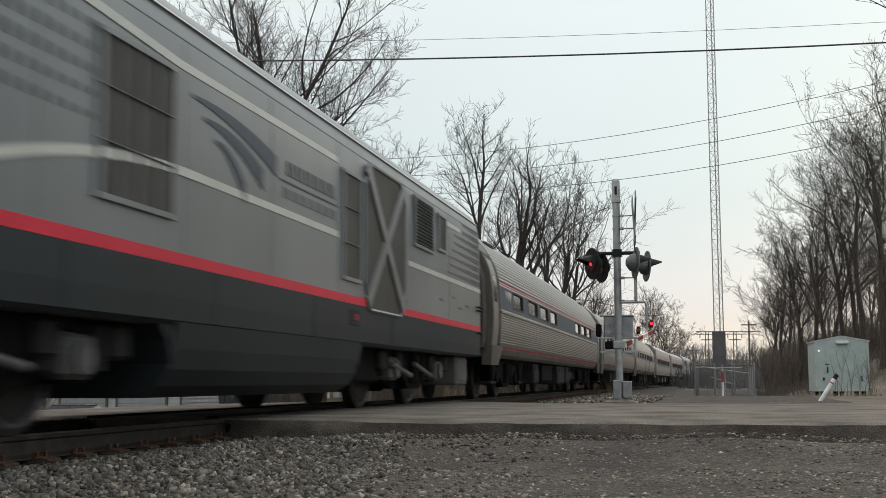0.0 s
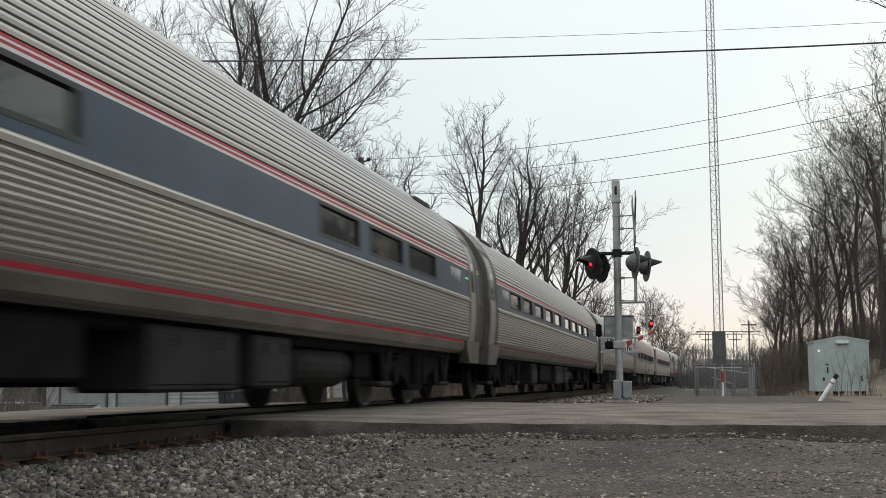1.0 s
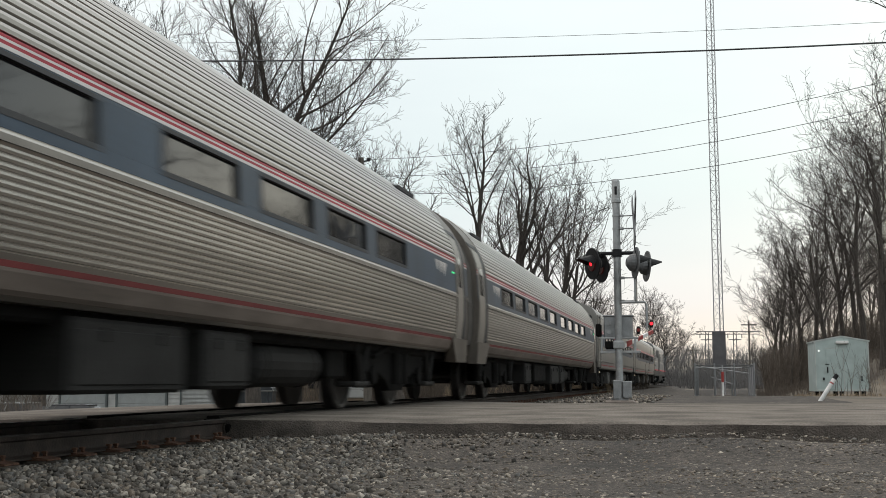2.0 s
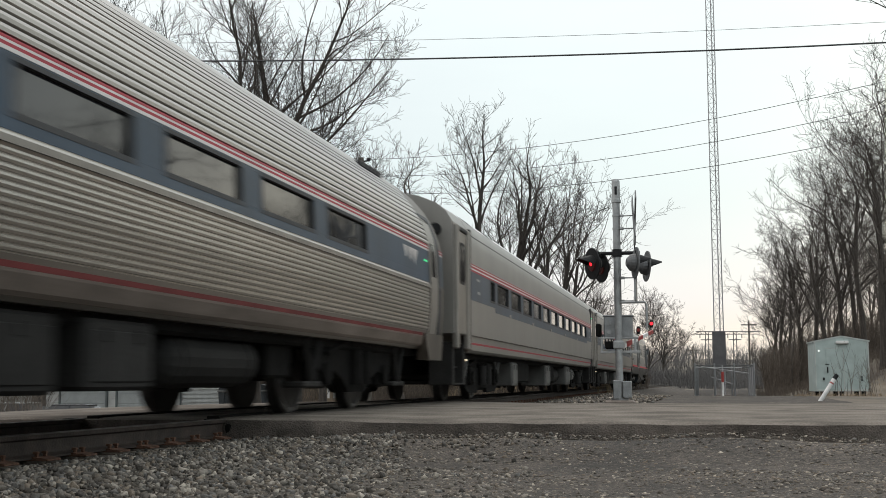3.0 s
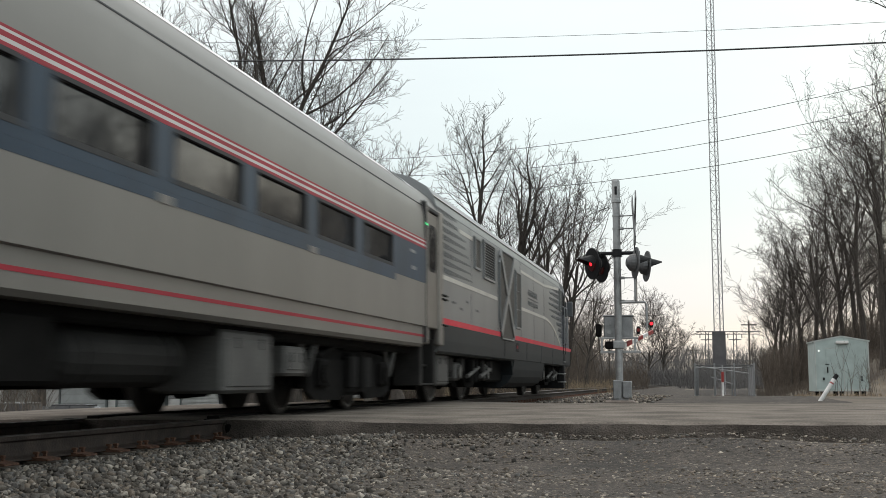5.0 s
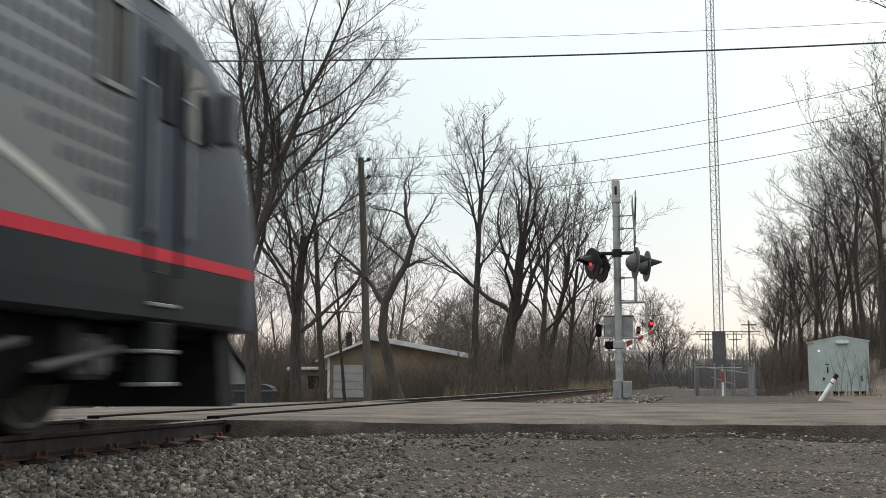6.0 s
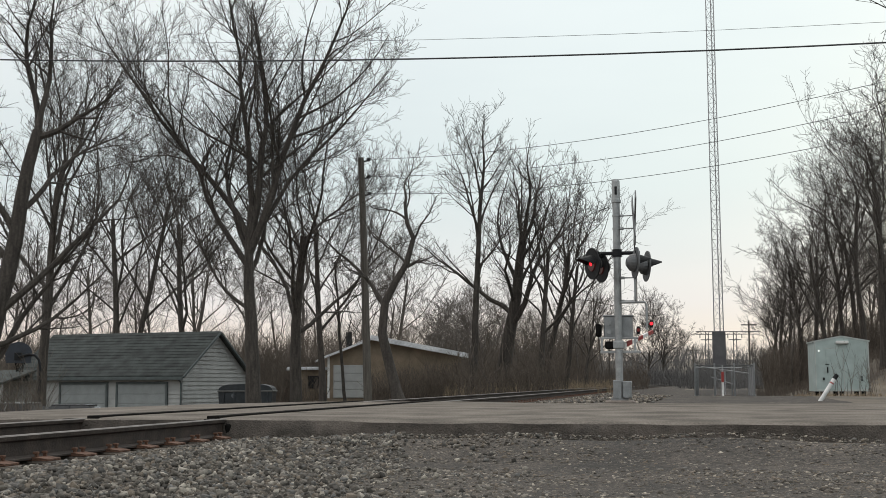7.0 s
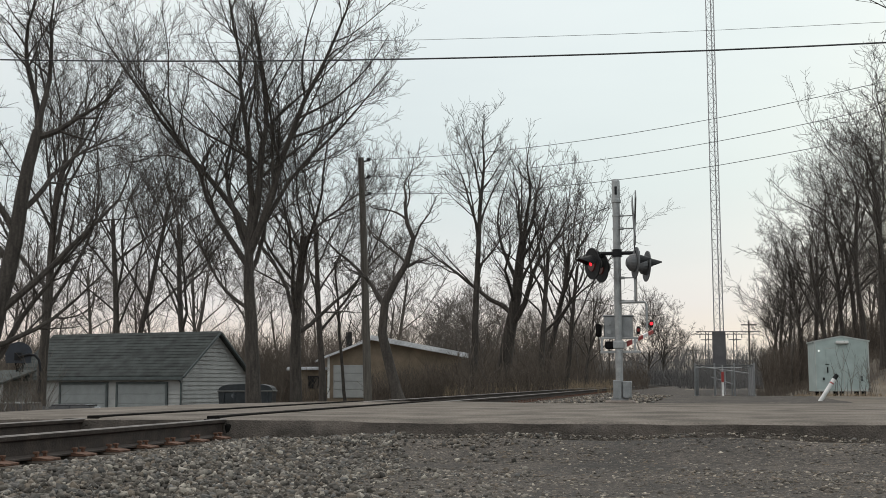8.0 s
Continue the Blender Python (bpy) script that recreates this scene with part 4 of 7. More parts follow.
def rounded(a0, a1, b0, b1, rad):
    """Outline of a rectangle with rounded corners."""
    pts = []
    for ca, cb, start in ((a1 - rad, b1 - rad, 0), (a0 + rad, b1 - rad, 90), (a0 + rad, b0 + rad, 180), (a1 - rad, b0 + rad, 270)):
        pts += [(ca + rad * math.cos(radians(start + q)), cb + rad * math.sin(radians(start + q))) for q in (0, 30, 60, 90)]
    return pts


def flat_coach(name, label, half=11.75):
    """Smooth-sided commuter-type coach with a blue window band and end steps."""
    car = thing(name, label, "railway coach", "coaches of the train")
    end = half + 1.25
    spans = [(-half + 2.0, -half + 2.5)] + [(-half + 2.8 + 1.74 * i, -half + 4.2 + 1.74 * i) for i in range(11)]
    z0, z1 = 1.870, 2.250
    part("body", shell(HP, [-half, half], spans, (1.866, 2.254)), M["hsteel"], car, "plain brushed aluminium body", smooth=True)
    for s in (1, -1):
        a, b = sorted((s * half, s * end))
        inner = [(x - 0.05, z) for x, z in HP[2:9]] + [(x - 0.004, z) for x, z in HP[9:-1]] + [(0.0, 3.536)]
        part("end_section", shell(inner, [a, b]), M["hsteel"], car)
        ya, yb = sorted((s * (half + 0.22), s * (half + 0.95)))
        for sd in (1, -1):
            xa, xb = sorted((sd * 1.54, sd * 1.566))
            d = part("door", Heap().box(xa, xb, ya, yb, 1.15, 2.86, 0.01), M["steel_soft"], car, "steel vestibule door")
            xa, xb = sorted((sd * 1.55, sd * 1.570))
            part("window_gasket", Heap().extrude(rounded(ya + 0.10, yb - 0.10, 1.98, 2.68, 0.13), "x", xa, xb), M["black"], d, "rounded black window gasket")
            xa, xb = sorted((sd * 1.56, sd * 1.574))
            part("door_window", Heap().extrude(rounded(ya + 0.15, yb - 0.15, 2.03, 2.63, 0.10), "x", xa, xb), M["glass"], d)
            post = [Heap(), Heap()]
            for q_, (y0_, y1_) in enumerate( ((ya - 0.2, ya - 0.015), (yb + 0.015, yb + 0.28))):
                xa, xb = sorted((sd * 1.50, sd * 1.60))
                post[q_].box(xa, xb, y0_, y1_, 0.9, 2.95, 0.02)
            part("door_post", post, M["steel_soft"], d)
            xa, xb = sorted((sd * 1.50, sd * 1.59))
            part("door_gutter", Heap().box(xa, xb, ya - 0.1, yb + 0.1, 2.87, 2.93, 0.01), M["frame"], d)
            st = [Heap() for _ in range(3)]
            xa, xb = sorted((sd * 1.10, sd * 1.50))
            for i, zz in enumerate((0.34, 0.62, 0.90)):
                k = 0.10 * i
                st[i].box(min(xa, xb) + (0 if sd > 0 else k), max(xa, xb) - (k if sd > 0 else 0), ya + 0.02, yb - 0.02, zz - 0.03, zz, 0.006)
            part("entry_step", st, M["boxgrey"], car, "worn steel entry step")
            side = [Heap(), Heap()]
            for q_, yy in enumerate((ya - 0.17, yb)):
                side[q_].box(min(xa, xb), max(xa, xb), yy, yy + 0.17, 0.30, 1.0, 0.015)
            part("step_side_panel", side, M["boxgrey"], car, "grimy steel panel beside the entry steps")
            part("step_back", Heap().box(min(xa, xb), max(xa, xb) - 0.35 if sd > 0 else max(xa, xb), ya, yb, 0.34, 1.12, 0.01), M["boxgrey"], car)
        face = [Heap(), Heap()]
        for sd in (1, -1):
            face[(sd + 1) // 2].box(sd * 1.0 - 0.12, sd * 1.0 + 0.12, min(s * end, s * (end + 0.14)), max(s * end, s * (end + 0.14)), 1.0, 3.0, 0.03)
        part("collision_post", face, M["hsteel"], car)
        lt = [Heap(), Heap()]
        for sd in (1, -1):
            lt[(sd + 1) // 2].disc((sd * 1.25, s * (end + 0.03), 2.85), (0, 1, 0), 0.10, 0.06, 14)
        part("marker_light", lt, M["black"], car)
        ring = Heap().box(-0.75, 0.75, min(s * end, s * (end + 0.2)), max(s * end, s * (end + 0.2)), 1.1, 3.15, 0.05)
        part("diaphragm", ring, M["diaphragm"], car, "dark rubber gangway diaphragm")
    for za, zb, m in ((1.765, 1.866, "blue"), (2.254, 2.262, "blue"), (2.264, 2.297, "stripe_red"), (2.297, 2.325, "stripe_white"), (2.325, 2.360, "stripe_red"), (2.360, 2.380, "stripe_white"), (2.380, 2.400, "stripe_red")):
        part("stripe", side_strip(HP, -half, half, za, zb, 0.005), M[m], car)
    part("sill_panel", side_strip(HP, spans[0][0] + 0.55, spans[-1][1] + 0.12, 1.675, 1.7645, 0.005), M["blue"], car, "blue strip below the windows")
    marks = sorted([-half] + [v for sp in spans for v in sp] + [half])
    for a, b in zip(marks[::2], marks[1::2]):
        part("pier", side_strip(HP, a, b, 1.8665, 2.2535, 0.005), M["blue"], car, "blue panel between windows")
    part("red_line", side_strip(HP, -half, half, 1.00, 1.032, 0.005), M["stripe_red"], car)
    part("roof_seam", side_strip(HP, -half, half, 2.90, 2.915, 0.006), M["frame"], car)
    # pale strip paints the sky's sheen onto the roof curve
    part("roof_cover", side_strip(HP, -half, half, 3.155, 3.41, 0.008), M["hroof"], car, "roof edge painted pale where it catches the sky")
    pane_set(car, HP, spans, z0, z1)
    tabs = []
    for i in range(1, 11, 2):
        y = -half + 2.66 + 1.74 * i
        for sd in (1, -1):
            xa, xb = sorted((sd * 1.595, sd * 1.610))
            tabs.append(Heap())
            tabs[-1].box(xa, xb, y - 0.12, y + 0.12, 1.665, 1.735, 0.003)
    part("step_tab", tabs, M["hsteel"], car)
    vents = []
    for y in (-half + 0.8, -half + 3.0, half - 0.8, half - 3.0):
        vents += side_strip(HP, y - 0.32, y + 0.32, 3.17, 3.33, 0.016)
    part("roof_vent", vents, M["frame"], car)
    lab = Heap()
    for s in (1, -1):
        for sd in (1, -1):
            xa, xb = sorted((sd * 1.595, sd * 1.606))
            y = s * (half - 0.75)
            lab.box(xa, xb, y - 0.12, y + 0.12, 1.90, 1.95, 0.002)
            lab.box(xa, xb, y - 0.20, y + 0.08, 2.13, 2.17, 0.002)
    part("lettering_bar", lab, M["galv"], car)
    # dark strips paint the shade in the gap at the door pocket's edge
    for s in (1, -1):
        for sd in (1, -1):
            xa, xb = sorted((sd * 1.53, sd * 1.604))
            part("edge_seal", Heap().box(xa, xb, s * (half + 0.03) - 0.028, s * (half + 0.03) + 0.028, 0.92, 2.98, 0.008), M["frame"], car)
    light = Heap().box(1.47, 1.53, -half - 0.07, -half + 0.0, 0.71, 0.745, 0.01)
    part("step_light", light, M["lamp_warm"], car, "lit step lamp under the door")
    part("door_light", Heap().box(1.59, 1.62, half + 0.01, half + 0.05, 2.62, 2.65, 0.004), M["lamp_green"], car, "small green door light")
    part("underframe", Heap().box(-1.35, 1.35, -half, half, 0.76, 0.90, 0.03).box(-0.35, 0.35, -end + 0.1, end - 0.1, 0.50, 0.78, 0.03), M["under"], car)
    for s in (1, -1):
        bogie(car, s * 9.07, 2.59, 0.457, 0.62)
        br = []
        for q in (-1.75, 1.75):
            br.append(Heap())
            br[-1].tube([(1.30, s * 9.07 + q - 0.3, 0.86), (1.28, s * 9.07 + q, 0.45), (1.30, s * 9.07 + q + 0.3, 0.86)], 0.04, 6)
        part("brace", br, M["boxlight"], car)
        for q in (-1, 1):
            pan = Heap().extrude([(s * 9.07 + u, z) for u, z in ((-1.72, 0.62), (-1.72, 0.26), (-1.50, 0.17), (-0.55, 0.15), (-0.45, 0.24), (0.45, 0.24), (0.55, 0.15), (1.50, 0.17), (1.72, 0.26), (1.72, 0.62))], "x", *sorted((q * 1.22, q * 1.30)))
            for u in (-1.3, 1.3):
                pan.box(*sorted((q * 1.28, q * 1.36)), s * 9.07 + u - 0.2, s * 9.07 + u + 0.2, 0.30, 0.62, 0.03)
                pan.disc((q * 1.37, s * 9.07 + u, 0.45), (1, 0, 0), 0.11, 0.04, 14)
            part("truck_side", pan, M["under"], car, "heavy black cast truck side")
            sp = [Heap().tube([(q * 1.36, s * 9.07 + u, 0.30), (q * 1.36, s * 9.07 + u, 0.66)], 0.075, 12) for u in (-0.3, 0.3)]
            part("spring", sp, M["boxgrey"], car, "dark coil spring")
    gear(car, [(0.75, 1.42, -6.0, -5.2, 0.26, 0.78, 2), (0.7, 1.36, -4.8, -3.0, 0.34, 0.80, False), (0.75, 1.42, -0.2, 0.8, 0.24, 0.80, 2), (0.7, 1.38, 1.0, 2.0, 0.34, 0.80, False), (0.75, 1.42, 4.7, 5.9, 0.26, 0.82, 2), (-1.35, -0.6, -5.5, 5.5, 0.30, 0.80, False), (0.8, 1.42, 6.3, 6.9, 0.42, 0.72, 2)])
    tank(car, 1.05, 2.3, 4.3, 0.55, 0.23)
    return car


LP = [(1.50, 0.80), (1.535, 0.83), (1.545, 1.0), (1.55, 1.24), (1.55, 1.36), (1.55, 2.0), (1.545, 2.6), (1.53, 3.0), (1.49, 3.20), (1.38, 3.36), (1.10, 3.53), (0.7, 3.64), (0.0, 3.70)]


def locomotive(name, label):
    """Streamlined diesel locomotive; its rear face is at y = 0 and its nose points along +y."""
    car = thing(name, label, "locomotive", "locomotives of the train")
    L = 18.3
    part("body", shell(LP, [0.0, 17.0]), M["loco_grey"], car, "silver-grey body side", smooth=True)
    # the nose narrows and leans back
    vs, fs = [], []
    stations = [(17.0, 1.0, 3.70), (17.5, 1.0, 3.69), (18.1, 0.997, 3.60), (18.6, 0.99, 3.38), (18.95, 0.98, 3.06), (19.25, 0.965, 2.6), (19.52, 0.94, 2.0), (19.7, 0.90, 1.5)]
    full = [(x, z) for x, z in LP] + [(-x, z) for x, z in LP[::-1] if x > 1e-4]
    n = len(full)
    for y, k, top in stations:
        for x, z in full:
            zz = 0.80 + (z - 0.80) * (top - 0.80) / 2.90
            vs.append((x * k, y, zz))
    for j in range(len(stations) - 1):
        for i in range(n):
            q = (i + 1) % n
            fs.append((j * n + i, j * n + q, (j + 1) * n + q, (j + 1) * n + i))
    fs.append(tuple((len(stations) - 1) * n + i for i in range(n)))
    nose = Heap()
    nose.add(vs, fs)
    cab = part("cab", nose, M["loco_blue"], car, "slate-blue cab and sloping nose")
    part("cab_side", side_strip(LP, 16.82, 17.0, 1.37, 3.30, 0.006), M["loco_blue"], cab)
    wind = Heap()
    for s in (1, -1):
        wind.add([(s * 0.08, 18.62, 3.42), (s * 0.95, 18.66, 3.22), (s * 1.20, 19.22, 2.52), (s * 0.08, 19.24, 2.70)], [(0, 1, 2, 3)])
        wind.add([(s * 1.562, 17.75, 2.25), (s * 1.562, 18.25, 2.25), (s * 1.555, 18.05, 2.85), (s * 1.555, 17.75, 2.85)], [(0, 1, 2, 3)])
    part("windscreen", wind, M["glass"], cab)
    dr = [Heap(), Heap()]
    for s in (1, -1):
        xa, xb = sorted((s * 1.55, s * 1.568))
        for y in (17.12, 17.62):
            dr[(s + 1) // 2].box(xa, xb, y, y + 0.05, 1.15, 2.95, 0.005)
        dr[(s + 1) // 2].box(xa, xb, 17.30, 17.54, 2.30, 2.88, 0.01)
    rails = [Heap().tube([(s * 1.55, y, 1.42), (s * 1.61, y, 1.46), (s * 1.61, y, 2.5), (s * 1.55, y, 2.54)], 0.018, 6) for s in (1, -1) for y in (17.05, 17.72)]
    part("handrail", rails, M["alum"], cab, "steel handrail beside the cab door")
    # black boxes stand for the shade inside the step openings
    foot = [Heap().box(min(s * 1.40, s * 1.56), max(s * 1.40, s * 1.56), 17.22, 17.56, za, zb, 0.01) for s in (1, -1) for za, zb in ((0.94, 1.17), (0.60, 0.80), (0.36, 0.56))]
    part("cab_step", foot, M["black"], cab, "black box for the shade in a step opening below the cab door")
    lip = [Heap().box(min(s * 1.38, s * 1.575), max(s * 1.38, s * 1.575), 17.16, 17.62, z_, z_ + 0.03, 0.006) for s in (1, -1) for z_ in (0.91, 0.57, 0.33)]
    part("step_lip", lip, M["galv"], cab)
    part("cab_door", dr, M["black"], cab, "narrow cab door with dark window and handrails")
    mir = [Heap(), Heap()]
    for s in (1, -1):
        mir[(s + 1) // 2].box(min(s * 1.56, s * 1.72), max(s * 1.56, s * 1.72), 18.3, 18.42, 2.3, 2.75, 0.02)
    part("mirror", mir, M["loco_mid"], cab)
    lamp = [Heap().disc((s * 0.95, 19.45, 1.75), (0, 1, 0), 0.12, 0.3, 14) for s in (1, -1)]
    part("headlight", lamp, M["alum"], cab)
    plow = Heap()
    plow.extrude([(-1.35, 0.15), (1.35, 0.15), (1.3, 0.8), (-1.3, 0.8)], "y", 19.0, 19.35)
    plow.box(-0.3, 0.3, 19.3, 20.0, 0.65, 0.95, 0.05)
    part("snowplow", plow, M["black"], car)
    # lower side, stripe, swoops
    part("lower_side", side_strip(LP, 0.0, 19.0, 0.80, 1.248, 0.006), M["loco_dark"], car, "charcoal lower body side")
    part("red_stripe", side_strip(LP, 0.0, 5.85, 1.252, 1.345, 0.008), M["loco_red"], car)
    part("red_stripe", side_strip(LP, 7.65, 19.2, 1.252, 1.345, 0.008), M["loco_red"], car)
    for a, b, z in ((0.0, 5.5, 1.95), (8.8, 12.6, 1.95)):
        part("cream_stripe", side_strip(LP, a, b, z, z + 0.07, 0.008), M["cream"], car)
    part("cream_stripe", side_strip(LP, 8.8, 13.0, 2.79, 2.86, 0.008), M["cream"], car)
    part("cream_stripe", side_strip(LP, 1.75, 2.95, 2.84, 2.91, 0.008), M["cream"], car)
    sweeps = []
    for sd in (1, -1):
        for z_at, y_a, y_b in ((lambda t: 1.985 - 0.62 * t ** 2.2, 12.6, 16.4), (lambda t: 2.825 + 0.16 * t - 0.02 * t * t, 13.0, 16.2)):
            N = 16
            sw = Heap()
            sweeps.append(sw)
            for i in range(N):
                q = []
                for t in (i / N, (i + 1) / N):
                    y, z = y_a + (y_b - y_a) * t, z_at(t)
                    q.append((y, z))
                sw.add([(sd * (half_at(LP, z + d) + o), y, z + d) for o in (0.0, 0.009) for y, z in q for d in (-0.036, 0.036)],
                       [(4, 5, 7, 6), (0, 4, 6, 2), (1, 3, 7, 5)])
    part("swoop", sweeps, M["cream"], car, "cream stripe curving down towards the cab", weld=True)
    dots = Heap()
    for i in range(9):
        z = 1.60 + i * 0.155
        for sd in (1, -1):
            first = 16.24 if z > 2.25 else 16.72
            for q in range(int((2.9 - 0.2 * abs(4 - i)) / 0.16)):
                y, d = first - 0.16 * q, 0.068 - 0.0026 * q
                if z < 2.0 and y < 16.72 - (z - 1.40) * 2.4:
                    continue
                dots.extrude([(y + d * math.cos(a * math.pi / 4), z + 0.05 + d * math.sin(a * math.pi / 4)) for a in range(8)], "x", *sorted((sd * 1.53, sd * (half_at(LP, z + 0.05) + 0.006))))
    for i in range(8):
        z = 2.10 + i * 0.13
        for sd in (1, -1):
            for q in range(int((2.9 - 0.12 * i) / 0.19)):
                y, d = 0.14 + 0.19 * q, 0.066 - 0.0034 * q
                if 1.5 < y < 3.0 and z > 2.75:
                    continue
                dots.extrude([(y - d, z - d * 0.7), (y + d, z - d * 0.7), (y + d, z + d * 0.7), (y - d, z + d * 0.7)], "x", *sorted((sd * 1.47, sd * (half_at(LP, z) + 0.006))))
    tagged(part("dot_pattern", dots, M["loco_mid"], car, "rows of dark dots fading along the silver side"), kind="stuff")
    # grilles
    for s in (1, -1):
        def grille(y0, y1, z0, z1, rows, cols, label, skin="grille"):
            xa, xb = sorted((s * 1.535, s * 1.558))
            g = part("grille", Heap().box(xa, xb, y0, y1, z0, z1, 0.004), M[skin], car, label)
            f = Heap()
            xc, xd = sorted((s * 1.54, s * 1.578))
            for q in range(rows + 1):
                zz = z0 + (z1 - z0) * q / rows
                t = 0.045 if q in (0, rows) else 0.008
                f.box(xc, xd if q in (0, rows) else (s * 1.566 if s > 0 else xd), y0 - 0.04, y1 + 0.04, zz - t / 2, zz + t / 2, 0.003)
            for q in range(cols + 1):
                yy = y0 + (y1 - y0) * q / cols
                t = 0.045 if q in (0, cols) else 0.008
                f.box(xc, xd if q in (0, cols) else (s * 1.566 if s > 0 else xd), yy - t / 2, yy + t / 2, z0, z1, 0.003)
            part("grille_frame", f, M["loco_grey"], g)
        if s < 0:
            grille(13.1, 14.25, 1.60, 2.74, 3, 4, "tall brown intake grille")
        grille(16.36, 16.74, 2.38, 2.98, 1, 1, "small brown cab vent")
        grille(7.95, 8.62, 1.52, 2.74, 3, 1, "narrow dark intake grille")
        grille(4.0, 5.15, 2.28, 2.97, 14, 1, "black louvred radiator opening", "black")
        grille(3.08, 3.6, 2.38, 2.92, 1, 1, "small brown hatch")
        xa, xb = sorted((s * 1.535, s * 1.560))
        poly = [(6.0, 1.22), (7.5, 1.22), (7.75, 1.55), (7.75, 2.72), (7.45, 3.0), (6.05, 3.0), (5.75, 2.72), (5.75, 1.55)]
        big = part("radiator_grille", Heap().extrude(poly, "x", xa, xb), M["grille"], car, "large brown radiator grille")
        xf = Heap()
        xc, xd = sorted((s * 1.55, s * 1.585))
        for (ya, za), (yb, zb) in (((5.87, 2.94), (7.63, 1.30)), ((7.65, 2.94), (5.87, 1.30))):
            d = Vector((0, yb - ya, zb - za)).normalized()
            nrm = Vector((0, -d.z, d.y)) * 0.085
            pts = [(ya + nrm.y, za + nrm.z), (yb + nrm.y, zb + nrm.z), (yb - nrm.y, zb - nrm.z), (ya - nrm.y, za - nrm.z)]
            xf.extrude(pts, "x", xc if s > 0 else xc - (0.002 if ya > 7.1 else 0), xd + (0.002 if ya > 7 and s > 0 else 0))
        part("cross_brace", xf, M["loco_grey"], big, "grey X-shaped brace over the grille")
        rim = Heap()
        for (a, b), (c, d) in zip(poly, poly[1:] + poly[:1]):
            rim.tube([(s * 1.562, a, b), (s * 1.562, c, d)], 0.022, 5)
        part("grille_rim", rim, M["loco_grey"], big)
        # emblem and lettering blocks
        em = []
        for tip, root, wide in (((12.72, 2.62), (10.80, 2.36), 0.13), ((12.50, 2.48), (11.15, 2.17), 0.13), ((12.28, 2.34), (11.60, 1.98), 0.12)):
            blade = Heap()
            N = 8
            for i in range(N):
                q = []
                for t in (i / N, (i + 1) / N):
                    y = tip[0] + (root[0] - tip[0]) * t
                    z = tip[1] + (root[1] - tip[1]) * t ** 1.9
                    w_ = wide * (0.15 + 0.85 * t)
                    q += [(y, z + w_), (y, z - w_ * 0.5)]
                blade.add([(s * (half_at(LP, z) + o), y, z) for o in (0.0, 0.007) for y, z in q], [(4, 5, 7, 6), (0, 4, 6, 2), (1, 3, 7, 5)])
            em.append(blade)
        if s < 0:
            part("emblem", em, M["loco_blue"], car, "dark three-bladed emblem", weld=True)
        far = 1.0 if s > 0 else 0.0
        tx = Heap()
        xa, xb = sorted((s * 1.552, s * 1.558))
        for i in range(6):
            tx.box(xa, xb, far + 8.95 + i * 0.27, far + 9.13 + i * 0.27, 2.36, 2.50, 0.001)
        tx.box(xa, xb, far + 8.85, far + 10.7, 2.285, 2.305, 0.001)
        for i in range(7):
            tx.box(xa, xb, far + 8.95 + i * 0.25, far + 9.07 + i * 0.25, 2.13, 2.23, 0.001)
        part("lettering_bar", tx, M["loco_mid"], car)
        ck = Heap().box(min(s * 1.50, s * 1.556), max(s * 1.50, s * 1.556), 7.95, 8.35, 1.0, 1.20, 0.01)
        part("filler_recess", ck, M["black"], car)
        part("filler_cap", Heap().box(min(s * 1.54, s * 1.562), max(s * 1.54, s * 1.562), 8.02, 8.14, 1.06, 1.14, 0.008), M["stripe_red"], car)
        hr = []
        for z in (1.22, 1.62, 1.68):
            hr.append(Heap())
            hr[-1].tube([(s * 1.55, 0.08, z), (s * 1.62, 0.08, z), (s * 1.62, 0.38, z), (s * 1.55, 0.38, z)], 0.014, 6)
        part("handrail", hr, M["black"], car)
    part("roof_rail", side_strip(LP, 0.0, 17.6, 3.20, 3.225, 0.02), M["cream"], car, "bright gutter along the roof edge")
    part("roof_seam", side_strip(LP, 0.0, 17.2, 3.04, 3.05, 0.006), M["loco_mid"], car)
    for y in (2.75, 5.62, 8.76, 10.9, 12.85, 15.0):
        part("panel_seam", side_strip(LP, y, y + 0.014, 1.36, 3.03, 0.004), M["loco_mid"], car)
    for y in (6.4, 9.6, 12.2, 14.6):
        part("skirt_seam", side_strip(LP, y, y + 0.012, 0.82, 1.24, 0.009), M["black"], car)
    for y, wd, z in ((1.1, 0.30, 1.62), (1.75, 0.22, 1.55), (2.3, 0.16, 1.70), (3.2, 0.26, 1.60)):
        part("data_bar", side_strip(LP, y, y + wd, z, z + 0.035, 0.007), M["loco_mid"], car)
    part("rear_diaphragm", Heap().box(-0.7, 0.7, -0.32, 0.0, 1.0, 2.9, 0.05), M["diaphragm"], car)
    # tank and trucks
    half_tank = [(1.53, 0.83), (1.50, 0.62), (1.46, 0.46), (1.38, 0.33), (1.22, 0.24)]
    tk = Heap().extrude([(-x, z) for x, z in half_tank] + [(x, z) for x, z in half_tank[::-1]], "y", 7.8, 12.9)
    for y_, d_ in ((12.9, 1), (7.8, -1)):
        tk.extrude([(y_, 0.87), (y_ + d_ * 0.42, 0.87), (y_ + d_ * 0.24, 0.82), (y_ + d_ * 0.08, 0.68), (y_, 0.5)], "x", -1.495, 1.495)
    part("fuel_tank", tk, M["loco_dark"], car, "charcoal fuel tank between the trucks")
    part("underframe", Heap().box(-1.25, 1.25, 0.2, 18.9, 0.72, 0.82, 0.02), M["under"], car)
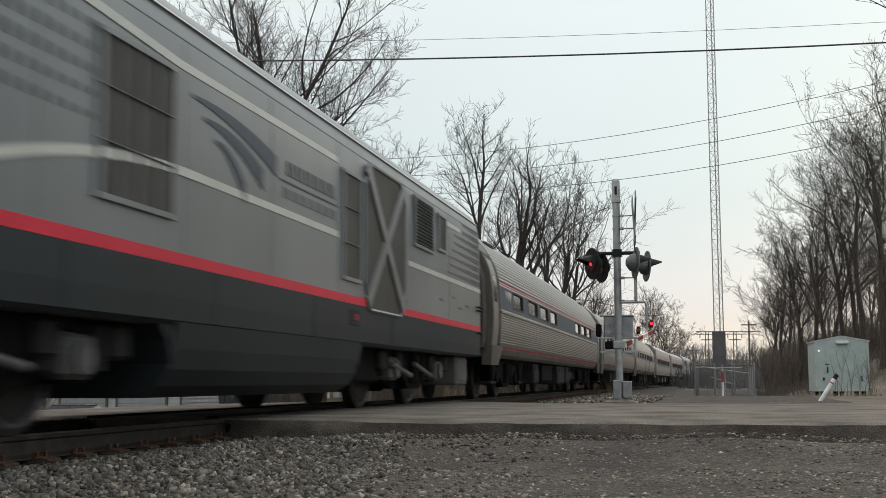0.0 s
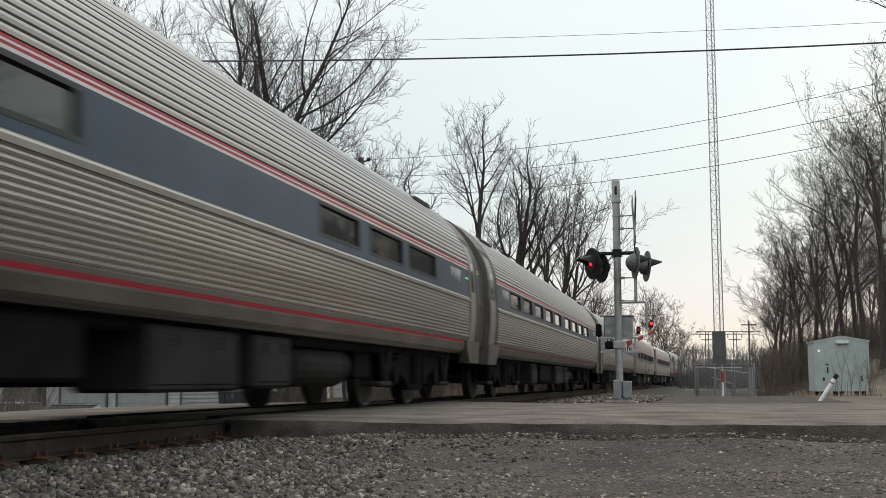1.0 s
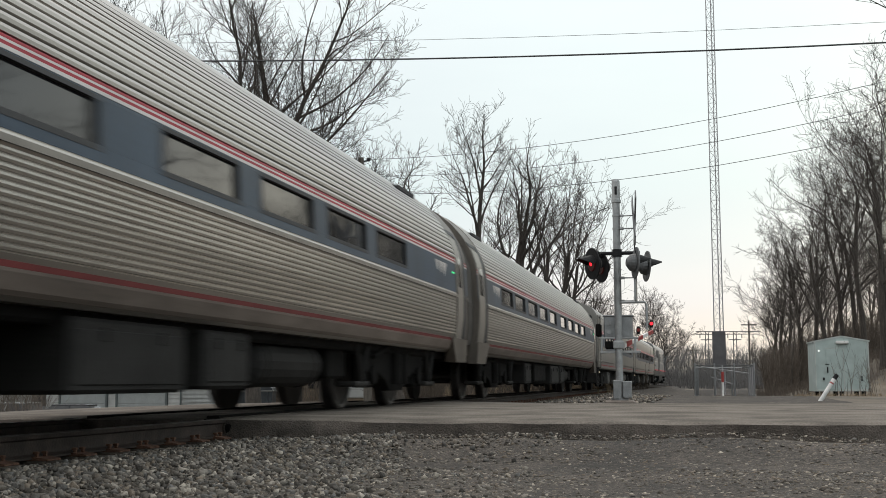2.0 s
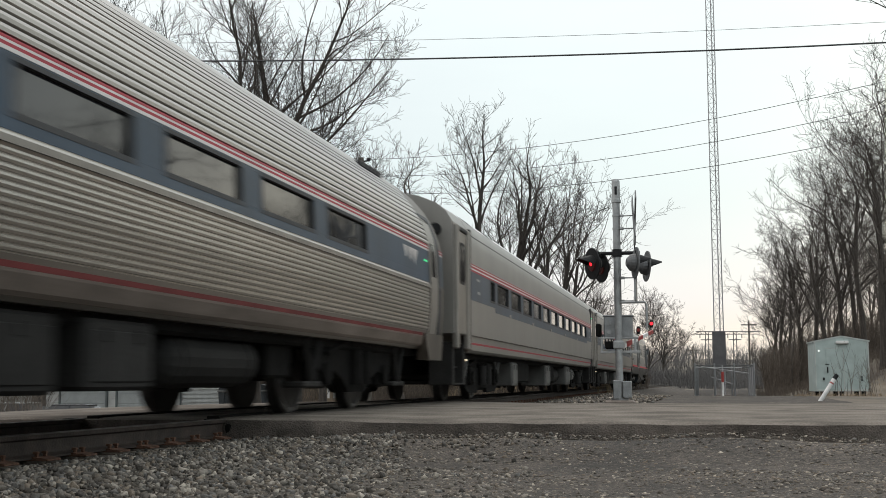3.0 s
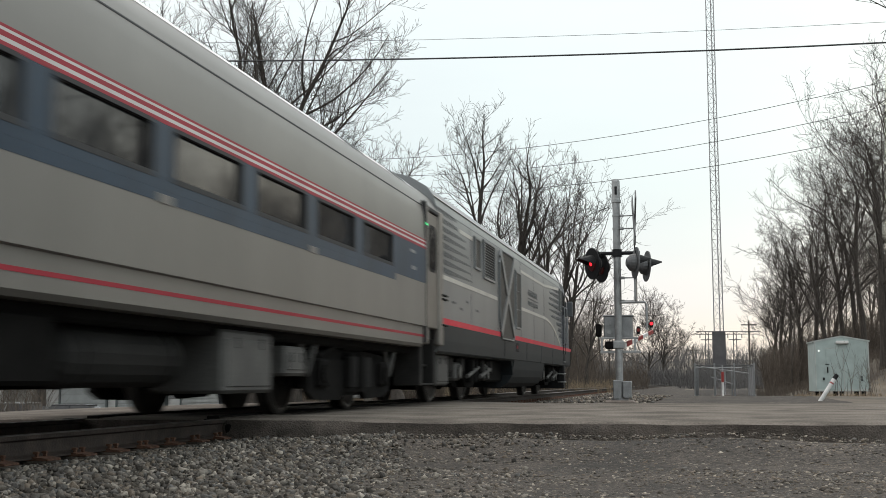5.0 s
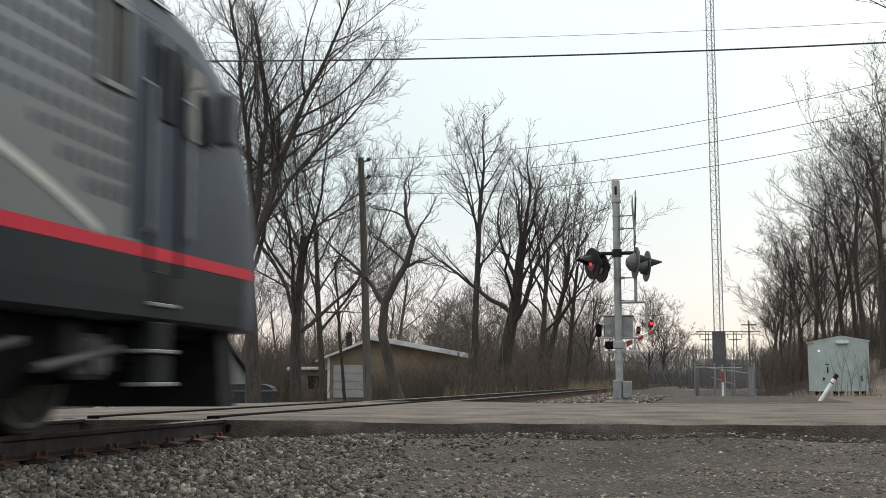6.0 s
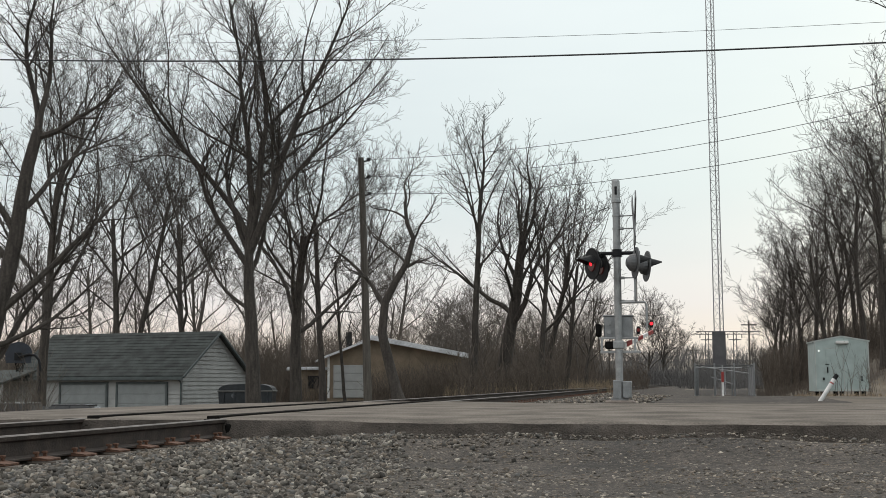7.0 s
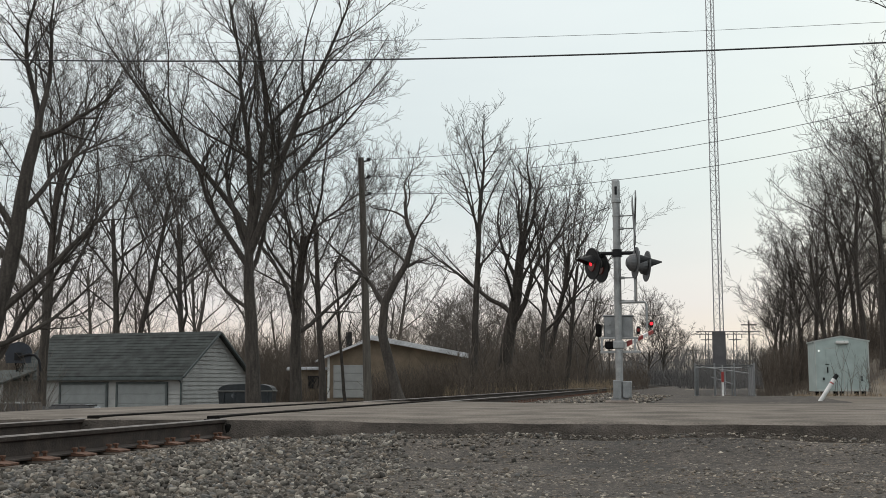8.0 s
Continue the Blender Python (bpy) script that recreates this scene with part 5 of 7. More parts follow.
    for y in (4.0, 15.4):
        bogie(car, y, 2.8, 0.53, 0.68)
        for q in (-1, 1):
            pan = Heap().extrude([(y + u, z) for u, z in ((-2.1, 0.78), (-2.1, 0.50), (-1.85, 0.36), (-0.95, 0.34), (-0.75, 0.26), (0.75, 0.26), (0.95, 0.34), (1.85, 0.36), (2.1, 0.50), (2.1, 0.78))], "x", *sorted((q * 1.02, q * 1.12)))
            part("truck_side", pan, M["under"], car, "black fabricated truck frame")
            for u in (-1.4, 1.4):
                part("axle_box", Heap().box(*sorted((q * 1.10, q * 1.34)), y + u - 0.2, y + u + 0.2, 0.38, 0.70, 0.04).disc((q * 1.35, y + u, 0.53), (1, 0, 0), 0.12, 0.06, 16), M["boxlight"], car, "grey axle box")
                for v in (-0.36, 0.36):
                    part("spring", Heap().tube([(q * 1.24, y + u + v, 0.44), (q * 1.24, y + u + v, 0.76)], 0.08, 12), M["boxgrey"], car, "coil spring")
            part("traction_motor", Heap().box(*sorted((q * 0.1, q * 0.6)), y - 1.0, y + 1.0, 0.22, 0.72, 0.08), M["under"], car)
        dt = []
        for q in (-2.0, -1.0, 0.1, 1.1, 2.0):
            dt.append(Heap())
            dt[-1].box(1.18, 1.34, y + q - 0.14, y + q + 0.14, 0.52, 0.78, 0.03)
            dt.append(Heap())
            dt[-1].box(-1.34, -1.18, y + q - 0.14, y + q + 0.14, 0.52, 0.78, 0.03)
        for sd in (1, -1):
            for u0, u1, w1 in ((-0.7, 0.4, 0.62), (0.6, 1.7, 0.60)):
                part("damper", Heap().tube([(sd * 1.36, y + u0, 0.45), (sd * 1.36, y + u1, w1)], 0.036, 8), M["boxlight"], car, "worn steel damper")
        part("brake_gear", dt, M["boxgrey"], car)
    gear(car, [(0.8, 1.40, 0.55, 1.45, 0.3, 0.80, 2), (-1.25, 1.25, 5.95, 7.78, 0.36, 0.82, False), (-1.3, 1.3, 0.05, 0.5, 0.42, 0.82, False)])
    rear = Heap().box(-1.40, -0.8, 0.55, 1.45, 0.3, 0.80, 0.03).box(-1.415, -1.395, 0.62, 1.38, 0.37, 0.74, 0.01)
    part("equipment_box", rear, M["boxlight"], car, "grey battery box behind the truck")
    part("label_bar", Heap().box(-1.42, -1.41, 0.80, 0.98, 0.60, 0.64, 0.001), M["stripe_red"], car)
    return car


def build_train():
    a0 = 11.525
    cafe = [(25.2, 26.7), (27.55, 29.15), (29.65, 31.25), (31.7, 33.25), (38.25, 39.75), (40.2, 41.85), (42.2, 43.9)]
    cafe = [(a - 23.48 - a0, b - 23.48 - a0) for a, b in cafe]
    seats = [s + 0.0 for s in (51.15, 53.0, 55.05, 57.05, 59.1, 61.6, 63.65, 65.65, 67.65)]
    seats = [(a - 49.49 - a0, a + 1.55 - 49.49 - a0) for a in seats]
    # each with the place of its middle (or rear face) along the track at the start
    lead = locomotive("locomotive", "grey streamlined diesel locomotive with red stripe, leading the train")
    cafe_car = streamlined_coach("cafe_coach", "fluted stainless cafe coach with blue window band", cafe, "stripe_red")
    coach_a = streamlined_coach("streamlined_coach", "fluted stainless coach with blue window band", seats, "stripe_faded")
    coach_b = copy_thing(coach_a, Matrix())
    coach_c = flat_coach("flat_sided_coach", "smooth grey aluminium coach with blue window band")
    coach_d = copy_thing(coach_c, Matrix())
    tail = copy_thing(lead, Matrix())
    tagged(tail, "grey streamlined diesel locomotive facing backwards at the train's tail")
    return [(lead, 21.45, True), (cafe_car, 23.48 + a0, False), (coach_a, 49.49 + a0, False), (coach_b, 75.50 + a0, False), (coach_c, 101.8 + 11.75, False), (coach_d, 128.1 + 11.75, False), (tail, 152.65, False)]


TRAIN = build_train()
# how far the train has gone at each time
GONE = [(0.0, 0.0), (0.5, 12.55), (1.0, 26.35), (1.5, 39.8), (2.0, 53.5), (2.5, 67.5), (3.0, 81.5), (3.5, 94.5), (4.0, 107.7), (4.5, 121.2), (5.0, 134.8), (5.5, 148.3), (6.0, 161.8), (6.5, 175.3), (7.0, 188.8), (7.5, 202.3), (8.0, 215.8)]


# ---------------------------------------------------------------- trees
class Wood:
    """Grows one bare tree: tapered limbs that branch down to twigs."""

    def __init__(self, seed, twigginess=1.0, levels=4, thin=1.0, droop=0.0):
        self.rng = random.Random(seed)
        self.h = Heap()
        self.k, self.levels, self.thin, self.droop = twigginess, levels, thin, droop

    def limb(self, start, way, length, r0, level, crook=0.16, up=0.05, kids=None):
        rng = self.rng
        seg = ({0: 9, 1: 9, 2: 6, 3: 3, 4: 1} if self.levels > 3 else {0: 8, 1: 7, 2: 4, 3: 2}).get(level, 2)
        pts, rads = [Vector(start)], [r0]
        d = Vector(way).normalized()
        tip = 0.12 if level < 2 else 0.25
        for i in range(seg):
            d = (d + Vector((rng.gauss(0, crook), rng.gauss(0, crook), rng.gauss(0, crook * 0.7) + up - self.droop * level * 0.02))).normalized()
            pts.append(pts[-1] + d * (length / seg))
            rads.append(max(0.0066 * self.thin, r0 * (1 - (1 - tip) * ((i + 1) / seg) ** 0.9)))
        self.h.tube(pts, rads, ({0: 9, 1: 7, 2: 5} if self.levels > 3 else {0: 7, 1: 5, 2: 3}).get(level, 3), caps=level < 2)
        if level >= self.levels:
            return pts
        n = kids if kids is not None else {0: 9, 1: 11, 2: 8, 3: 5}[level] * self.k
        if level >= 2:
            n *= min(1.0, length / (1.7 if level == 2 else 0.75))
        n = int(n + rng.random())
        lo = {0: 0.35, 1: 0.22, 2: 0.12, 3: 0.08}[level]
        for i in range(n):
            t = lo + (1 - lo) * (i + rng.random()) / n
            f = t * seg
            j = min(seg - 1, int(f))
            p = pts[j].lerp(pts[j + 1], f - j)
            ax = (pts[j + 1] - pts[j]).normalized()
            side = Vector((rng.gauss(0, 1), rng.gauss(0, 1), rng.gauss(0, 0.6) + 0.25))
            side = (side - ax * side.dot(ax)).normalized()
            spread = rng.uniform(0.42, 0.95)
            nd = ax * math.cos(spread) + side * math.sin(spread)
            ln = length * rng.uniform(0.30, 0.56) * (1.12 - 0.55 * t)
            if level >= 2:
                ln = max(0.35, ln)
            rr = min((rads[j] + (rads[j + 1] - rads[j]) * (f - j)) * (0.55 if level < 2 else 0.46), r0 * 0.45)
            self.limb(p, nd, ln, max(rr, 0.0072 * self.thin), level + 1, min(0.24, crook * 1.1), min(0.10, up * 1.0 + 0.018))
        return pts


def tree(name, label, x, y, height, r, seed, lean=(0, 0), limbs=None, bushy=1.0, thin=1.0, material="bark", trunk_part=0.55, crook=0.10, group="bare trees", levels=4, sink=0.15, z=None, spread=1.0, bends=None):
    """A bare tree. limbs: (height on the trunk, sideways, away, up, length, radius) for main limbs that set its outline."""
    w = Wood(seed, bushy, levels, thin)
    rng = w.rng
    top = height * trunk_part
    base = Vector((0, 0, -sink))
    d = Vector((lean[0], lean[1], 1)).normalized()
    seg = 8
    pts, rads = [base], [r * 1.45]
    for i in range(seg):
        d = (d + Vector((rng.gauss(0, crook * 0.5), rng.gauss(0, crook * 0.5), 0.02))).normalized()
        if i == 0:
            pts.append(base + d * 0.45)
            rads.append(r * 1.08)
        pts.append(base + (pts[-1] - base) + d * ((top + sink - 0.45) / seg))
        rads.append(r * (1 - 0.5 * (i + 1) / seg))
    if bends:
        pts = [base] + [Vector((dx * CY, dx * SY, dz)) for dx, dz in bends]
        rads = [r * (1.4 if i == 0 else 1 - 0.75 * i / len(bends)) for i in range(len(pts))]
        top = pts[-1].z
    trunk = Heap().tube(pts, rads, 11, caps=True)

    def on_trunk(h):
        zs = [p.z for p in pts]
        for a, b, ra, rb in zip(pts, pts[1:], rads, rads[1:]):
            if a.z <= h <= b.z:
                t = (h - a.z) / max(1e-6, b.z - a.z)
                return a.lerp(b, t), ra + (rb - ra) * t
        return pts[-1], rads[-1]
    if limbs is None:
        limbs = []
        n = 9
        for i in range(n):
            h = top * (0.42 + 0.58 * (i + rng.random() * 0.6) / n)
            a = i * 2.4 + rng.uniform(-0.5, 0.5)
            sp = rng.uniform(0.45, 1.15) * spread
            limbs.append((h, math.cos(a) * sp, math.sin(a) * sp, 1.0, (height - h) * rng.uniform(0.6, 0.95), None))
        limbs.append((top, lean[0] * 0.5, lean[1] * 0.5, 1, (height - top), None))
    for h, sx, sy, up, ln, rr in limbs:
        p, rt = on_trunk(min(h, top))
        way = Vector((sx * CY - sy * SY, sx * SY + sy * CY, up))
        w.limb(p, way, ln, rr or rt * rng.uniform(0.36, 0.6), 1, crook * 1.8, 0.036)
    ob = thing(name, label, "tree", group)
    ob.matrix_basis = Matrix.Translation((x, y, ground_z(x, y) if z is None else z))
    part("trunk", trunk, M[material], ob, smooth=True)
    me = mesh_of("crown", w.h.v, w.h.f, True)
    part("crown", me, M[material], ob, "spreading bare limbs and twigs")
    return ob


def build_trees():
    def at(name, label, k, ahead, *a, **kw):
        return tree(name, label, *spot(k, ahead), *a, **kw)
    # the broad tree behind the road
    at("broad_tree", "broad bare tree with a fan of ascending limbs", -0.1565, 50, 21, 0.34, 11, lean=(-0.01, 0), trunk_part=0.38, bushy=1.3, crook=0.075,
       limbs=[(7.6, -0.10, 0.1, 1, 11, 0.20), (7.0, 0.60, -0.1, 1, 12.5, 0.20), (6.4, -0.74, 0.1, 1, 10.5, 0.14), (7.8, 0.16, 0.2, 1, 11.5, 0.17), (7.4, 0.80, 0.0, 1, 9.5, 0.12),
              (7.6, -0.40, -0.2, 1, 11.5, 0.15), (6.0, 0.25, 0.7, 1, 9, 0.12), (4.6, -0.9, 0.2, 0.6, 6, 0.09), (7.0, -0.55, 0.5, 1, 10, 0.12)])
    # the leaning tree at the road's far end
    at("leaning_tree", "old tree leaning over with a heavy crooked limb", -0.392, 36, 11.5, 0.33, 12, lean=(0.29, 0.0), trunk_part=0.80, bushy=0.95, crook=0.09,
       limbs=[(8.8, 0.9, 0, 0.12, 3.2, 0.12), (9.0, 0.15, 0, 1, 5, 0.11), (9.0, -0.3, 0.2, 1, 5, 0.12), (5.0, -0.8, 0, 0.5, 4, 0.12), (3.4, 0.9, -0.2, 0.75, 6.5, 0.13), (2.4, 0.9, 0.2, 0.35, 4.5, 0.10), (6.5, 0.5, 0.4, 0.8, 5, 0.10), (1.7, 0.75, 0.1, 0.6, 6, 0.12), (5.8, -0.4, -0.2, 1, 5, 0.12)])
    at("bare_tree", "slim bare tree behind the garage", -0.268, 86, 23, 0.28, 13, lean=(-0.06, 0), trunk_part=0.62, crook=0.08)
    at("bare_tree", "slanting slim tree behind the garage", -0.27, 88, 24, 0.24, 14, lean=(0.28, 0), trunk_part=0.66, crook=0.05)
    at("bare_tree", "dark bare tree with many upright limbs", -0.122, 56, 15.5, 0.30, 15, lean=(-0.02, 0), trunk_part=0.55, material="bark", crook=0.09, bushy=0.9)
    at("bare_tree", "bare tree at the yard's edge", -0.0995, 64, 17, 0.20, 16, lean=(-0.01, 0), trunk_part=0.62, crook=0.07)
    at("bare_tree", "thin twisted sapling beside the pole", -0.080, 66, 12, 0.10, 17, lean=(0.02, 0), trunk_part=0.7, crook=0.16, bushy=0.8)
    at("bare_tree", "tall bare tree rising behind the garage", -0.335, 60, 23, 0.27, 28, lean=(0.03, 0), trunk_part=0.6, crook=0.09)
    at("bare_tree", "tall bare tree beside the garage yard", -0.215, 72, 20, 0.22, 29, lean=(0.02, 0), trunk_part=0.6, crook=0.08)
    # the crooked tree
    at("crooked_tree", "crooked tree with a broken stub limb", -0.0368, 46, 8.7, 0.24, 18, bushy=0.6, crook=0.12, bends=((-0.1, 0.4), (-0.35, 1.35), (-0.65, 2.6), (-0.55, 3.8), (-0.15, 4.6), (0.28, 5.3), (0.55, 6.3), (0.3, 6.9), (0.22, 7.7)),
       limbs=[(5.2, 1.0, 0, 0.15, 1.3, 0.09), (3.7, -0.65, 0, 0.8, 4.2, 0.11), (5.3, -0.35, 0.1, 1, 3.6, 0.06), (6.2, 0.7, 0.1, 0.7, 2.4, 0.05), (7.0, -0.5, 0.2, 1, 2.4, 0.05), (7.6, 0.1, -0.2, 1, 2.2, 0.06), (7.4, 0.6, 0, 1, 2.2, 0.04), (4.5, -0.4, 0.3, 1, 2.4, 0.04)])
    # the pair right of it
    at("tall_tree", "tall slender bare tree beside the track", 0.0235, 60, 16.2, 0.20, 39, lean=(0.045, 0), trunk_part=0.60, crook=0.05, bushy=0.85,
       limbs=[(9.4, 0.14, 0, 1, 5.0, 0.11), (7.6, -0.10, 0.1, 1, 5.6, 0.09), (6.4, 0.62, 0, 1, 3.6, 0.07), (8.6, 0.28, 0.2, 1, 4.2, 0.07), (8.0, -0.16, -0.2, 1, 4.6, 0.06), (9.6, 0.0, -0.2, 1, 4.8, 0.07), (5.4, 0.4, -0.3, 1, 3.2, 0.05)])
    at("ivy_tree", "stout bare tree with a shaggy vine-covered trunk", 0.046, 62, 13.2, 0.40, 20, lean=(0.13, 0), trunk_part=0.62, crook=0.08, bushy=0.7, spread=0.95)
    at("bare_tree", "bare trackside tree with arching limbs", 0.079, 60, 11.5, 0.17, 21, lean=(0.05, 0), trunk_part=0.62, crook=0.09, bushy=0.65, spread=0.85)
    at("bare_tree", "bare trackside tree bent over", 0.083, 66, 13.2, 0.20, 22, lean=(0.06, 0), trunk_part=0.6, crook=0.09, spread=0.7, bushy=0.7)
    at("bare_tree", "slender bare trackside tree", 0.100, 72, 12.6, 0.17, 23, lean=(0.05, 0), trunk_part=0.6, crook=0.09, spread=0.7, bushy=0.65)
    at("bare_tree", "small bare tree by the line", 0.118, 84, 8.5, 0.13, 24, lean=(0.03, 0), trunk_part=0.5, spread=0.7, bushy=0.65)
    at("bare_tree", "distant bare tree beyond the curve", 0.183, 150, 12.0, 0.2, 25, trunk_part=0.4, bushy=0.85, thin=1.5)
    at("bare_tree", "distant bare tree beyond the curve", 0.170, 160, 11.0, 0.2, 26, trunk_part=0.4, bushy=0.85, thin=1.5)
    for k, ah, ht, sd in ((-0.012, 104, 10.5, 71), (0.004, 110, 11.5, 72), (0.028, 100, 9.0, 73)):
        at("bare_tree", "small rounded bare tree behind the tan house", k, ah, ht, 0.14, sd, trunk_part=0.45, bushy=1.05, levels=3, thin=2.0, crook=0.10, material="bark_grey")
    # woods on the bank
    rng = random.Random(40)
    for i, (k, ah, ht, sd) in enumerate(((0.365, 60, 14, 31), (0.350, 66, 13.5, 32), (0.333, 74, 13, 33), (0.312, 70, 10.5, 34), (0.300, 84, 11.5, 35), (0.288, 92, 10.5, 36), (0.385, 56, 15.5, 37), (0.345, 78, 14.5, 38), (0.276, 100, 8.5, 39), (0.318, 64, 9.5, 46), (0.372, 70, 16, 47), (0.282, 88, 9.5, 48), (0.270, 96, 8.0, 49), (0.296, 80, 11.0, 56), (0.322, 82, 13, 57))):
        at("woodland_tree", "bare woodland tree on the bank behind the shed", k, ah, ht, 0.10 + 0.005 * ht, sd, lean=(-0.02 if i % 2 else 0.03, 0), trunk_part=0.7, bushy=0.8, crook=0.10, group="woodland trees", thin=1.0, spread=1.0 if k > 0.345 else 0.75)
    at("overhanging_tree", "bare tree whose limbs hang over the road", 0.475, 27, 11, 0.26, 45, lean=(-0.02, 0), trunk_part=0.75, crook=0.13, bushy=0.55,
       limbs=[(6.6, -1.0, 0, 0.25, 4.1, 0.10), (8.0, -1.0, 0.1, 0.10, 4.6, 0.10), (7.6, -0.8, -0.3, 0.5, 2.8, 0.07), (5.4, 0.8, 0, 0.6, 3, 0.08), (8.2, 0.1, 0, 1, 3, 0.08)])
    # filling trees behind, turned copies of a few
    stock = [tree("background_tree", "grey bare tree in the woods behind the houses", 0, 0, 16, 0.17, 50 + i, trunk_part=0.66, bushy=0.85, thin=1.7, levels=3, crook=0.10, group="background trees", material="bark_grey") for i in range(4)]
    stock += [tree("background_tree", "bare tree in the woods beside the road", 0, 0, 15, 0.19, 60 + i, trunk_part=0.6, bushy=0.7, thin=1.8, levels=3, crook=0.10, group="background trees") for i in range(2)]
    rng = random.Random(77)
    places = []
    for i in range(19):
        k = -0.40 + 0.37 * (i + rng.random()) / 19
        places.append((k, rng.uniform(90, 120), rng.uniform(0.75, 1.25)))
    for i in range(20):
        places.append((-0.005 + 0.15 * (i + rng.random()) / 20, rng.uniform(86, 130), rng.uniform(0.40, 0.62)))
    for i in range(12):
        k = 0.288 + 0.122 * (i + rng.random()) / 12
        places.append((k, rng.uniform(84, 112), rng.uniform(0.4, 0.52) + 3.4 * (k - 0.288)))
    for i in range(32):
        k = 0.285 + 0.30 * (i + rng.random()) / 32
        places.append((k, rng.uniform(72, 125), min(1.15, rng.uniform(0.4, 0.5) + 3.2 * (k - 0.285))))
    for i in range(20):
        k = -0.10 + 0.37 * (i + rng.random()) / 20
        places.append((k, rng.uniform(170, 280), rng.uniform(0.65, 0.9) if k < 0.12 else rng.uniform(0.3, 0.45)))
    spots = [(*spot(k, ah), sc) for k, ah, sc in places]
    seen = len(spots)
    # unseen woods beside and behind the tripod, mirrored in the windows, shading the train
    for i in range(24):
        x, y = rng.uniform(10, 40), rng.uniform(-60, 48)
        if 6 < y < 27 or x < 0.30 * y + 3:
            continue
        spots.append((x, y, rng.uniform(0.8, 1.2)))
    for i in range(30):
        y = 27 + 43 * (i + rng.random()) / 30
        spots.append((y * rng.uniform(0.28, 0.6) + 4, y, rng.uniform(0.75, 1.1)))
    used = set()
    for i, (x, y, sc) in enumerate(spots):
        m = Matrix.Translation((x, y, ground_z(x, y))) @ Matrix.Rotation(rng.uniform(0, 6.28), 4, "Z")
        src = stock[i % 4 if i < seen else 4 + i % 2]
        if src.name not in used:
            used.add(src.name)
            src.matrix_basis = m
            src.scale = (sc, sc, sc)
        else:
            keep = tuple(src.scale)
            src.scale = (sc, sc, sc)
            copy_thing(src, m)
            src.scale = keep


def thicket(name, label, spots, count, h, seed, material, rad=0.006, fork=3):
    """Dense brush: many thin forked stems on the ground."""
    rng = random.Random(seed)
    hp = Heap()
    for _ in range(count):
        k, ah = spots(rng)
        x, y = spot(k, ah)
        z = ground_z(x, y) - 0.05
        hh = h(rng)
        d = Vector((rng.gauss(0, 0.18), rng.gauss(0, 0.18), 1)).normalized()
        p0 = Vector((x, y, z))
        p1 = p0 + d * hh * 0.5
        p2 = p1 + (d + Vector((rng.gauss(0, 0.2), rng.gauss(0, 0.2), 0))).normalized() * hh * 0.5
        hp.tube([p0, p1, p2], [rad * 1.6, rad * 1.1, rad * 0.6], 3, False)
        for q in range(fork):
            t = rng.uniform(0.3, 0.95)
            s = p0.lerp(p1, t * 2) if t < 0.5 else p1.lerp(p2, t * 2 - 1)
            e = s + (d + Vector((rng.gauss(0, 0.8), rng.gauss(0, 0.8), rng.uniform(0, 0.4)))).normalized() * hh * rng.uniform(0.2, 0.45)
            hp.tube([s, e], [rad * 0.8, rad * 0.4], 3, False)
    me = mesh_of(name, hp.v, hp.f)
    me.materials.append(M[material])
    return tagged(new(name, me), label, "brush", kind="stuff")


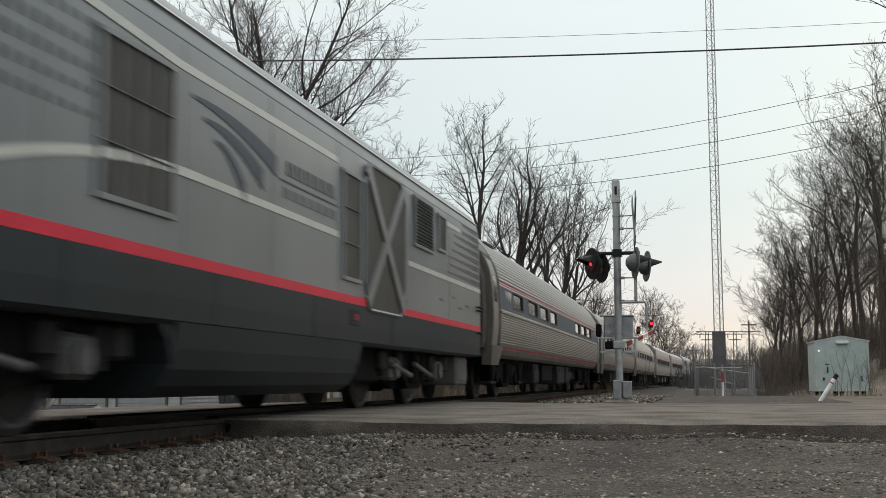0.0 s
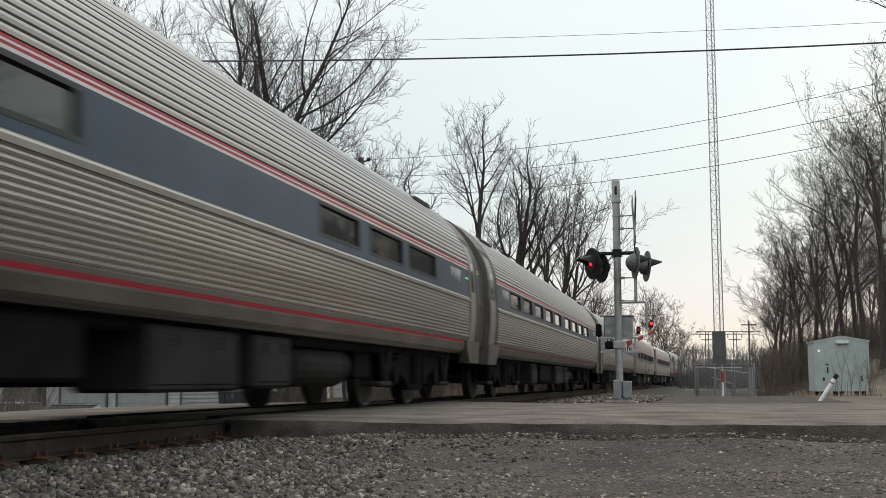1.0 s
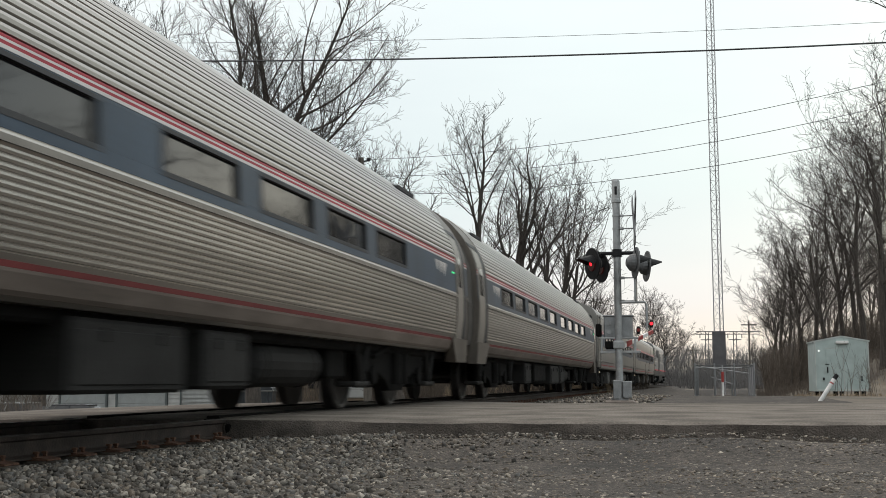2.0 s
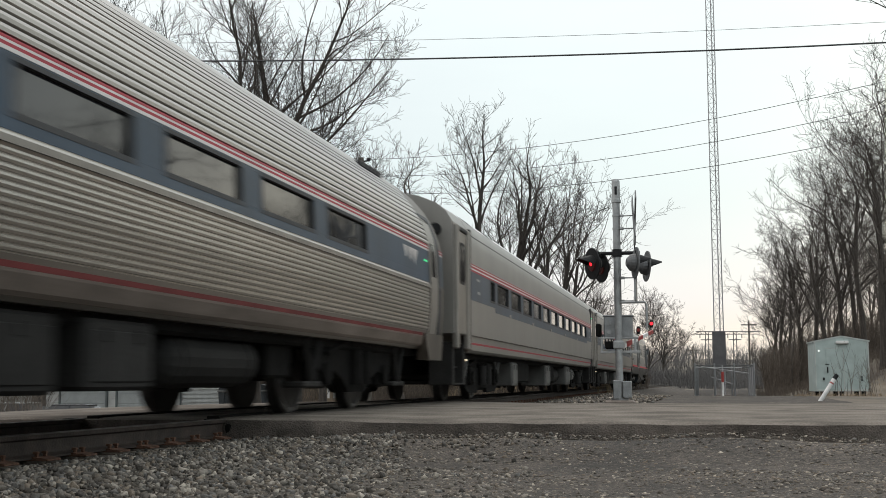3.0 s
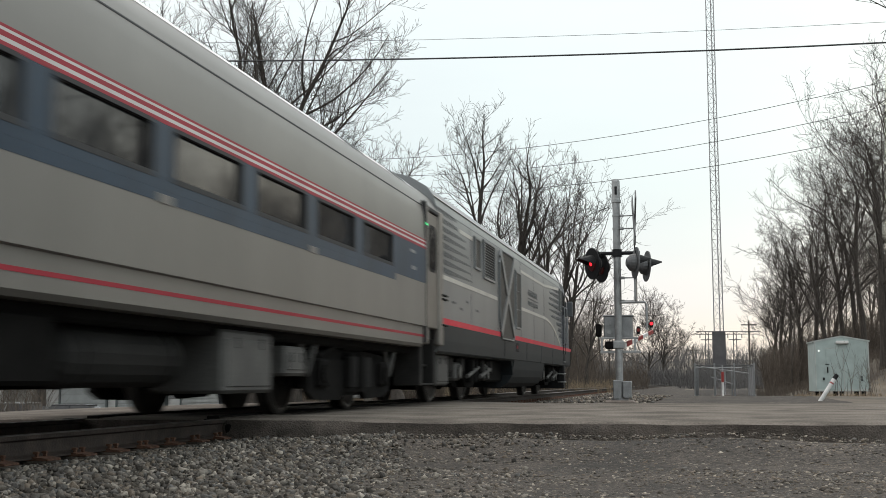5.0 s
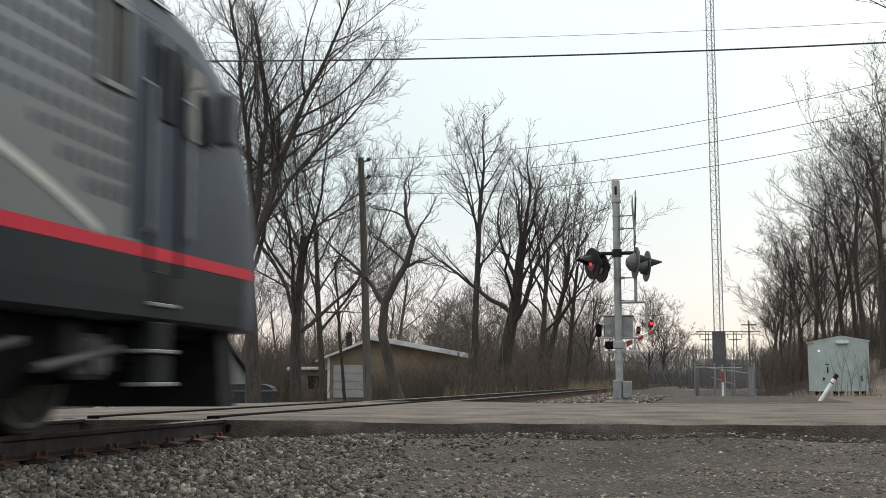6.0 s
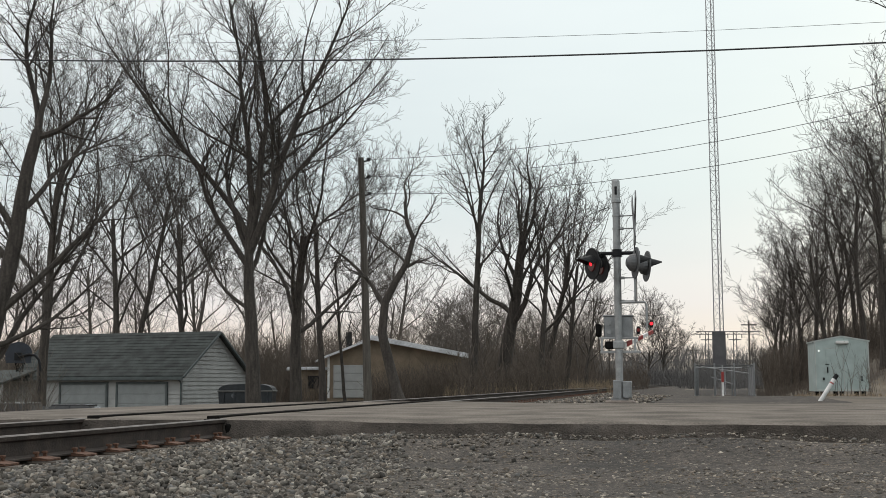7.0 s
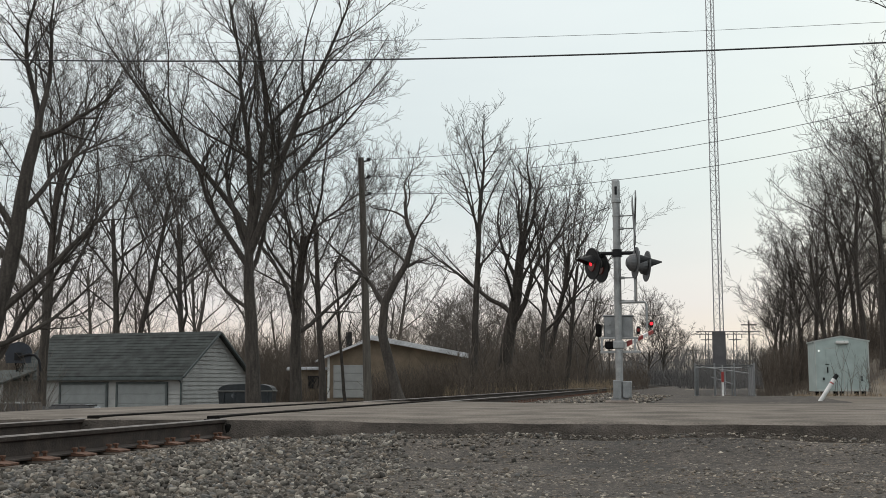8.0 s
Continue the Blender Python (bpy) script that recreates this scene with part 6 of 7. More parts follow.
def build_brush():
    thicket("thicket", "grey-brown brush behind the houses", lambda r: (r.uniform(-0.42, 0.02), r.uniform(93, 125)), 3600, lambda r: r.uniform(1.5, 6.5), 1, "brush", 0.018, 5)
    thicket("thicket", "tall tangled brush between the garage and the tan house", lambda r: (r.uniform(-0.36, -0.03), r.uniform(80, 95)), 2400, lambda r: r.uniform(2.5, 6.2), 25, "brush", 0.013, 6)
    thicket("thicket", "dense brown brush behind the garage", lambda r: (r.uniform(-0.42, -0.10), r.uniform(70, 92)), 2300, lambda r: r.uniform(1.0, 3.4), 21, "brush", 0.014, 5)
    thicket("thicket", "brown brush along the far side of the track", lambda r: (lambda a: (r.uniform(0.012, 0.10) if a < 78 else r.uniform(-0.02, 0.17), a))(r.uniform(54, 78) if r.random() < 0.35 else r.uniform(78, 150)), 3800, lambda r: r.uniform(0.4, 1.8) * (1 if r.random() < 0.8 else 1.7), 2, "brush", 0.012, 5)
    thicket("thicket", "tall grey-brown brush beyond the trackside trees", lambda r: (r.uniform(0.0, 0.125), r.uniform(118, 160)), 1700, lambda r: r.uniform(2.5, 8.0), 22, "brush", 0.02, 5)
    thicket("thicket", "dark brush on the wooded bank", lambda r: (r.uniform(0.266, 0.45), r.uniform(74, 112)), 5000, lambda r: r.uniform(0.6, 3.6), 3, "brush", 0.010, 5)
    thicket("dead_brush", "low dead stems and leaves on the bank", lambda r: (r.uniform(0.260, 0.44), r.uniform(56, 76)), 2600, lambda r: r.uniform(0.08, 0.7), 23, "brush", 0.006, 4)
    thicket("thicket", "leafless shrubs beside the garage drive", lambda r: (r.uniform(-0.42, -0.33), r.uniform(34, 48)), 380, lambda r: r.uniform(0.8, 2.3), 4, "brush", 0.006, 4)
    thicket("thicket", "sparse stems in front of the shed", lambda r: (r.uniform(0.325, 0.36), r.uniform(42, 47)), 26, lambda r: r.uniform(0.8, 2.0), 7, "brush", 0.006, 4)
    thicket("thicket", "brush on the distant rise, paled by haze in its colour", lambda r: (r.uniform(0.10, 0.27), r.uniform(124, 190)), 2400, lambda r: r.uniform(0.5, 2.2), 24, "haze", 0.03, 5)
    thicket("dry_grass", "straw-coloured dead grass along the track", lambda r: (r.uniform(0.0, 0.15), r.uniform(53, 130)), 2600, lambda r: r.uniform(0.25, 0.8), 5, "straw", 0.006, 2)
    thicket("dry_grass", "straw-coloured dead grass on the verge", lambda r: (r.uniform(0.29, 0.42), r.uniform(36, 60)), 1500, lambda r: r.uniform(0.04, 0.18), 6, "straw", 0.005, 2)
    # unseen brush under the roadside woods, for window reflections and less side light
    thicket("thicket", "brown brush in the woods beside the road", lambda r: (r.uniform(0.55, 1.6), r.uniform(24, 40)), 1500, lambda r: r.uniform(1.0, 3.5), 16, "brush", 0.02, 4)
    thicket("thicket", "pale dead brush before the tan house", lambda r: (r.uniform(-0.06, 0.012), r.uniform(64, 72)), 900, lambda r: r.uniform(0.6, 2.4), 17, "brush", 0.009, 4)
    thicket("far_woods", "line of distant woods with haze put into the colour", lambda r: (r.uniform(-0.30, 0.36), r.uniform(190, 330)), 3800, lambda r: r.uniform(1.5, 4.5), 8, "haze", 0.034, 8)


# ---------------------------------------------------------------- trackside things
def build_signal():
    x0, y0 = -1.45, 22.35
    z0 = ground_z(x0, y0)
    sig = thing("crossing_signal", "galvanised crossing signal mast with flashing red lamps", "crossing signal")
    sig.matrix_basis = Matrix.Translation((x0, y0, 0))
    part("foundation", Heap().box(-0.26, 0.27, -0.30, 0.30, z0 - 0.3, 0.01, 0.03), M["concrete"], sig, "rust-stained concrete foundation")
    m = Heap().tube([(0, 0, 0.0), (0, 0, 3.75)], 0.068, 18)
    m.tube([(0, 0, 3.71), (0, 0, 3.75), (0, 0, 4.07), (0, 0, 4.11)], [0.08, 0.075, 0.075, 0.062], 18)
    m.tube([(0, 0, 3.67), (0, 0, 3.72)], 0.088, 18)
    part("mast", m, M["galv"], sig, "round galvanised steel mast", smooth=False)
    bs = Heap().box(-0.11, 0.05, -0.16, 0.12, 0.03, 0.38, 0.015).box(0.06, 0.22, -0.16, 0.12, 0.05, 0.36, 0.015).disc((0.14, -0.17, 0.10), (0, 1, 0), 0.05, 0.04, 12)
    bs.disc((0, 0, 0.03), (0, 0, 1), 0.16, 0.05, 16)
    part("junction_base", bs, M["alum"], sig, "grey junction box at the mast's foot")
    part("slot", Heap().box(-0.02, 0.025, -0.082, -0.06, 3.81, 3.97, 0.008), M["black"], sig)
    arm = Heap().tube([(-0.36, 0, 2.72), (0.42, 0, 2.72)], 0.035, 10)
    arm.tube([(-0.32, -0.38, 2.70), (-0.32, 0.38, 2.70)], 0.03, 10).tube([(0.38, -0.38, 2.70), (0.38, 0.38, 2.70)], 0.03, 10)
    arm.disc((0, 0, 2.72), (0, 0, 1), 0.09, 0.14, 16)
    part("crossarm", arm, M["black"], sig)
    for sx in (-1, 1):
        for sy in (-1, 1):
            cx = -0.38 if sx < 0 else 0.44
            c = Vector((cx + sy * (0.05 if sx < 0 else 0.085), sy * 0.36, 2.50))
            fwd = Vector((-math.cos(radians(33)), -math.sin(radians(33)), -0.06) if sx < 0 else (math.cos(radians(17)), math.sin(radians(17)), -0.06)).normalized()
            h = Heap()
            h.disc(c, fwd, 0.29, 0.02, 28)
            back = h
            head = part("lamp_head", back, M["black" if sx < 0 else "lamp_back"], sig, "round backboard of a flashing lamp")
            body = Heap().tube([c - fwd * 0.02, c - fwd * 0.10, c - fwd * 0.17], [0.17, 0.15, 0.07], 18)
            part("lamp_housing", body, M["black" if sx < 0 else "lamp_back"], head)
            hd = Heap()
            n = 14
            rt = fwd.cross(Vector((0, 0, 1))).normalized()
            upv = rt.cross(fwd)
            ring = []
            for i in range(n + 1):
                a = math.pi * (0.02 + 0.96 * i / n)
                ring.append(rt * math.cos(a) + upv * math.sin(a))
            vs = []
            for i, q in enumerate(ring):
                reach = 0.06 + 0.21 * max(0.0, min(1.0, 1.5 * math.sin(math.pi * i / n) - 0.15))
                for r_ in (0.165, 0.157):
                    vs += [c + fwd * 0.01 + q * r_, c + fwd * reach + q * (r_ - 0.02) - upv * 0.03]
            fs = []
            for i in range(n):
                a, b = i * 4, (i + 1) * 4
                fs += [(a, a + 1, b + 1, b), (a + 2, b + 2, b + 3, a + 3), (a + 1, a + 3, b + 3, b + 1)]
            hd.add(vs, fs)
            part("hood", hd, M["black"], head, "visor over the lamp")
            ln = Heap().tube([c + fwd * 0.011, c + fwd * 0.03], [0.145, 0.13], 22)
            part("lens", ln, M["lens"], head, "red lens")
            if sx < 0:
                part("led_array", Heap().disc(c + fwd * 0.034, fwd, 0.042 if sy < 0 else 0.028, 0.006, 16), M["lamp_red"], head, "lit red lamp")
    cb = Heap()
    for a in (-44, 44):
        mm = Matrix.Translation((0.33, 0, 3.33)) @ Matrix.Rotation(radians(6.0), 4, "Z") @ Matrix.Rotation(radians(a), 4, "X")
        o = 0.012 if a > 0 else -0.012
        cb.box(o - 0.010, o + 0.010, -0.115, 0.115, -0.6, 0.6, 0.003, mm)
    part("crossbuck", cb, M["lamp_back"], sig, "crossed warning boards seen edge-on")
    cl = Heap()
    for z in (3.18, 3.42, 2.26, 1.83):
        cl.tube([(0, 0, z), (0.12, 0, z), (0.33, 0, z)], [0.018, 0.014, 0.012], 8)
        cl.disc((0, 0, z), (0, 0, 1), 0.078, 0.03, 16)
        cl.box(0.06, 0.13, -0.03, 0.03, z - 0.025, z + 0.025, 0.006)
    part("bracket", cl, M["galv"], sig)
    part("track_count_board", Heap().box(0.315, 0.345, -0.3, 0.3, 1.83, 2.32, 0.006), M["alum"], sig, "plain sign board seen edge-on")
    part("conduit", Heap().tube([(0.05, -0.05, 1.80), (0.25, -0.05, 1.80), (0.50, -0.04, 1.80), (0.52, -0.04, 1.74), (0.52, -0.04, 1.30)], 0.022, 8), M["galv"], sig)
    # gate mechanism
    gm = Heap().box(-0.28, 0.25, 0.10, 0.42, 1.16, 1.56, 0.02).box(-0.30, 0.27, 0.09, 0.44, 1.55, 1.58, 0.01)
    mech = part("gate_mechanism", gm, M["alum"], sig, "grey gate machine housing")
    bb = Heap()
    for z in (1.27, 1.43):
        bb.disc((-0.18, 0.09, z), (0, 1, 0), 0.04, 0.05, 12)
    bb.box(-0.05, 0.0, 0.08, 0.1, 1.2, 1.5, 0.005)
    part("fastening", bb, M["galv"], mech)
    fr = Heap().box(-0.36, 0.36, -0.02, 0.04, 1.13, 1.17, 0.008).box(-0.34, 0.40, -0.03, 0.03, 0.87, 0.915, 0.008)
    fr.box(-0.33, -0.29, -0.02, 0.03, 0.90, 1.14, 0.006).box(0.28, 0.32, -0.02, 0.03, 0.90, 1.14, 0.006).box(-0.10, 0.10, -0.09, 0.10, 0.95, 1.10, 0.02)
    part("gate_frame", fr, M["galv"], sig, "galvanised frame of the gate arm's pivot")
    cw = Heap().box(-0.25, 0.02, -0.06, 0.12, 0.95, 1.09, 0.02).box(-0.42, -0.33, 0.0, 0.3, 1.18, 1.42, 0.02)
    part("counterweight", cw, M["under"], sig, "dark iron counterweights")
    ax, ay = Vector((0.03, -0.06, 0.94)), Vector((0.56, 1.62, 1.30))
    d = (ay - ax)
    L = d.length
    mm = Matrix.Translation(ax) @ d.to_track_quat("X", "Z").to_matrix().to_4x4()
    for i in range(6):
        part("arm_section", Heap().box(L * i / 6, L * (i + 1) / 6 - 0.002, -0.02, 0.02, -0.01, 0.06 + 0.02 * (i < 2), 0.004, mm), M["redp" if i % 2 else "white"], sig, "red and white gate arm section")
    for t, on in ((0.24, True), (0.55, False), (0.97, True)):
        p = ax + d * t + Vector((0, 0, 0.19))
        part("arm_lamp", Heap().tube([p - Vector((0, 0, 0.08)), p, p + Vector((0, 0, 0.07))], [0.03, 0.045, 0.03], 12), M["black"], sig)
        part("arm_lens", Heap().disc(p + Vector((0.0, -0.045, 0.0)), (0, 1, 0), 0.032, 0.012, 12), M["lamp_red" if on else "redp"], sig, "small red gate lamp")


def build_shed():
    x, y = spot(0.3275, 50)
    sh = thing("equipment_shed", "pale green metal signal shed with a gabled roof", "shed")
    sh.matrix_basis = Matrix.Translation((x, y, -0.14)) @ Matrix.Rotation(radians(2), 4, "Z")
    w, d, h = 1.06, 1.1, 2.0
    z = 0.06
    part("body", Heap().extrude([(-w, z), (w, z), (w, z + h), (0, z + h + 0.2), (-w, z + h)], "y", -d, d), M["shed"], sh, "pale grey-green sheet metal walls")
    for s in (1, -1):
        vs = [(s * (w + 0.05), -d - 0.02, z + h - 0.005), (0, -d - 0.02, z + h + 0.205), (0, d + 0.02, z + h + 0.205), (s * (w + 0.05), d + 0.02, z + h - 0.005)]
        vs += [(a, b, c + 0.05) for a, b, c in vs]
        part("roof_panel", Heap().add(vs, [(3, 2, 1, 0), (4, 5, 6, 7), (0, 1, 5, 4), (1, 2, 6, 5), (2, 3, 7, 6), (3, 0, 4, 7)]), M["shed_roof"], sh)
    dr = part("door", Heap().box(-0.62, 0.04, -d - 0.03, -d + 0.01, z + 0.06, z + 1.72, 0.008), M["shed"], sh)
    part("door_handle", Heap().box(-0.60, -0.55, -d - 0.08, -d - 0.03, z + 0.75, z + 0.98, 0.008).box(-0.66, -0.50, -d - 0.06, -d - 0.03, z + 1.08, z + 1.11, 0.004), M["black"], dr)
    tr = Heap()
    for xx in (-w, w - 0.05):
        tr.box(xx, xx + 0.05, -d - 0.012, -d, z, z + h, 0.003)
    tr.box(-w, w, -d - 0.012, -d, z, z + 0.08, 0.003).box(-0.66, 0.08, -d - 0.012, -d, z + 1.73, z + 1.76, 0.003).box(0.05, 0.08, -d - 0.012, -d, z, z + 1.73, 0.003)
    part("trim", tr, M["shed_roof"], sh)
    part("lamp", Heap().box(-0.22, 0.27, -d - 0.14, -d, z + 1.92, z + 2.04, 0.02), M["white"], sh, "white lamp above the door")
    vt = Heap()
    for i in range(4):
        vt.box(0.72, 0.78, -d - 0.03, -d, z + 0.42 + i * 0.05, z + 0.455 + i * 0.05, 0.004)
    part("latch", Heap().box(-0.76, -0.70, -d - 0.04, -d, z + 0.45, z + 0.56, 0.006), M["black"], sh)
    part("vent", vt, M["black"], sh)
    part("wall_lamp", Heap().disc((-w + 0.16, -d - 0.04, z + 1.64), (0, 1, 0), 0.035, 0.05, 12), M["lamp_white"], sh, "tiny bright lamp")
    lg = Heap()
    for xx in (-0.85, -0.1, 0.75):
        lg.box(xx, xx + 0.16, -d + 0.1, -d + 0.3, -0.25, z, 0.01).box(xx, xx + 0.16, d - 0.3, d - 0.1, -0.25, z, 0.01)
    part("footing", lg, M["black"], sh)


def build_markers():
    x, y = spot(0.3105, 26.0)
    z = ground_z(x, y)
    g = thing("leaning_post", "white post with a black cap leaning beside the road", "post")
    g.matrix_basis = Matrix.Translation((x, y, z - 0.05)) @ Matrix.Rotation(radians(12), 4, "Z") @ Matrix.Rotation(radians(34), 4, "Y")
    part("shaft", Heap().tube([(0, 0, 0), (0, 0, 0.62)], 0.045, 14), M["white"], g)
    part("band", Heap().tube([(0, 0, 0.5), (0, 0, 0.53)], 0.047, 14), M["redp"], g)
    part("cap", Heap().tube([(0, 0, 0.62), (0, 0, 0.73), (0, 0, 0.74)], [0.048, 0.048, 0.03], 14), M["black"], g)
    x, y = spot(0.2314, 40.0)
    z = ground_z(x, y)
    g = thing("marker_post", "red and white marker post at the verge", "post")
    g.matrix_basis = Matrix.Translation((x, y, z))
    part("shaft", Heap().tube([(0, 0, -0.1), (0, 0, 0.46)], 0.035, 10), M["white"], g)
    part("band", Heap().tube([(0, 0, 0.46), (0, 0, 0.80)], 0.045, 10), M["redp"], g)
    part("cap", Heap().tube([(0, 0, 0.80), (0, 0, 1.02)], [0.03, 0.02], 10), M["galv"], g)


def build_tower():
    x, y = spot(0.2298, 66)
    z = ground_z(x, y)
    tw = thing("radio_tower", "tall slender lattice steel radio tower", "radio tower")
    tw.matrix_basis = Matrix.Translation((x, y, z))
    r0, top = 0.30, 46.0
    legs = [(r0 * math.cos(a), r0 * math.sin(a)) for a in (radians(200), radians(320), radians(80))]
    for lx, ly in legs:
        part("leg", Heap().tube([(lx, ly, -0.2), (lx * 0.62, ly * 0.62, top)], [0.032, 0.028], 6), M["tower"], tw)
    lat = Heap()
    zz, flip = 0.4, False
    while zz < 34:
        t0, t1 = 1 - 0.38 * zz / top, 1 - 0.38 * (zz + 0.55) / top
        for i in range(3):
            a, b = legs[i], legs[(i + 1) % 3]
            if flip:
                a, b = b, a
            lat.tube([(a[0] * t0, a[1] * t0, zz), (b[0] * t1, b[1] * t1, zz + 0.55)], 0.011, 3, False)
            lat.tube([(a[0] * t0, a[1] * t0, zz), (b[0] * t0, b[1] * t0, zz)], 0.010, 3, False)
        flip = not flip
        zz += 0.55
    part("lattice", lat, M["tower"], tw, "zigzag bracing")
    part("cable", Heap().tube([(0.05, -0.12, 0), (0.03, -0.1, 34)], 0.03, 6), M["tower"], tw)
    sh = Heap()
    pts = [(1.42 * a, 1.42 * b) for a, b in legs]
    for i in range(3):
        a, b = pts[i], pts[(i + 1) % 3]
        sh.add([(a[0], a[1], 1.45), (b[0], b[1], 1.45), (b[0] * 0.98, b[1] * 0.98, 3.55), (a[0] * 0.98, a[1] * 0.98, 3.55)] + [(a[0] * 0.93, a[1] * 0.93, 1.45), (b[0] * 0.93, b[1] * 0.93, 1.45), (b[0] * 0.91, b[1] * 0.91, 3.55), (a[0] * 0.91, a[1] * 0.91, 3.55)],
               [(0, 1, 2, 3), (7, 6, 5, 4), (0, 4, 5, 1), (2, 6, 7, 3)])
    part("climb_guard", sh, M["shield"], tw, "dark sheet-metal climb guard")
    part("footing", Heap().box(-0.5, 0.5, -0.5, 0.5, -0.4, 0.1, 0.03), M["concrete"], tw)
    # fence round it
    fx = thing("chain_link_fence", "low grey chain-link enclosure with pipe posts", "fence")
    a, b = spot(0.2085, 61), spot(0.2575, 61)
    c, d = spot(0.2530, 71), spot(0.2110, 71)
    H = 1.65
    ring = [a, b, c, d]
    gz = min(ground_z(*p) for p in ring)
    for p, q in zip(ring, ring[1:] + ring[:1]):
        n = 3
        pv, qv = Vector((*p, 0)), Vector((*q, 0))
        for i in range(n):
            v = pv.lerp(qv, i / n)
            zz = ground_z(v.x, v.y)
            part("fence_post", Heap().tube([(v.x, v.y, zz - 0.1), (v.x, v.y, gz + H + 0.1)], 0.045, 8), M["alum"], fx)
        part("top_rail", Heap().tube([(pv.x, pv.y, gz + H), (qv.x, qv.y, gz + H)], 0.022, 6), M["lamp_back"], fx)
        ms = Heap()
        L = (qv - pv).length
        u = (qv - pv).normalized()
        k = 0.0
        while k < L:
            for sgn in (1, -1):
                s0 = k
                e0 = k + sgn * H
                za, zb = gz + 0.03, gz + H
                if e0 < 0:
                    zb = za + (zb - za) * s0 / H
                    e0 = 0
                if e0 > L:
                    zb = za + (zb - za) * (L - s0) / H
                    e0 = L
                A, B = pv + u * s0, pv + u * e0
                ms.tube([(A.x, A.y, za), (B.x, B.y, zb)], 0.004, 3, False)
            k += 0.11
        part("mesh_wire", ms, M["lamp_back"], fx)
    arms = Heap()
    for k0, k1, z0, z1, ah in ((0.2135, 0.2535, 1.05, 0.72, 58.5), (0.2085, 0.2475, 1.02, 1.0, 59.2), (0.222, 0.240, 0.55, 0.2, 58)):
        p, q = spot(k0, ah), spot(k1, ah)
        arms.tube([(*p, z0), (*q, z1)], 0.022, 6)
    p = spot(0.2314, 58.6)
    arms.tube([(*p, ground_z(*p) - 0.1), (*p, 1.05)], 0.035, 8)
    solo("pipe_gate", arms, M["galv"], "grey pipe barrier standing before the enclosure", "barrier")


def build_pole():
    x, y = spot(-0.0625, 55)
    z = ground_z(x, y)
    p = thing("utility_pole", "weathered wooden utility pole with stacked insulators", "utility pole")
    p.matrix_basis = Matrix.Translation((x, y, 0))
    tip = Vector((-0.36, -0.05, 10.75))
    part("shaft", Heap().tube([(0, 0, z - 0.2), tip * 0.5 + Vector((0.01, 0, 0)), tip], [0.19, 0.165, 0.13], 14), M["wood_pole"], p, smooth=True)
    ends = []
    for h in (10.55, 9.75, 8.95):
        c = tip * (h / 10.75)
        ins = Heap().tube([c, c + Vector((0.32, 0.05, 0.06))], 0.035, 8)
        e = c + Vector((0.32, 0.05, 0.06))
        for q in range(3):
            ins.disc(e + Vector((0.05 * q - 0.02, 0, 0.05)), (1, 0, 0), 0.085, 0.03, 14)
        part("insulator", ins, M["black"], p, "dark stacked insulator")
        ends.append(Vector((x, y, 0)) + e + Vector((0.08, 0, 0.05)))
    # power lines to a pole beyond the road
    for i, a in enumerate(ends):
        fx, fy = spot(1.29, 25.5)
        fall, rise = ((-4.69, 8.51), (-5.20, 9.32), (-5.62, 9.71))[i]
        b = Vector((fx, fy, a.z))
        pts = []
        for q in range(25):
            t = q / 24
            v = a.lerp(b, t)
            v.z += fall * t + rise * t * t
            pts.append(v)
        solo("power_line", Heap().tube(pts, 0.011, 5), M["wire"], "thin dark overhead power line", "cable", "overhead lines")
    g = Heap().tube([Vector((x, y, 0)) + tip * 0.97, (*spot(0.045, 52), ground_z(*spot(0.045, 52)))], 0.008, 4)
    solo("guy_wire", g, M["wire"], "steel guy wire from the pole", "cable", "overhead lines")
    # lines along the road
    def road_line(r, zs, y0, label):
        pts = []
        for q in range(41):
            xx = -40 + 70 * q / 40
            k = (xx + 13.5) / 18.0
            pts.append((xx, y0, zs[0] + zs[1] * k + zs[2] * k * k))
        solo("road_cable", Heap().tube(pts, r, 5), M["wire"], label, "cable", "overhead lines")
    road_line(0.016, (7.06, -1.315, 0.602), 22.1, "thick black cable strung along the road")
    road_line(0.004, (7.49, -1.315, 0.602), 22.28, "thin cable strung along the road")
    for k in (-1, 1):
        xx = -40 if k < 0 else 30
        kk = (xx + 13.5) / 18.0
        q = thing("utility_pole", "wooden pole carrying the road cables", "utility pole")
        q.matrix_basis = Matrix.Translation((xx, 22.2, 0))
        part("shaft", Heap().tube([(0, 0, ground_z(xx, 22.2) - 0.2), (0, 0, 11.0 if k < 0 else 8.2)], [0.17, 0.13], 12), M["wood_pole"], q)


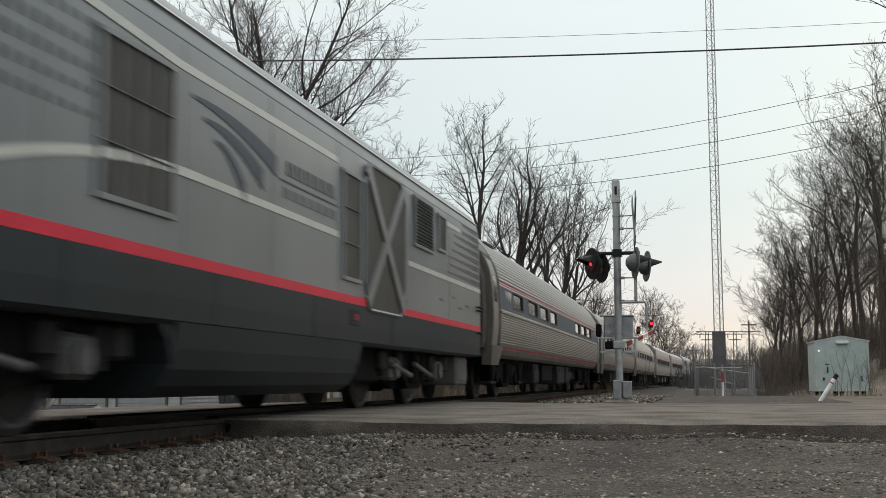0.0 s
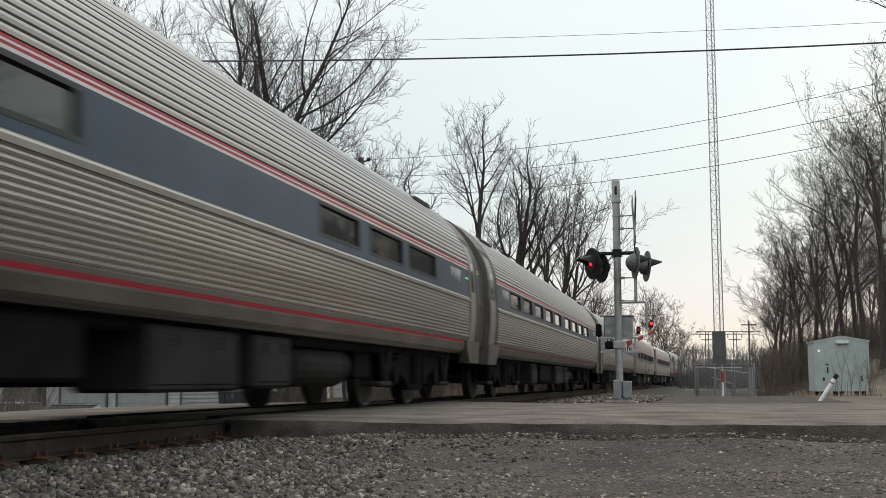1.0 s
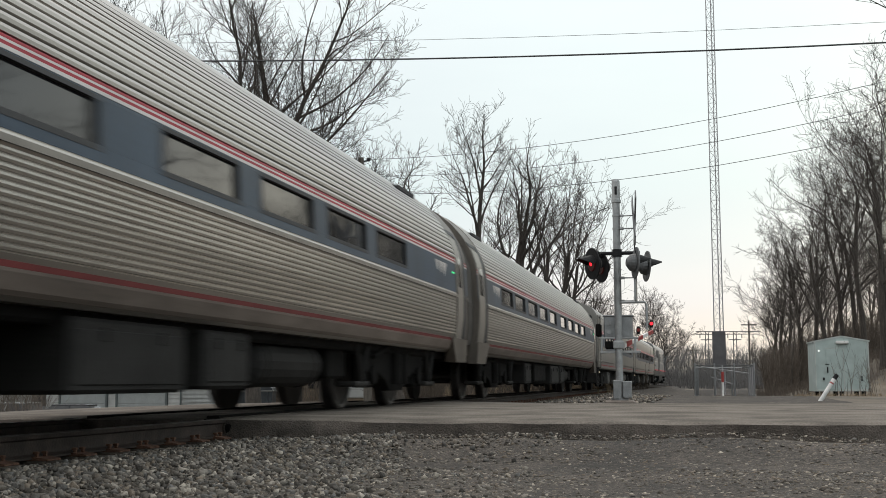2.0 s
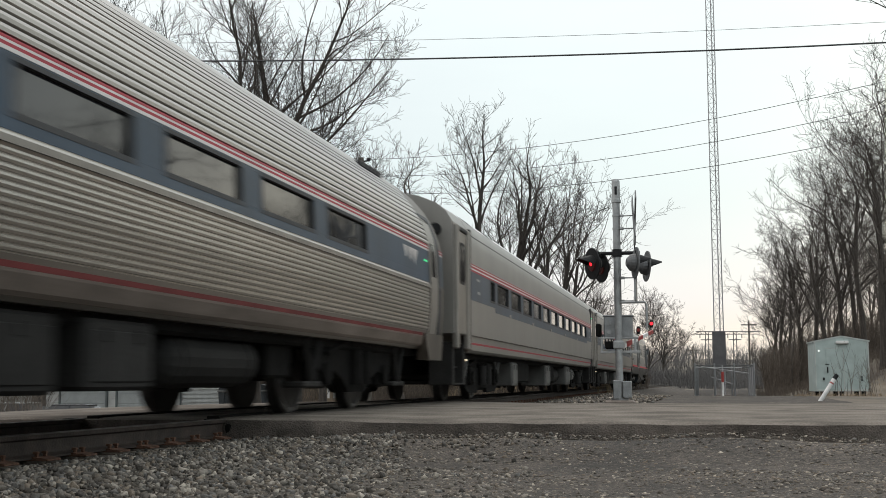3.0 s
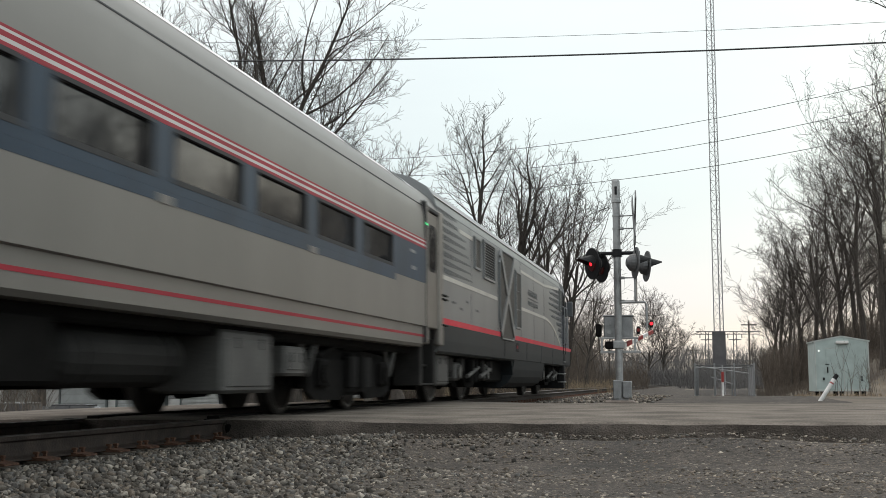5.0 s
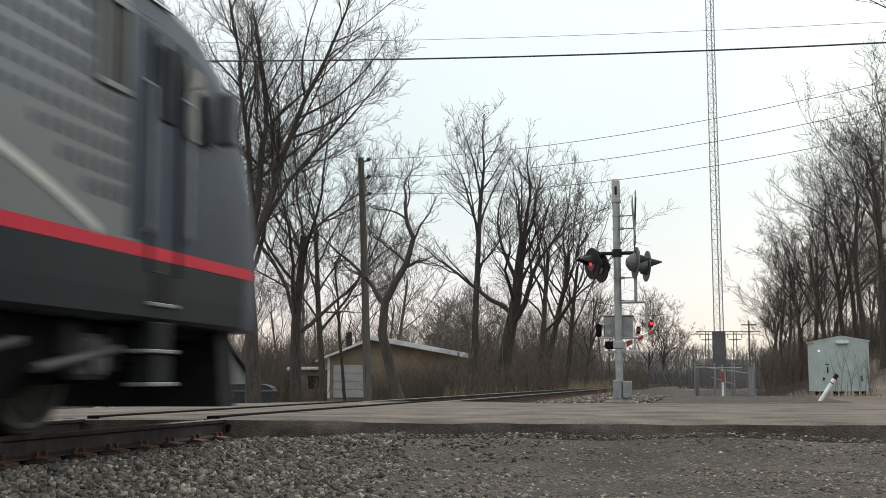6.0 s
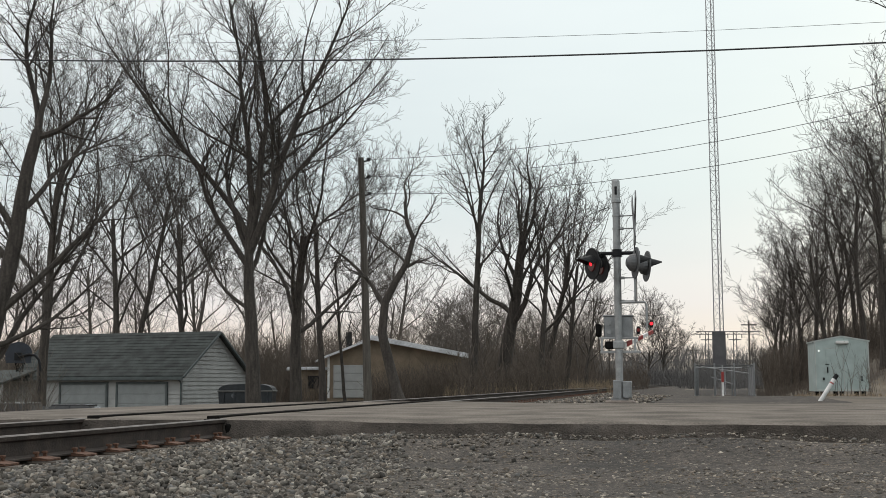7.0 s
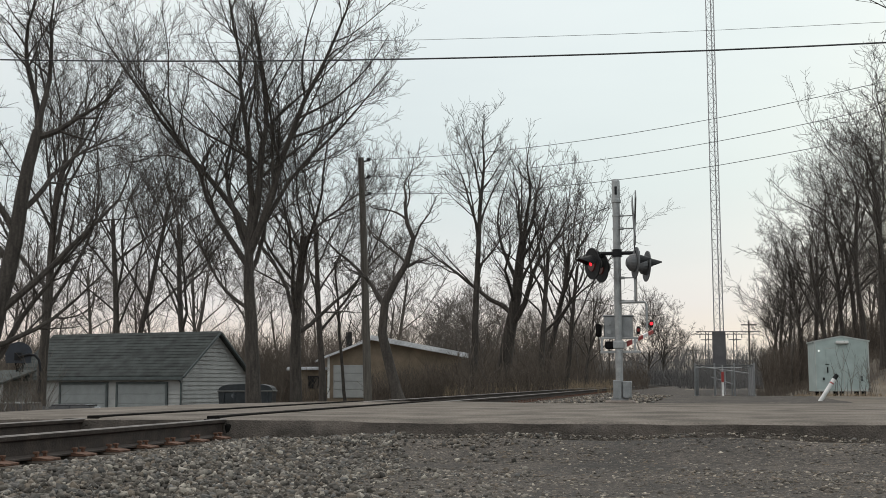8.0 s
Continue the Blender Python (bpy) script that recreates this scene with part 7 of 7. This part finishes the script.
# ---------------------------------------------------------------- houses
def build_garage():
    x, y = spot(-0.2163, 62)
    zb = -1.75
    g = thing("garage", "white-sided garage with a dark shingled gable roof", "garage")
    g.matrix_basis = Matrix.Translation((x, y, zb)) @ Matrix.Rotation(radians(12), 4, "Z") @ Matrix.Rotation(radians(-22), 4, "Z")
    # origin: the front corner nearest the track; the long front runs to -x, the gable to +y
    L, D, H, R = 10.6, 6.2, 2.62, 2.16
    part("wall_core", Heap().box(-L, -0.05, 0.05, D - 0.05, -0.3, H, 0).extrude([(0.05, H), (D - 0.05, H), (D / 2, H + R - 0.06)], "x", -L, -0.05), M["siding"], g)
    board = 0.22
    doors = ((-4.0, -1.0), (-7.7, -4.75))
    n = int(H / board)
    for i in range(n):
        z0 = i * board
        segs = [(-L, 0.0)]
        if z0 < 2.15:
            segs = [(-L, doors[1][0] - 0.1), (doors[1][1] + 0.1, doors[0][0] - 0.1), (doors[0][1] + 0.1, 0.0)]
        for a, b in segs:
            part("siding_board", Heap().add([(a, 0.0, z0), (b, 0.0, z0), (b, 0.045, z0 + board), (a, 0.045, z0 + board), (a, 0.05, z0), (b, 0.05, z0)], [(0, 1, 2, 3), (0, 4, 5, 1)]), M["siding"], g)
    for i in range(int((H + R) / board)):
        z0 = i * board
        if z0 < H:
            a, b = 0.0, D
        else:
            k = (z0 - H) / R * D / 2
            a, b = k, D - k
        k1 = max(0.0, (z0 + board - H) / R * D / 2)
        if a >= b - 0.1:
            continue
        part("siding_board", Heap().add([(0.0, a, z0), (0.0, b, z0), (-0.045, min(D, D - k1), z0 + board), (-0.045, max(0, k1), z0 + board), (-0.05, a, z0), (-0.05, b, z0)], [(0, 1, 2, 3), (0, 4, 5, 1)]), M["siding"], g)
    roof = None
    ov = 0.35
    for s in (0, 1):
        y0 = -ov if s == 0 else D + ov
        z0 = H - ov * R / (D / 2)
        vs = [(-L - 0.3, y0, z0), (0.25, y0, z0), (0.25, D / 2, H + R), (-L - 0.3, D / 2, H + R)]
        vs += [(a, b, c + 0.10) for a, b, c in vs]
        roof = part("roof_slope", Heap().add(vs, [(3, 2, 1, 0), (4, 5, 6, 7), (0, 1, 5, 4), (1, 2, 6, 5), (2, 3, 7, 6), (3, 0, 4, 7)]), M["shingle"], g, "dark green-grey shingles")
        if s == 0:
            rows = 15
            for i in range(rows):
                t0, t1 = i / rows, (i + 1) / rows
                ya, yb = y0 + (D / 2 - y0) * t0, y0 + (D / 2 - y0) * t1
                za, zc = z0 + (H + R - z0) * t0 + 0.10, z0 + (H + R - z0) * t1 + 0.10
                rngs = random.Random(i)
                xx = -L - 0.3
                strip = Heap()
                while xx < 0.25:
                    wd = min(rngs.uniform(0.5, 1.0), 0.25 - xx)
                    e = rngs.uniform(0.014, 0.03)
                    strip.add([(xx, ya, za + e), (xx + wd - 0.01, ya, za + e), (xx + wd - 0.01, yb, zc + 0.004), (xx, yb, zc + 0.004), (xx, ya, za), (xx + wd - 0.01, ya, za)], [(0, 1, 2, 3), (0, 4, 5, 1)])
                    xx += wd
                part("shingle_course", strip, M["shingle"], roof)
    tr = Heap()
    for s in (0, 1):
        y0 = -ov if s == 0 else D + ov
        z0 = H - ov * R / (D / 2)
        tr.tube([(0.27, y0, z0 + 0.03), (0.27, D / 2, H + R + 0.03)], 0.075, 4)
    tr.box(-L - 0.3, 0.25, -ov - 0.08, -ov + 0.02, H - 0.36, H - 0.20, 0.01)
    part("roof_trim", tr, M["trim"], g, "dark painted gutter and gable trim")
    part("downpipe", Heap().tube([(-0.06, -0.3, H - 0.3), (-0.06, -0.06, H - 0.5), (-0.06, -0.06, 0.1)], 0.045, 8), M["trim"], g)
    for a, b in doors:
        d = part("garage_door", Heap().box(a, b, -0.02, 0.02, 0.0, 2.05, 0), M["garage_door"], g, "pale panelled overhead door")
        for i in range(4):
            part("door_panel", Heap().box(a + 0.04, b - 0.04, -0.045, -0.02, 0.03 + i * 0.505, 0.505 + i * 0.505, 0.012), M["garage_door"], d)
        part("door_frame", Heap().box(a - 0.12, a, -0.06, 0.02, 0, 2.05, 0.01).box(b, b + 0.12, -0.06, 0.02, 0, 2.05, 0.01).box(a - 0.12, b + 0.12, -0.06, 0.02, 2.05, 2.17, 0.01), M["trim"], d)
    # lower porch roof at the far side
    pr = Heap().extrude([(-2.6, 2.05), (0.1, 2.75), (0.1, 2.85), (-2.6, 2.15)], "x", -L - 4.5, -L + 1.1)
    part("porch_roof", pr, M["shingle"], g, "low shingled porch roof")
    pp = Heap()
    for xx in (-L - 4.3, -L - 1.8, -L + 0.9):
        pp.box(xx, xx + 0.12, -2.4, -2.28, -0.3, 2.12, 0.01)
    part("porch_post", pp, M["siding"], g)
    part("house_wing", Heap().box(-L - 5.0, -L - 0.01, 0.1, D - 0.2, -0.3, 2.72, 0), M["siding"], g)
    build_hoop()


def build_hoop():
    """A basketball hoop with a fan backboard, seen from behind."""
    x, y = spot(-0.353, 50)
    hp = thing("basketball_hoop", "dark fan-backboard basketball hoop on a curved black pole", "basketball hoop")
    gz = ground_z(x, y)
    hp.matrix_basis = Matrix.Translation((x, y, gz)) @ Matrix.Rotation(radians(20), 4, "Z")
    top = 1.62 - gz
    fan = [(-0.50, -0.42), (0.50, -0.42)] + [(0.54 * math.cos(a), 0.46 * math.sin(a)) for a in [math.pi * i / 12 - 0.12 + 0.02 * i for i in range(13)]]
    board = part("backboard", Heap().extrude([(px, top + pz) for px, pz in fan], "y", -0.02, 0.02), M["hoop"], hp, "dark fan-shaped backboard")
    part("mounting_plate", Heap().box(-0.16, 0.16, -0.07, -0.02, top - 0.30, top + 0.02, 0.01), M["black"], board)
    rim = [(0.23 * math.cos(a), 0.30 + 0.23 * math.sin(a), top - 0.33) for a in [2 * math.pi * i / 18 for i in range(19)]]
    part("rim", Heap().tube(rim, 0.012, 6), M["redp"], hp, "rusty red hoop rim")
    net = Heap()
    for i in range(14):
        a, b = 2 * math.pi * i / 14, 2 * math.pi * (i + 1) / 14
        for p, q in ((a, b), (b, a)):
            net.tube([(0.23 * math.cos(p), 0.30 + 0.23 * math.sin(p), top - 0.34), (0.15 * math.cos(q), 0.30 + 0.15 * math.sin(q), top - 0.58), (0.14 * math.cos(p), 0.30 + 0.14 * math.sin(p), top - 0.78)], 0.008, 3)
    part("net", net, M["under"], hp, "dark cord net")
    part("pole", Heap().tube([(0, -0.06, top - 0.15), (0.45, -0.08, top - 0.06), (0.68, -0.08, top - 0.10), (0.84, -0.08, top - 0.30), (0.90, -0.08, top - 0.62), (0.90, -0.08, -0.1)], 0.055, 10), M["black"], hp, "curved black steel pole", smooth=True)


def build_house():
    x, y = spot(-0.096, 75)
    g = thing("tan_house", "low tan house with a pale low-pitched roof", "house")
    zb = -0.62
    g.matrix_basis = Matrix.Translation((x, y, zb)) @ Matrix.Rotation(radians(12 + 8), 4, "Z")
    # origin: the front gable's near corner; gable runs to +x, depth to +y
    W, D, H, R = 8.4, 12.0, 2.55, 1.05
    part("wall", Heap().extrude([(0, -0.3), (W, -0.3), (W, H), (W * 0.32, H + R), (0, H)], "y", 0, D), M["tan"], g, "tan board siding")
    lines = Heap()
    for i in range(28):
        xx = 0.15 + i * 0.29
        lines.box(xx, xx + 0.035, -0.012, 0.0, 0, H, 0)
    part("batten", lines, M["tan"], g)
    for s in (0, 1):
        xe = -0.4 if s == 0 else W + 0.4
        ze = H - 0.4 * R / (W * (0.32 if s == 0 else 0.68))
        vs = [(xe, -0.5, ze), (W * 0.32, -0.5, H + R), (W * 0.32, D + 0.5, H + R), (xe, D + 0.5, ze)]
        vs += [(a, b, c + (0.14 if s == 0 else 0.30)) for a, b, c in vs]
        part("roof_slope", Heap().add(vs, [(3, 2, 1, 0), (4, 5, 6, 7), (0, 1, 5, 4), (1, 2, 6, 5), (2, 3, 7, 6), (3, 0, 4, 7)]), M["snowroof"], g, "pale weathered roof with dark streaks")
    dr = part("garage_door", Heap().box(0.35, 2.5, -0.05, 0.0, 0.0, 2.05, 0.01), M["siding"], g, "white overhead door")
    for i in range(4):
        part("door_panel", Heap().box(0.40, 2.45, -0.075, -0.05, 0.04 + i * 0.50, 0.50 + i * 0.50, 0.01), M["siding"], dr)
    part("side_wall_board", Heap().box(W - 0.14, W + 0.02, -0.03, 0.0, 0, H, 0.005), M["tan"], g)
    part("corner_board", Heap().box(-0.02, 0.12, -0.03, 0.0, 0, H, 0.005), M["white"], g)
    part("porch", Heap().box(-2.2, 0.0, 0.8, 4.0, -0.3, 1.75, 0), M["tan"], g)
    part("porch_roof", Heap().box(-2.5, 0.0, 0.5, 4.2, 1.75, 1.95, 0.03), M["snowroof"], g, "pale flat porch roof")
    part("window", Heap().box(-1.2, -0.4, 0.74, 0.8, 0.6, 1.4, 0.01), M["glass"], g)
    part("chimney", Heap().box(1.5, 1.9, 6, 6.5, H + 0.6, H + 1.8, 0.02), M["boxgrey"], g)
    # small pale building further along the line
    x, y = spot(0.0565, 100)
    o = thing("outbuilding", "small pale-roofed outbuilding among the trees", "shed")
    o.matrix_basis = Matrix.Translation((x, y, -0.9)) @ Matrix.Rotation(radians(15), 4, "Z")
    part("wall", Heap().extrude([(-2.2, -0.3), (2.2, -0.3), (2.2, 1.7), (0, 2.3), (-2.2, 1.7)], "y", 0, 4), M["tan"], o)
    for s in (1, -1):
        vs = [(0, -0.3, 2.34), (s * 2.6, -0.3, 1.6), (s * 2.6, 4.3, 1.6), (0, 4.3, 2.34)]
        vs += [(a, b, c + 0.12) for a, b, c in vs]
        part("roof_slope", Heap().add(vs, [(3, 2, 1, 0), (4, 5, 6, 7), (0, 1, 5, 4), (1, 2, 6, 5), (2, 3, 7, 6), (3, 0, 4, 7)]), M["snowroof"], o)
    part("door", Heap().box(0.9, 2.0, -0.06, 0.0, 0.2, 1.5, 0.01), M["white"], o, "white panel")


def parked_car(x, y, skin, turn, label):
    c = thing("parked_car", label, "car", "parked cars")
    c.matrix_basis = Matrix.Translation((x, y, ground_z(x, y))) @ Matrix.Rotation(radians(turn), 4, "Z")
    side = [(-2.2, 0.35), (2.2, 0.35), (2.24, 0.60), (2.15, 0.82), (1.15, 0.92), (-1.55, 0.94), (-2.15, 0.88), (-2.25, 0.6)]
    part("body", Heap().extrude(side, "y", -0.85, 0.85), M[skin], c)
    part("cabin", Heap().add([(sx, sy * wd, z) for sy in (-1, 1) for sx, wd, z in ((-1.6, 0.82, 0.93), (1.1, 0.82, 0.91), (0.35, 0.64, 1.38), (-1.0, 0.64, 1.38))],
                             [(0, 1, 2, 3), (7, 6, 5, 4), (1, 5, 6, 2), (0, 3, 7, 4), (3, 2, 6, 7)]), M["glass"], c, "dark car windows")
    part("roof", Heap().box(-1.02, 0.38, -0.65, 0.65, 1.37, 1.42, 0.02), M[skin], c)
    for sy in (-1, 1):
        for xx in (-1.35, 1.35):
            wh = part("wheel", Heap().disc((xx, sy * 0.78, 0.31), (0, 1, 0), 0.31, 0.2, 20), M["rubber"], c)
            part("rim", Heap().disc((xx, sy * 0.885, 0.31), (0, 1, 0), 0.19, 0.02, 16), M["galv"], wh)
        part("pillar", Heap().tube([(-0.3, sy * 0.825, 0.93), (-0.3, sy * 0.645, 1.39)], 0.035, 6), M[skin], c)


def build_yard():
    x, y = spot(-0.1621, 56)
    w = 1.24
    b = thing("dumpster", "black dumpster with a rounded lid behind the broad tree", "dumpster")
    b.matrix_basis = Matrix.Translation((x, y, -1.35)) @ Matrix.Rotation(radians(12), 4, "Z")
    part("tub", Heap().extrude([(-w * 0.93, 0), (w * 0.93, 0), (w, 1.28), (-w, 1.28)], "y", -0.7, 0.7), M["dumpster"], b)
    part("rim", Heap().box(-w - 0.04, w + 0.04, -0.75, 0.75, 1.28, 1.36, 0.02), M["boxlight"], b, "worn grey rim")
    dome = [(-w, 1.36), (w, 1.36), (w * 0.97, 1.46), (w * 0.86, 1.56), (w * 0.62, 1.63), (0, 1.66), (-w * 0.62, 1.63), (-w * 0.86, 1.56), (-w * 0.97, 1.46)]
    part("lid", Heap().extrude(dome, "y", -0.72, 0.72), M["dumpster"], b, "rounded black plastic lid")
    for i in range(5):
        xx = -w * 0.8 + i * w * 0.4
        part("side_rib", Heap().box(xx - 0.04, xx + 0.04, -0.76, -0.69, 0.1, 1.28, 0.01), M["dumpster"], b)
    part("badge", Heap().disc((-w * 0.44, -0.71, 1.12), (0, 1, 0), 0.10, 0.03, 16), M["loco_mid"], b, "round pale sticker")
    for k, ah, skin, turn, label in ((-0.2985, 47, "car_dark", 10, "dark saloon car parked below the garage"), (-0.348, 44, "car_pale", 5, "pale car parked beside the bushes")):
        parked_car(*spot(k, ah), skin, turn, label)
    for k, ah, h in ((0.2545, 168, 8.2), (0.2075, 190, 5.5)):
        x, y = spot(k, ah)
        p = thing("line_pole", "distant wooden power pole with crossarm", "utility pole", "distant poles")
        p.matrix_basis = Matrix.Translation((x, y, ground_z(x, y))) @ Matrix.Rotation(radians(12), 4, "Z")
        part("shaft", Heap().tube([(0, 0, -0.2), (0, 0, h + 0.6)], [0.16, 0.11], 8), M["wood_pole"], p)
        part("crossarm", Heap().box(-1.1, 1.1, -0.06, 0.06, h - 0.1, h + 0.06, 0.01), M["wood_pole"], p)
    # switchyard gantry far behind the tower
    x, y = spot(0.231, 172)
    g = thing("switchyard_gantry", "distant steel lattice gantry carrying power lines", "gantry")
    g.matrix_basis = Matrix.Translation((x, y, ground_z(x, y))) @ Matrix.Rotation(radians(12), 4, "Z")
    top = 7.4
    for px in (-2.0, 2.0):
        for dx in (-0.32, 0.32):
            part("leg", Heap().tube([(px + dx, 0, -0.2), (px + dx * 0.6, 0, top)], 0.06, 5), M["shield"], g)
        zig = Heap()
        for i in range(9):
            z0, z1 = i * top / 9, (i + 1) * top / 9
            sg = 1 if i % 2 else -1
            zig.tube([(px - sg * 0.30, 0, z0), (px + sg * 0.28, 0, z1)], 0.035, 4)
        part("bracing", zig, M["shield"], g)
        part("arm", Heap().box(px - 0.9, px + 0.9, -0.06, 0.06, top - 1.3, top - 1.18, 0.01), M["shield"], g)
    for z in (top - 0.05, top - 0.45):
        part("beam", Heap().tube([(-3.6, 0, z), (5.6, 0, z)], 0.055, 5), M["shield"], g)
    for i in range(12):
        xx = -3.4 + i * 0.75
        part("beam_strut", Heap().tube([(xx, 0, top - 0.45), (xx + 0.37, 0, top - 0.05), (xx + 0.75, 0, top - 0.45)], 0.03, 4), M["shield"], g)
    for xx in (-3.0, -1.0, 1.0, 3.0, 4.6):
        part("insulator", Heap().tube([(xx, 0, top - 0.45), (xx, 0, top - 1.0)], 0.06, 6), M["black"], g)


build_signal()
build_shed()
build_markers()
build_tower()
build_pole()
build_garage()
build_house()
build_yard()
build_trees()
build_brush()
build_stones()


# ---------------------------------------------------------------- motion
def motions():
    for car, start, turned in TRAIN:
        rows = []
        for t, gone in GONE:
            x, y, a = track(start - gone)
            rows.append((t, Matrix.Translation((x, y, 0)) @ Matrix.Rotation((math.pi if turned else 0.0) - a, 4, "Z")))
        walk(car, rows)


motions()
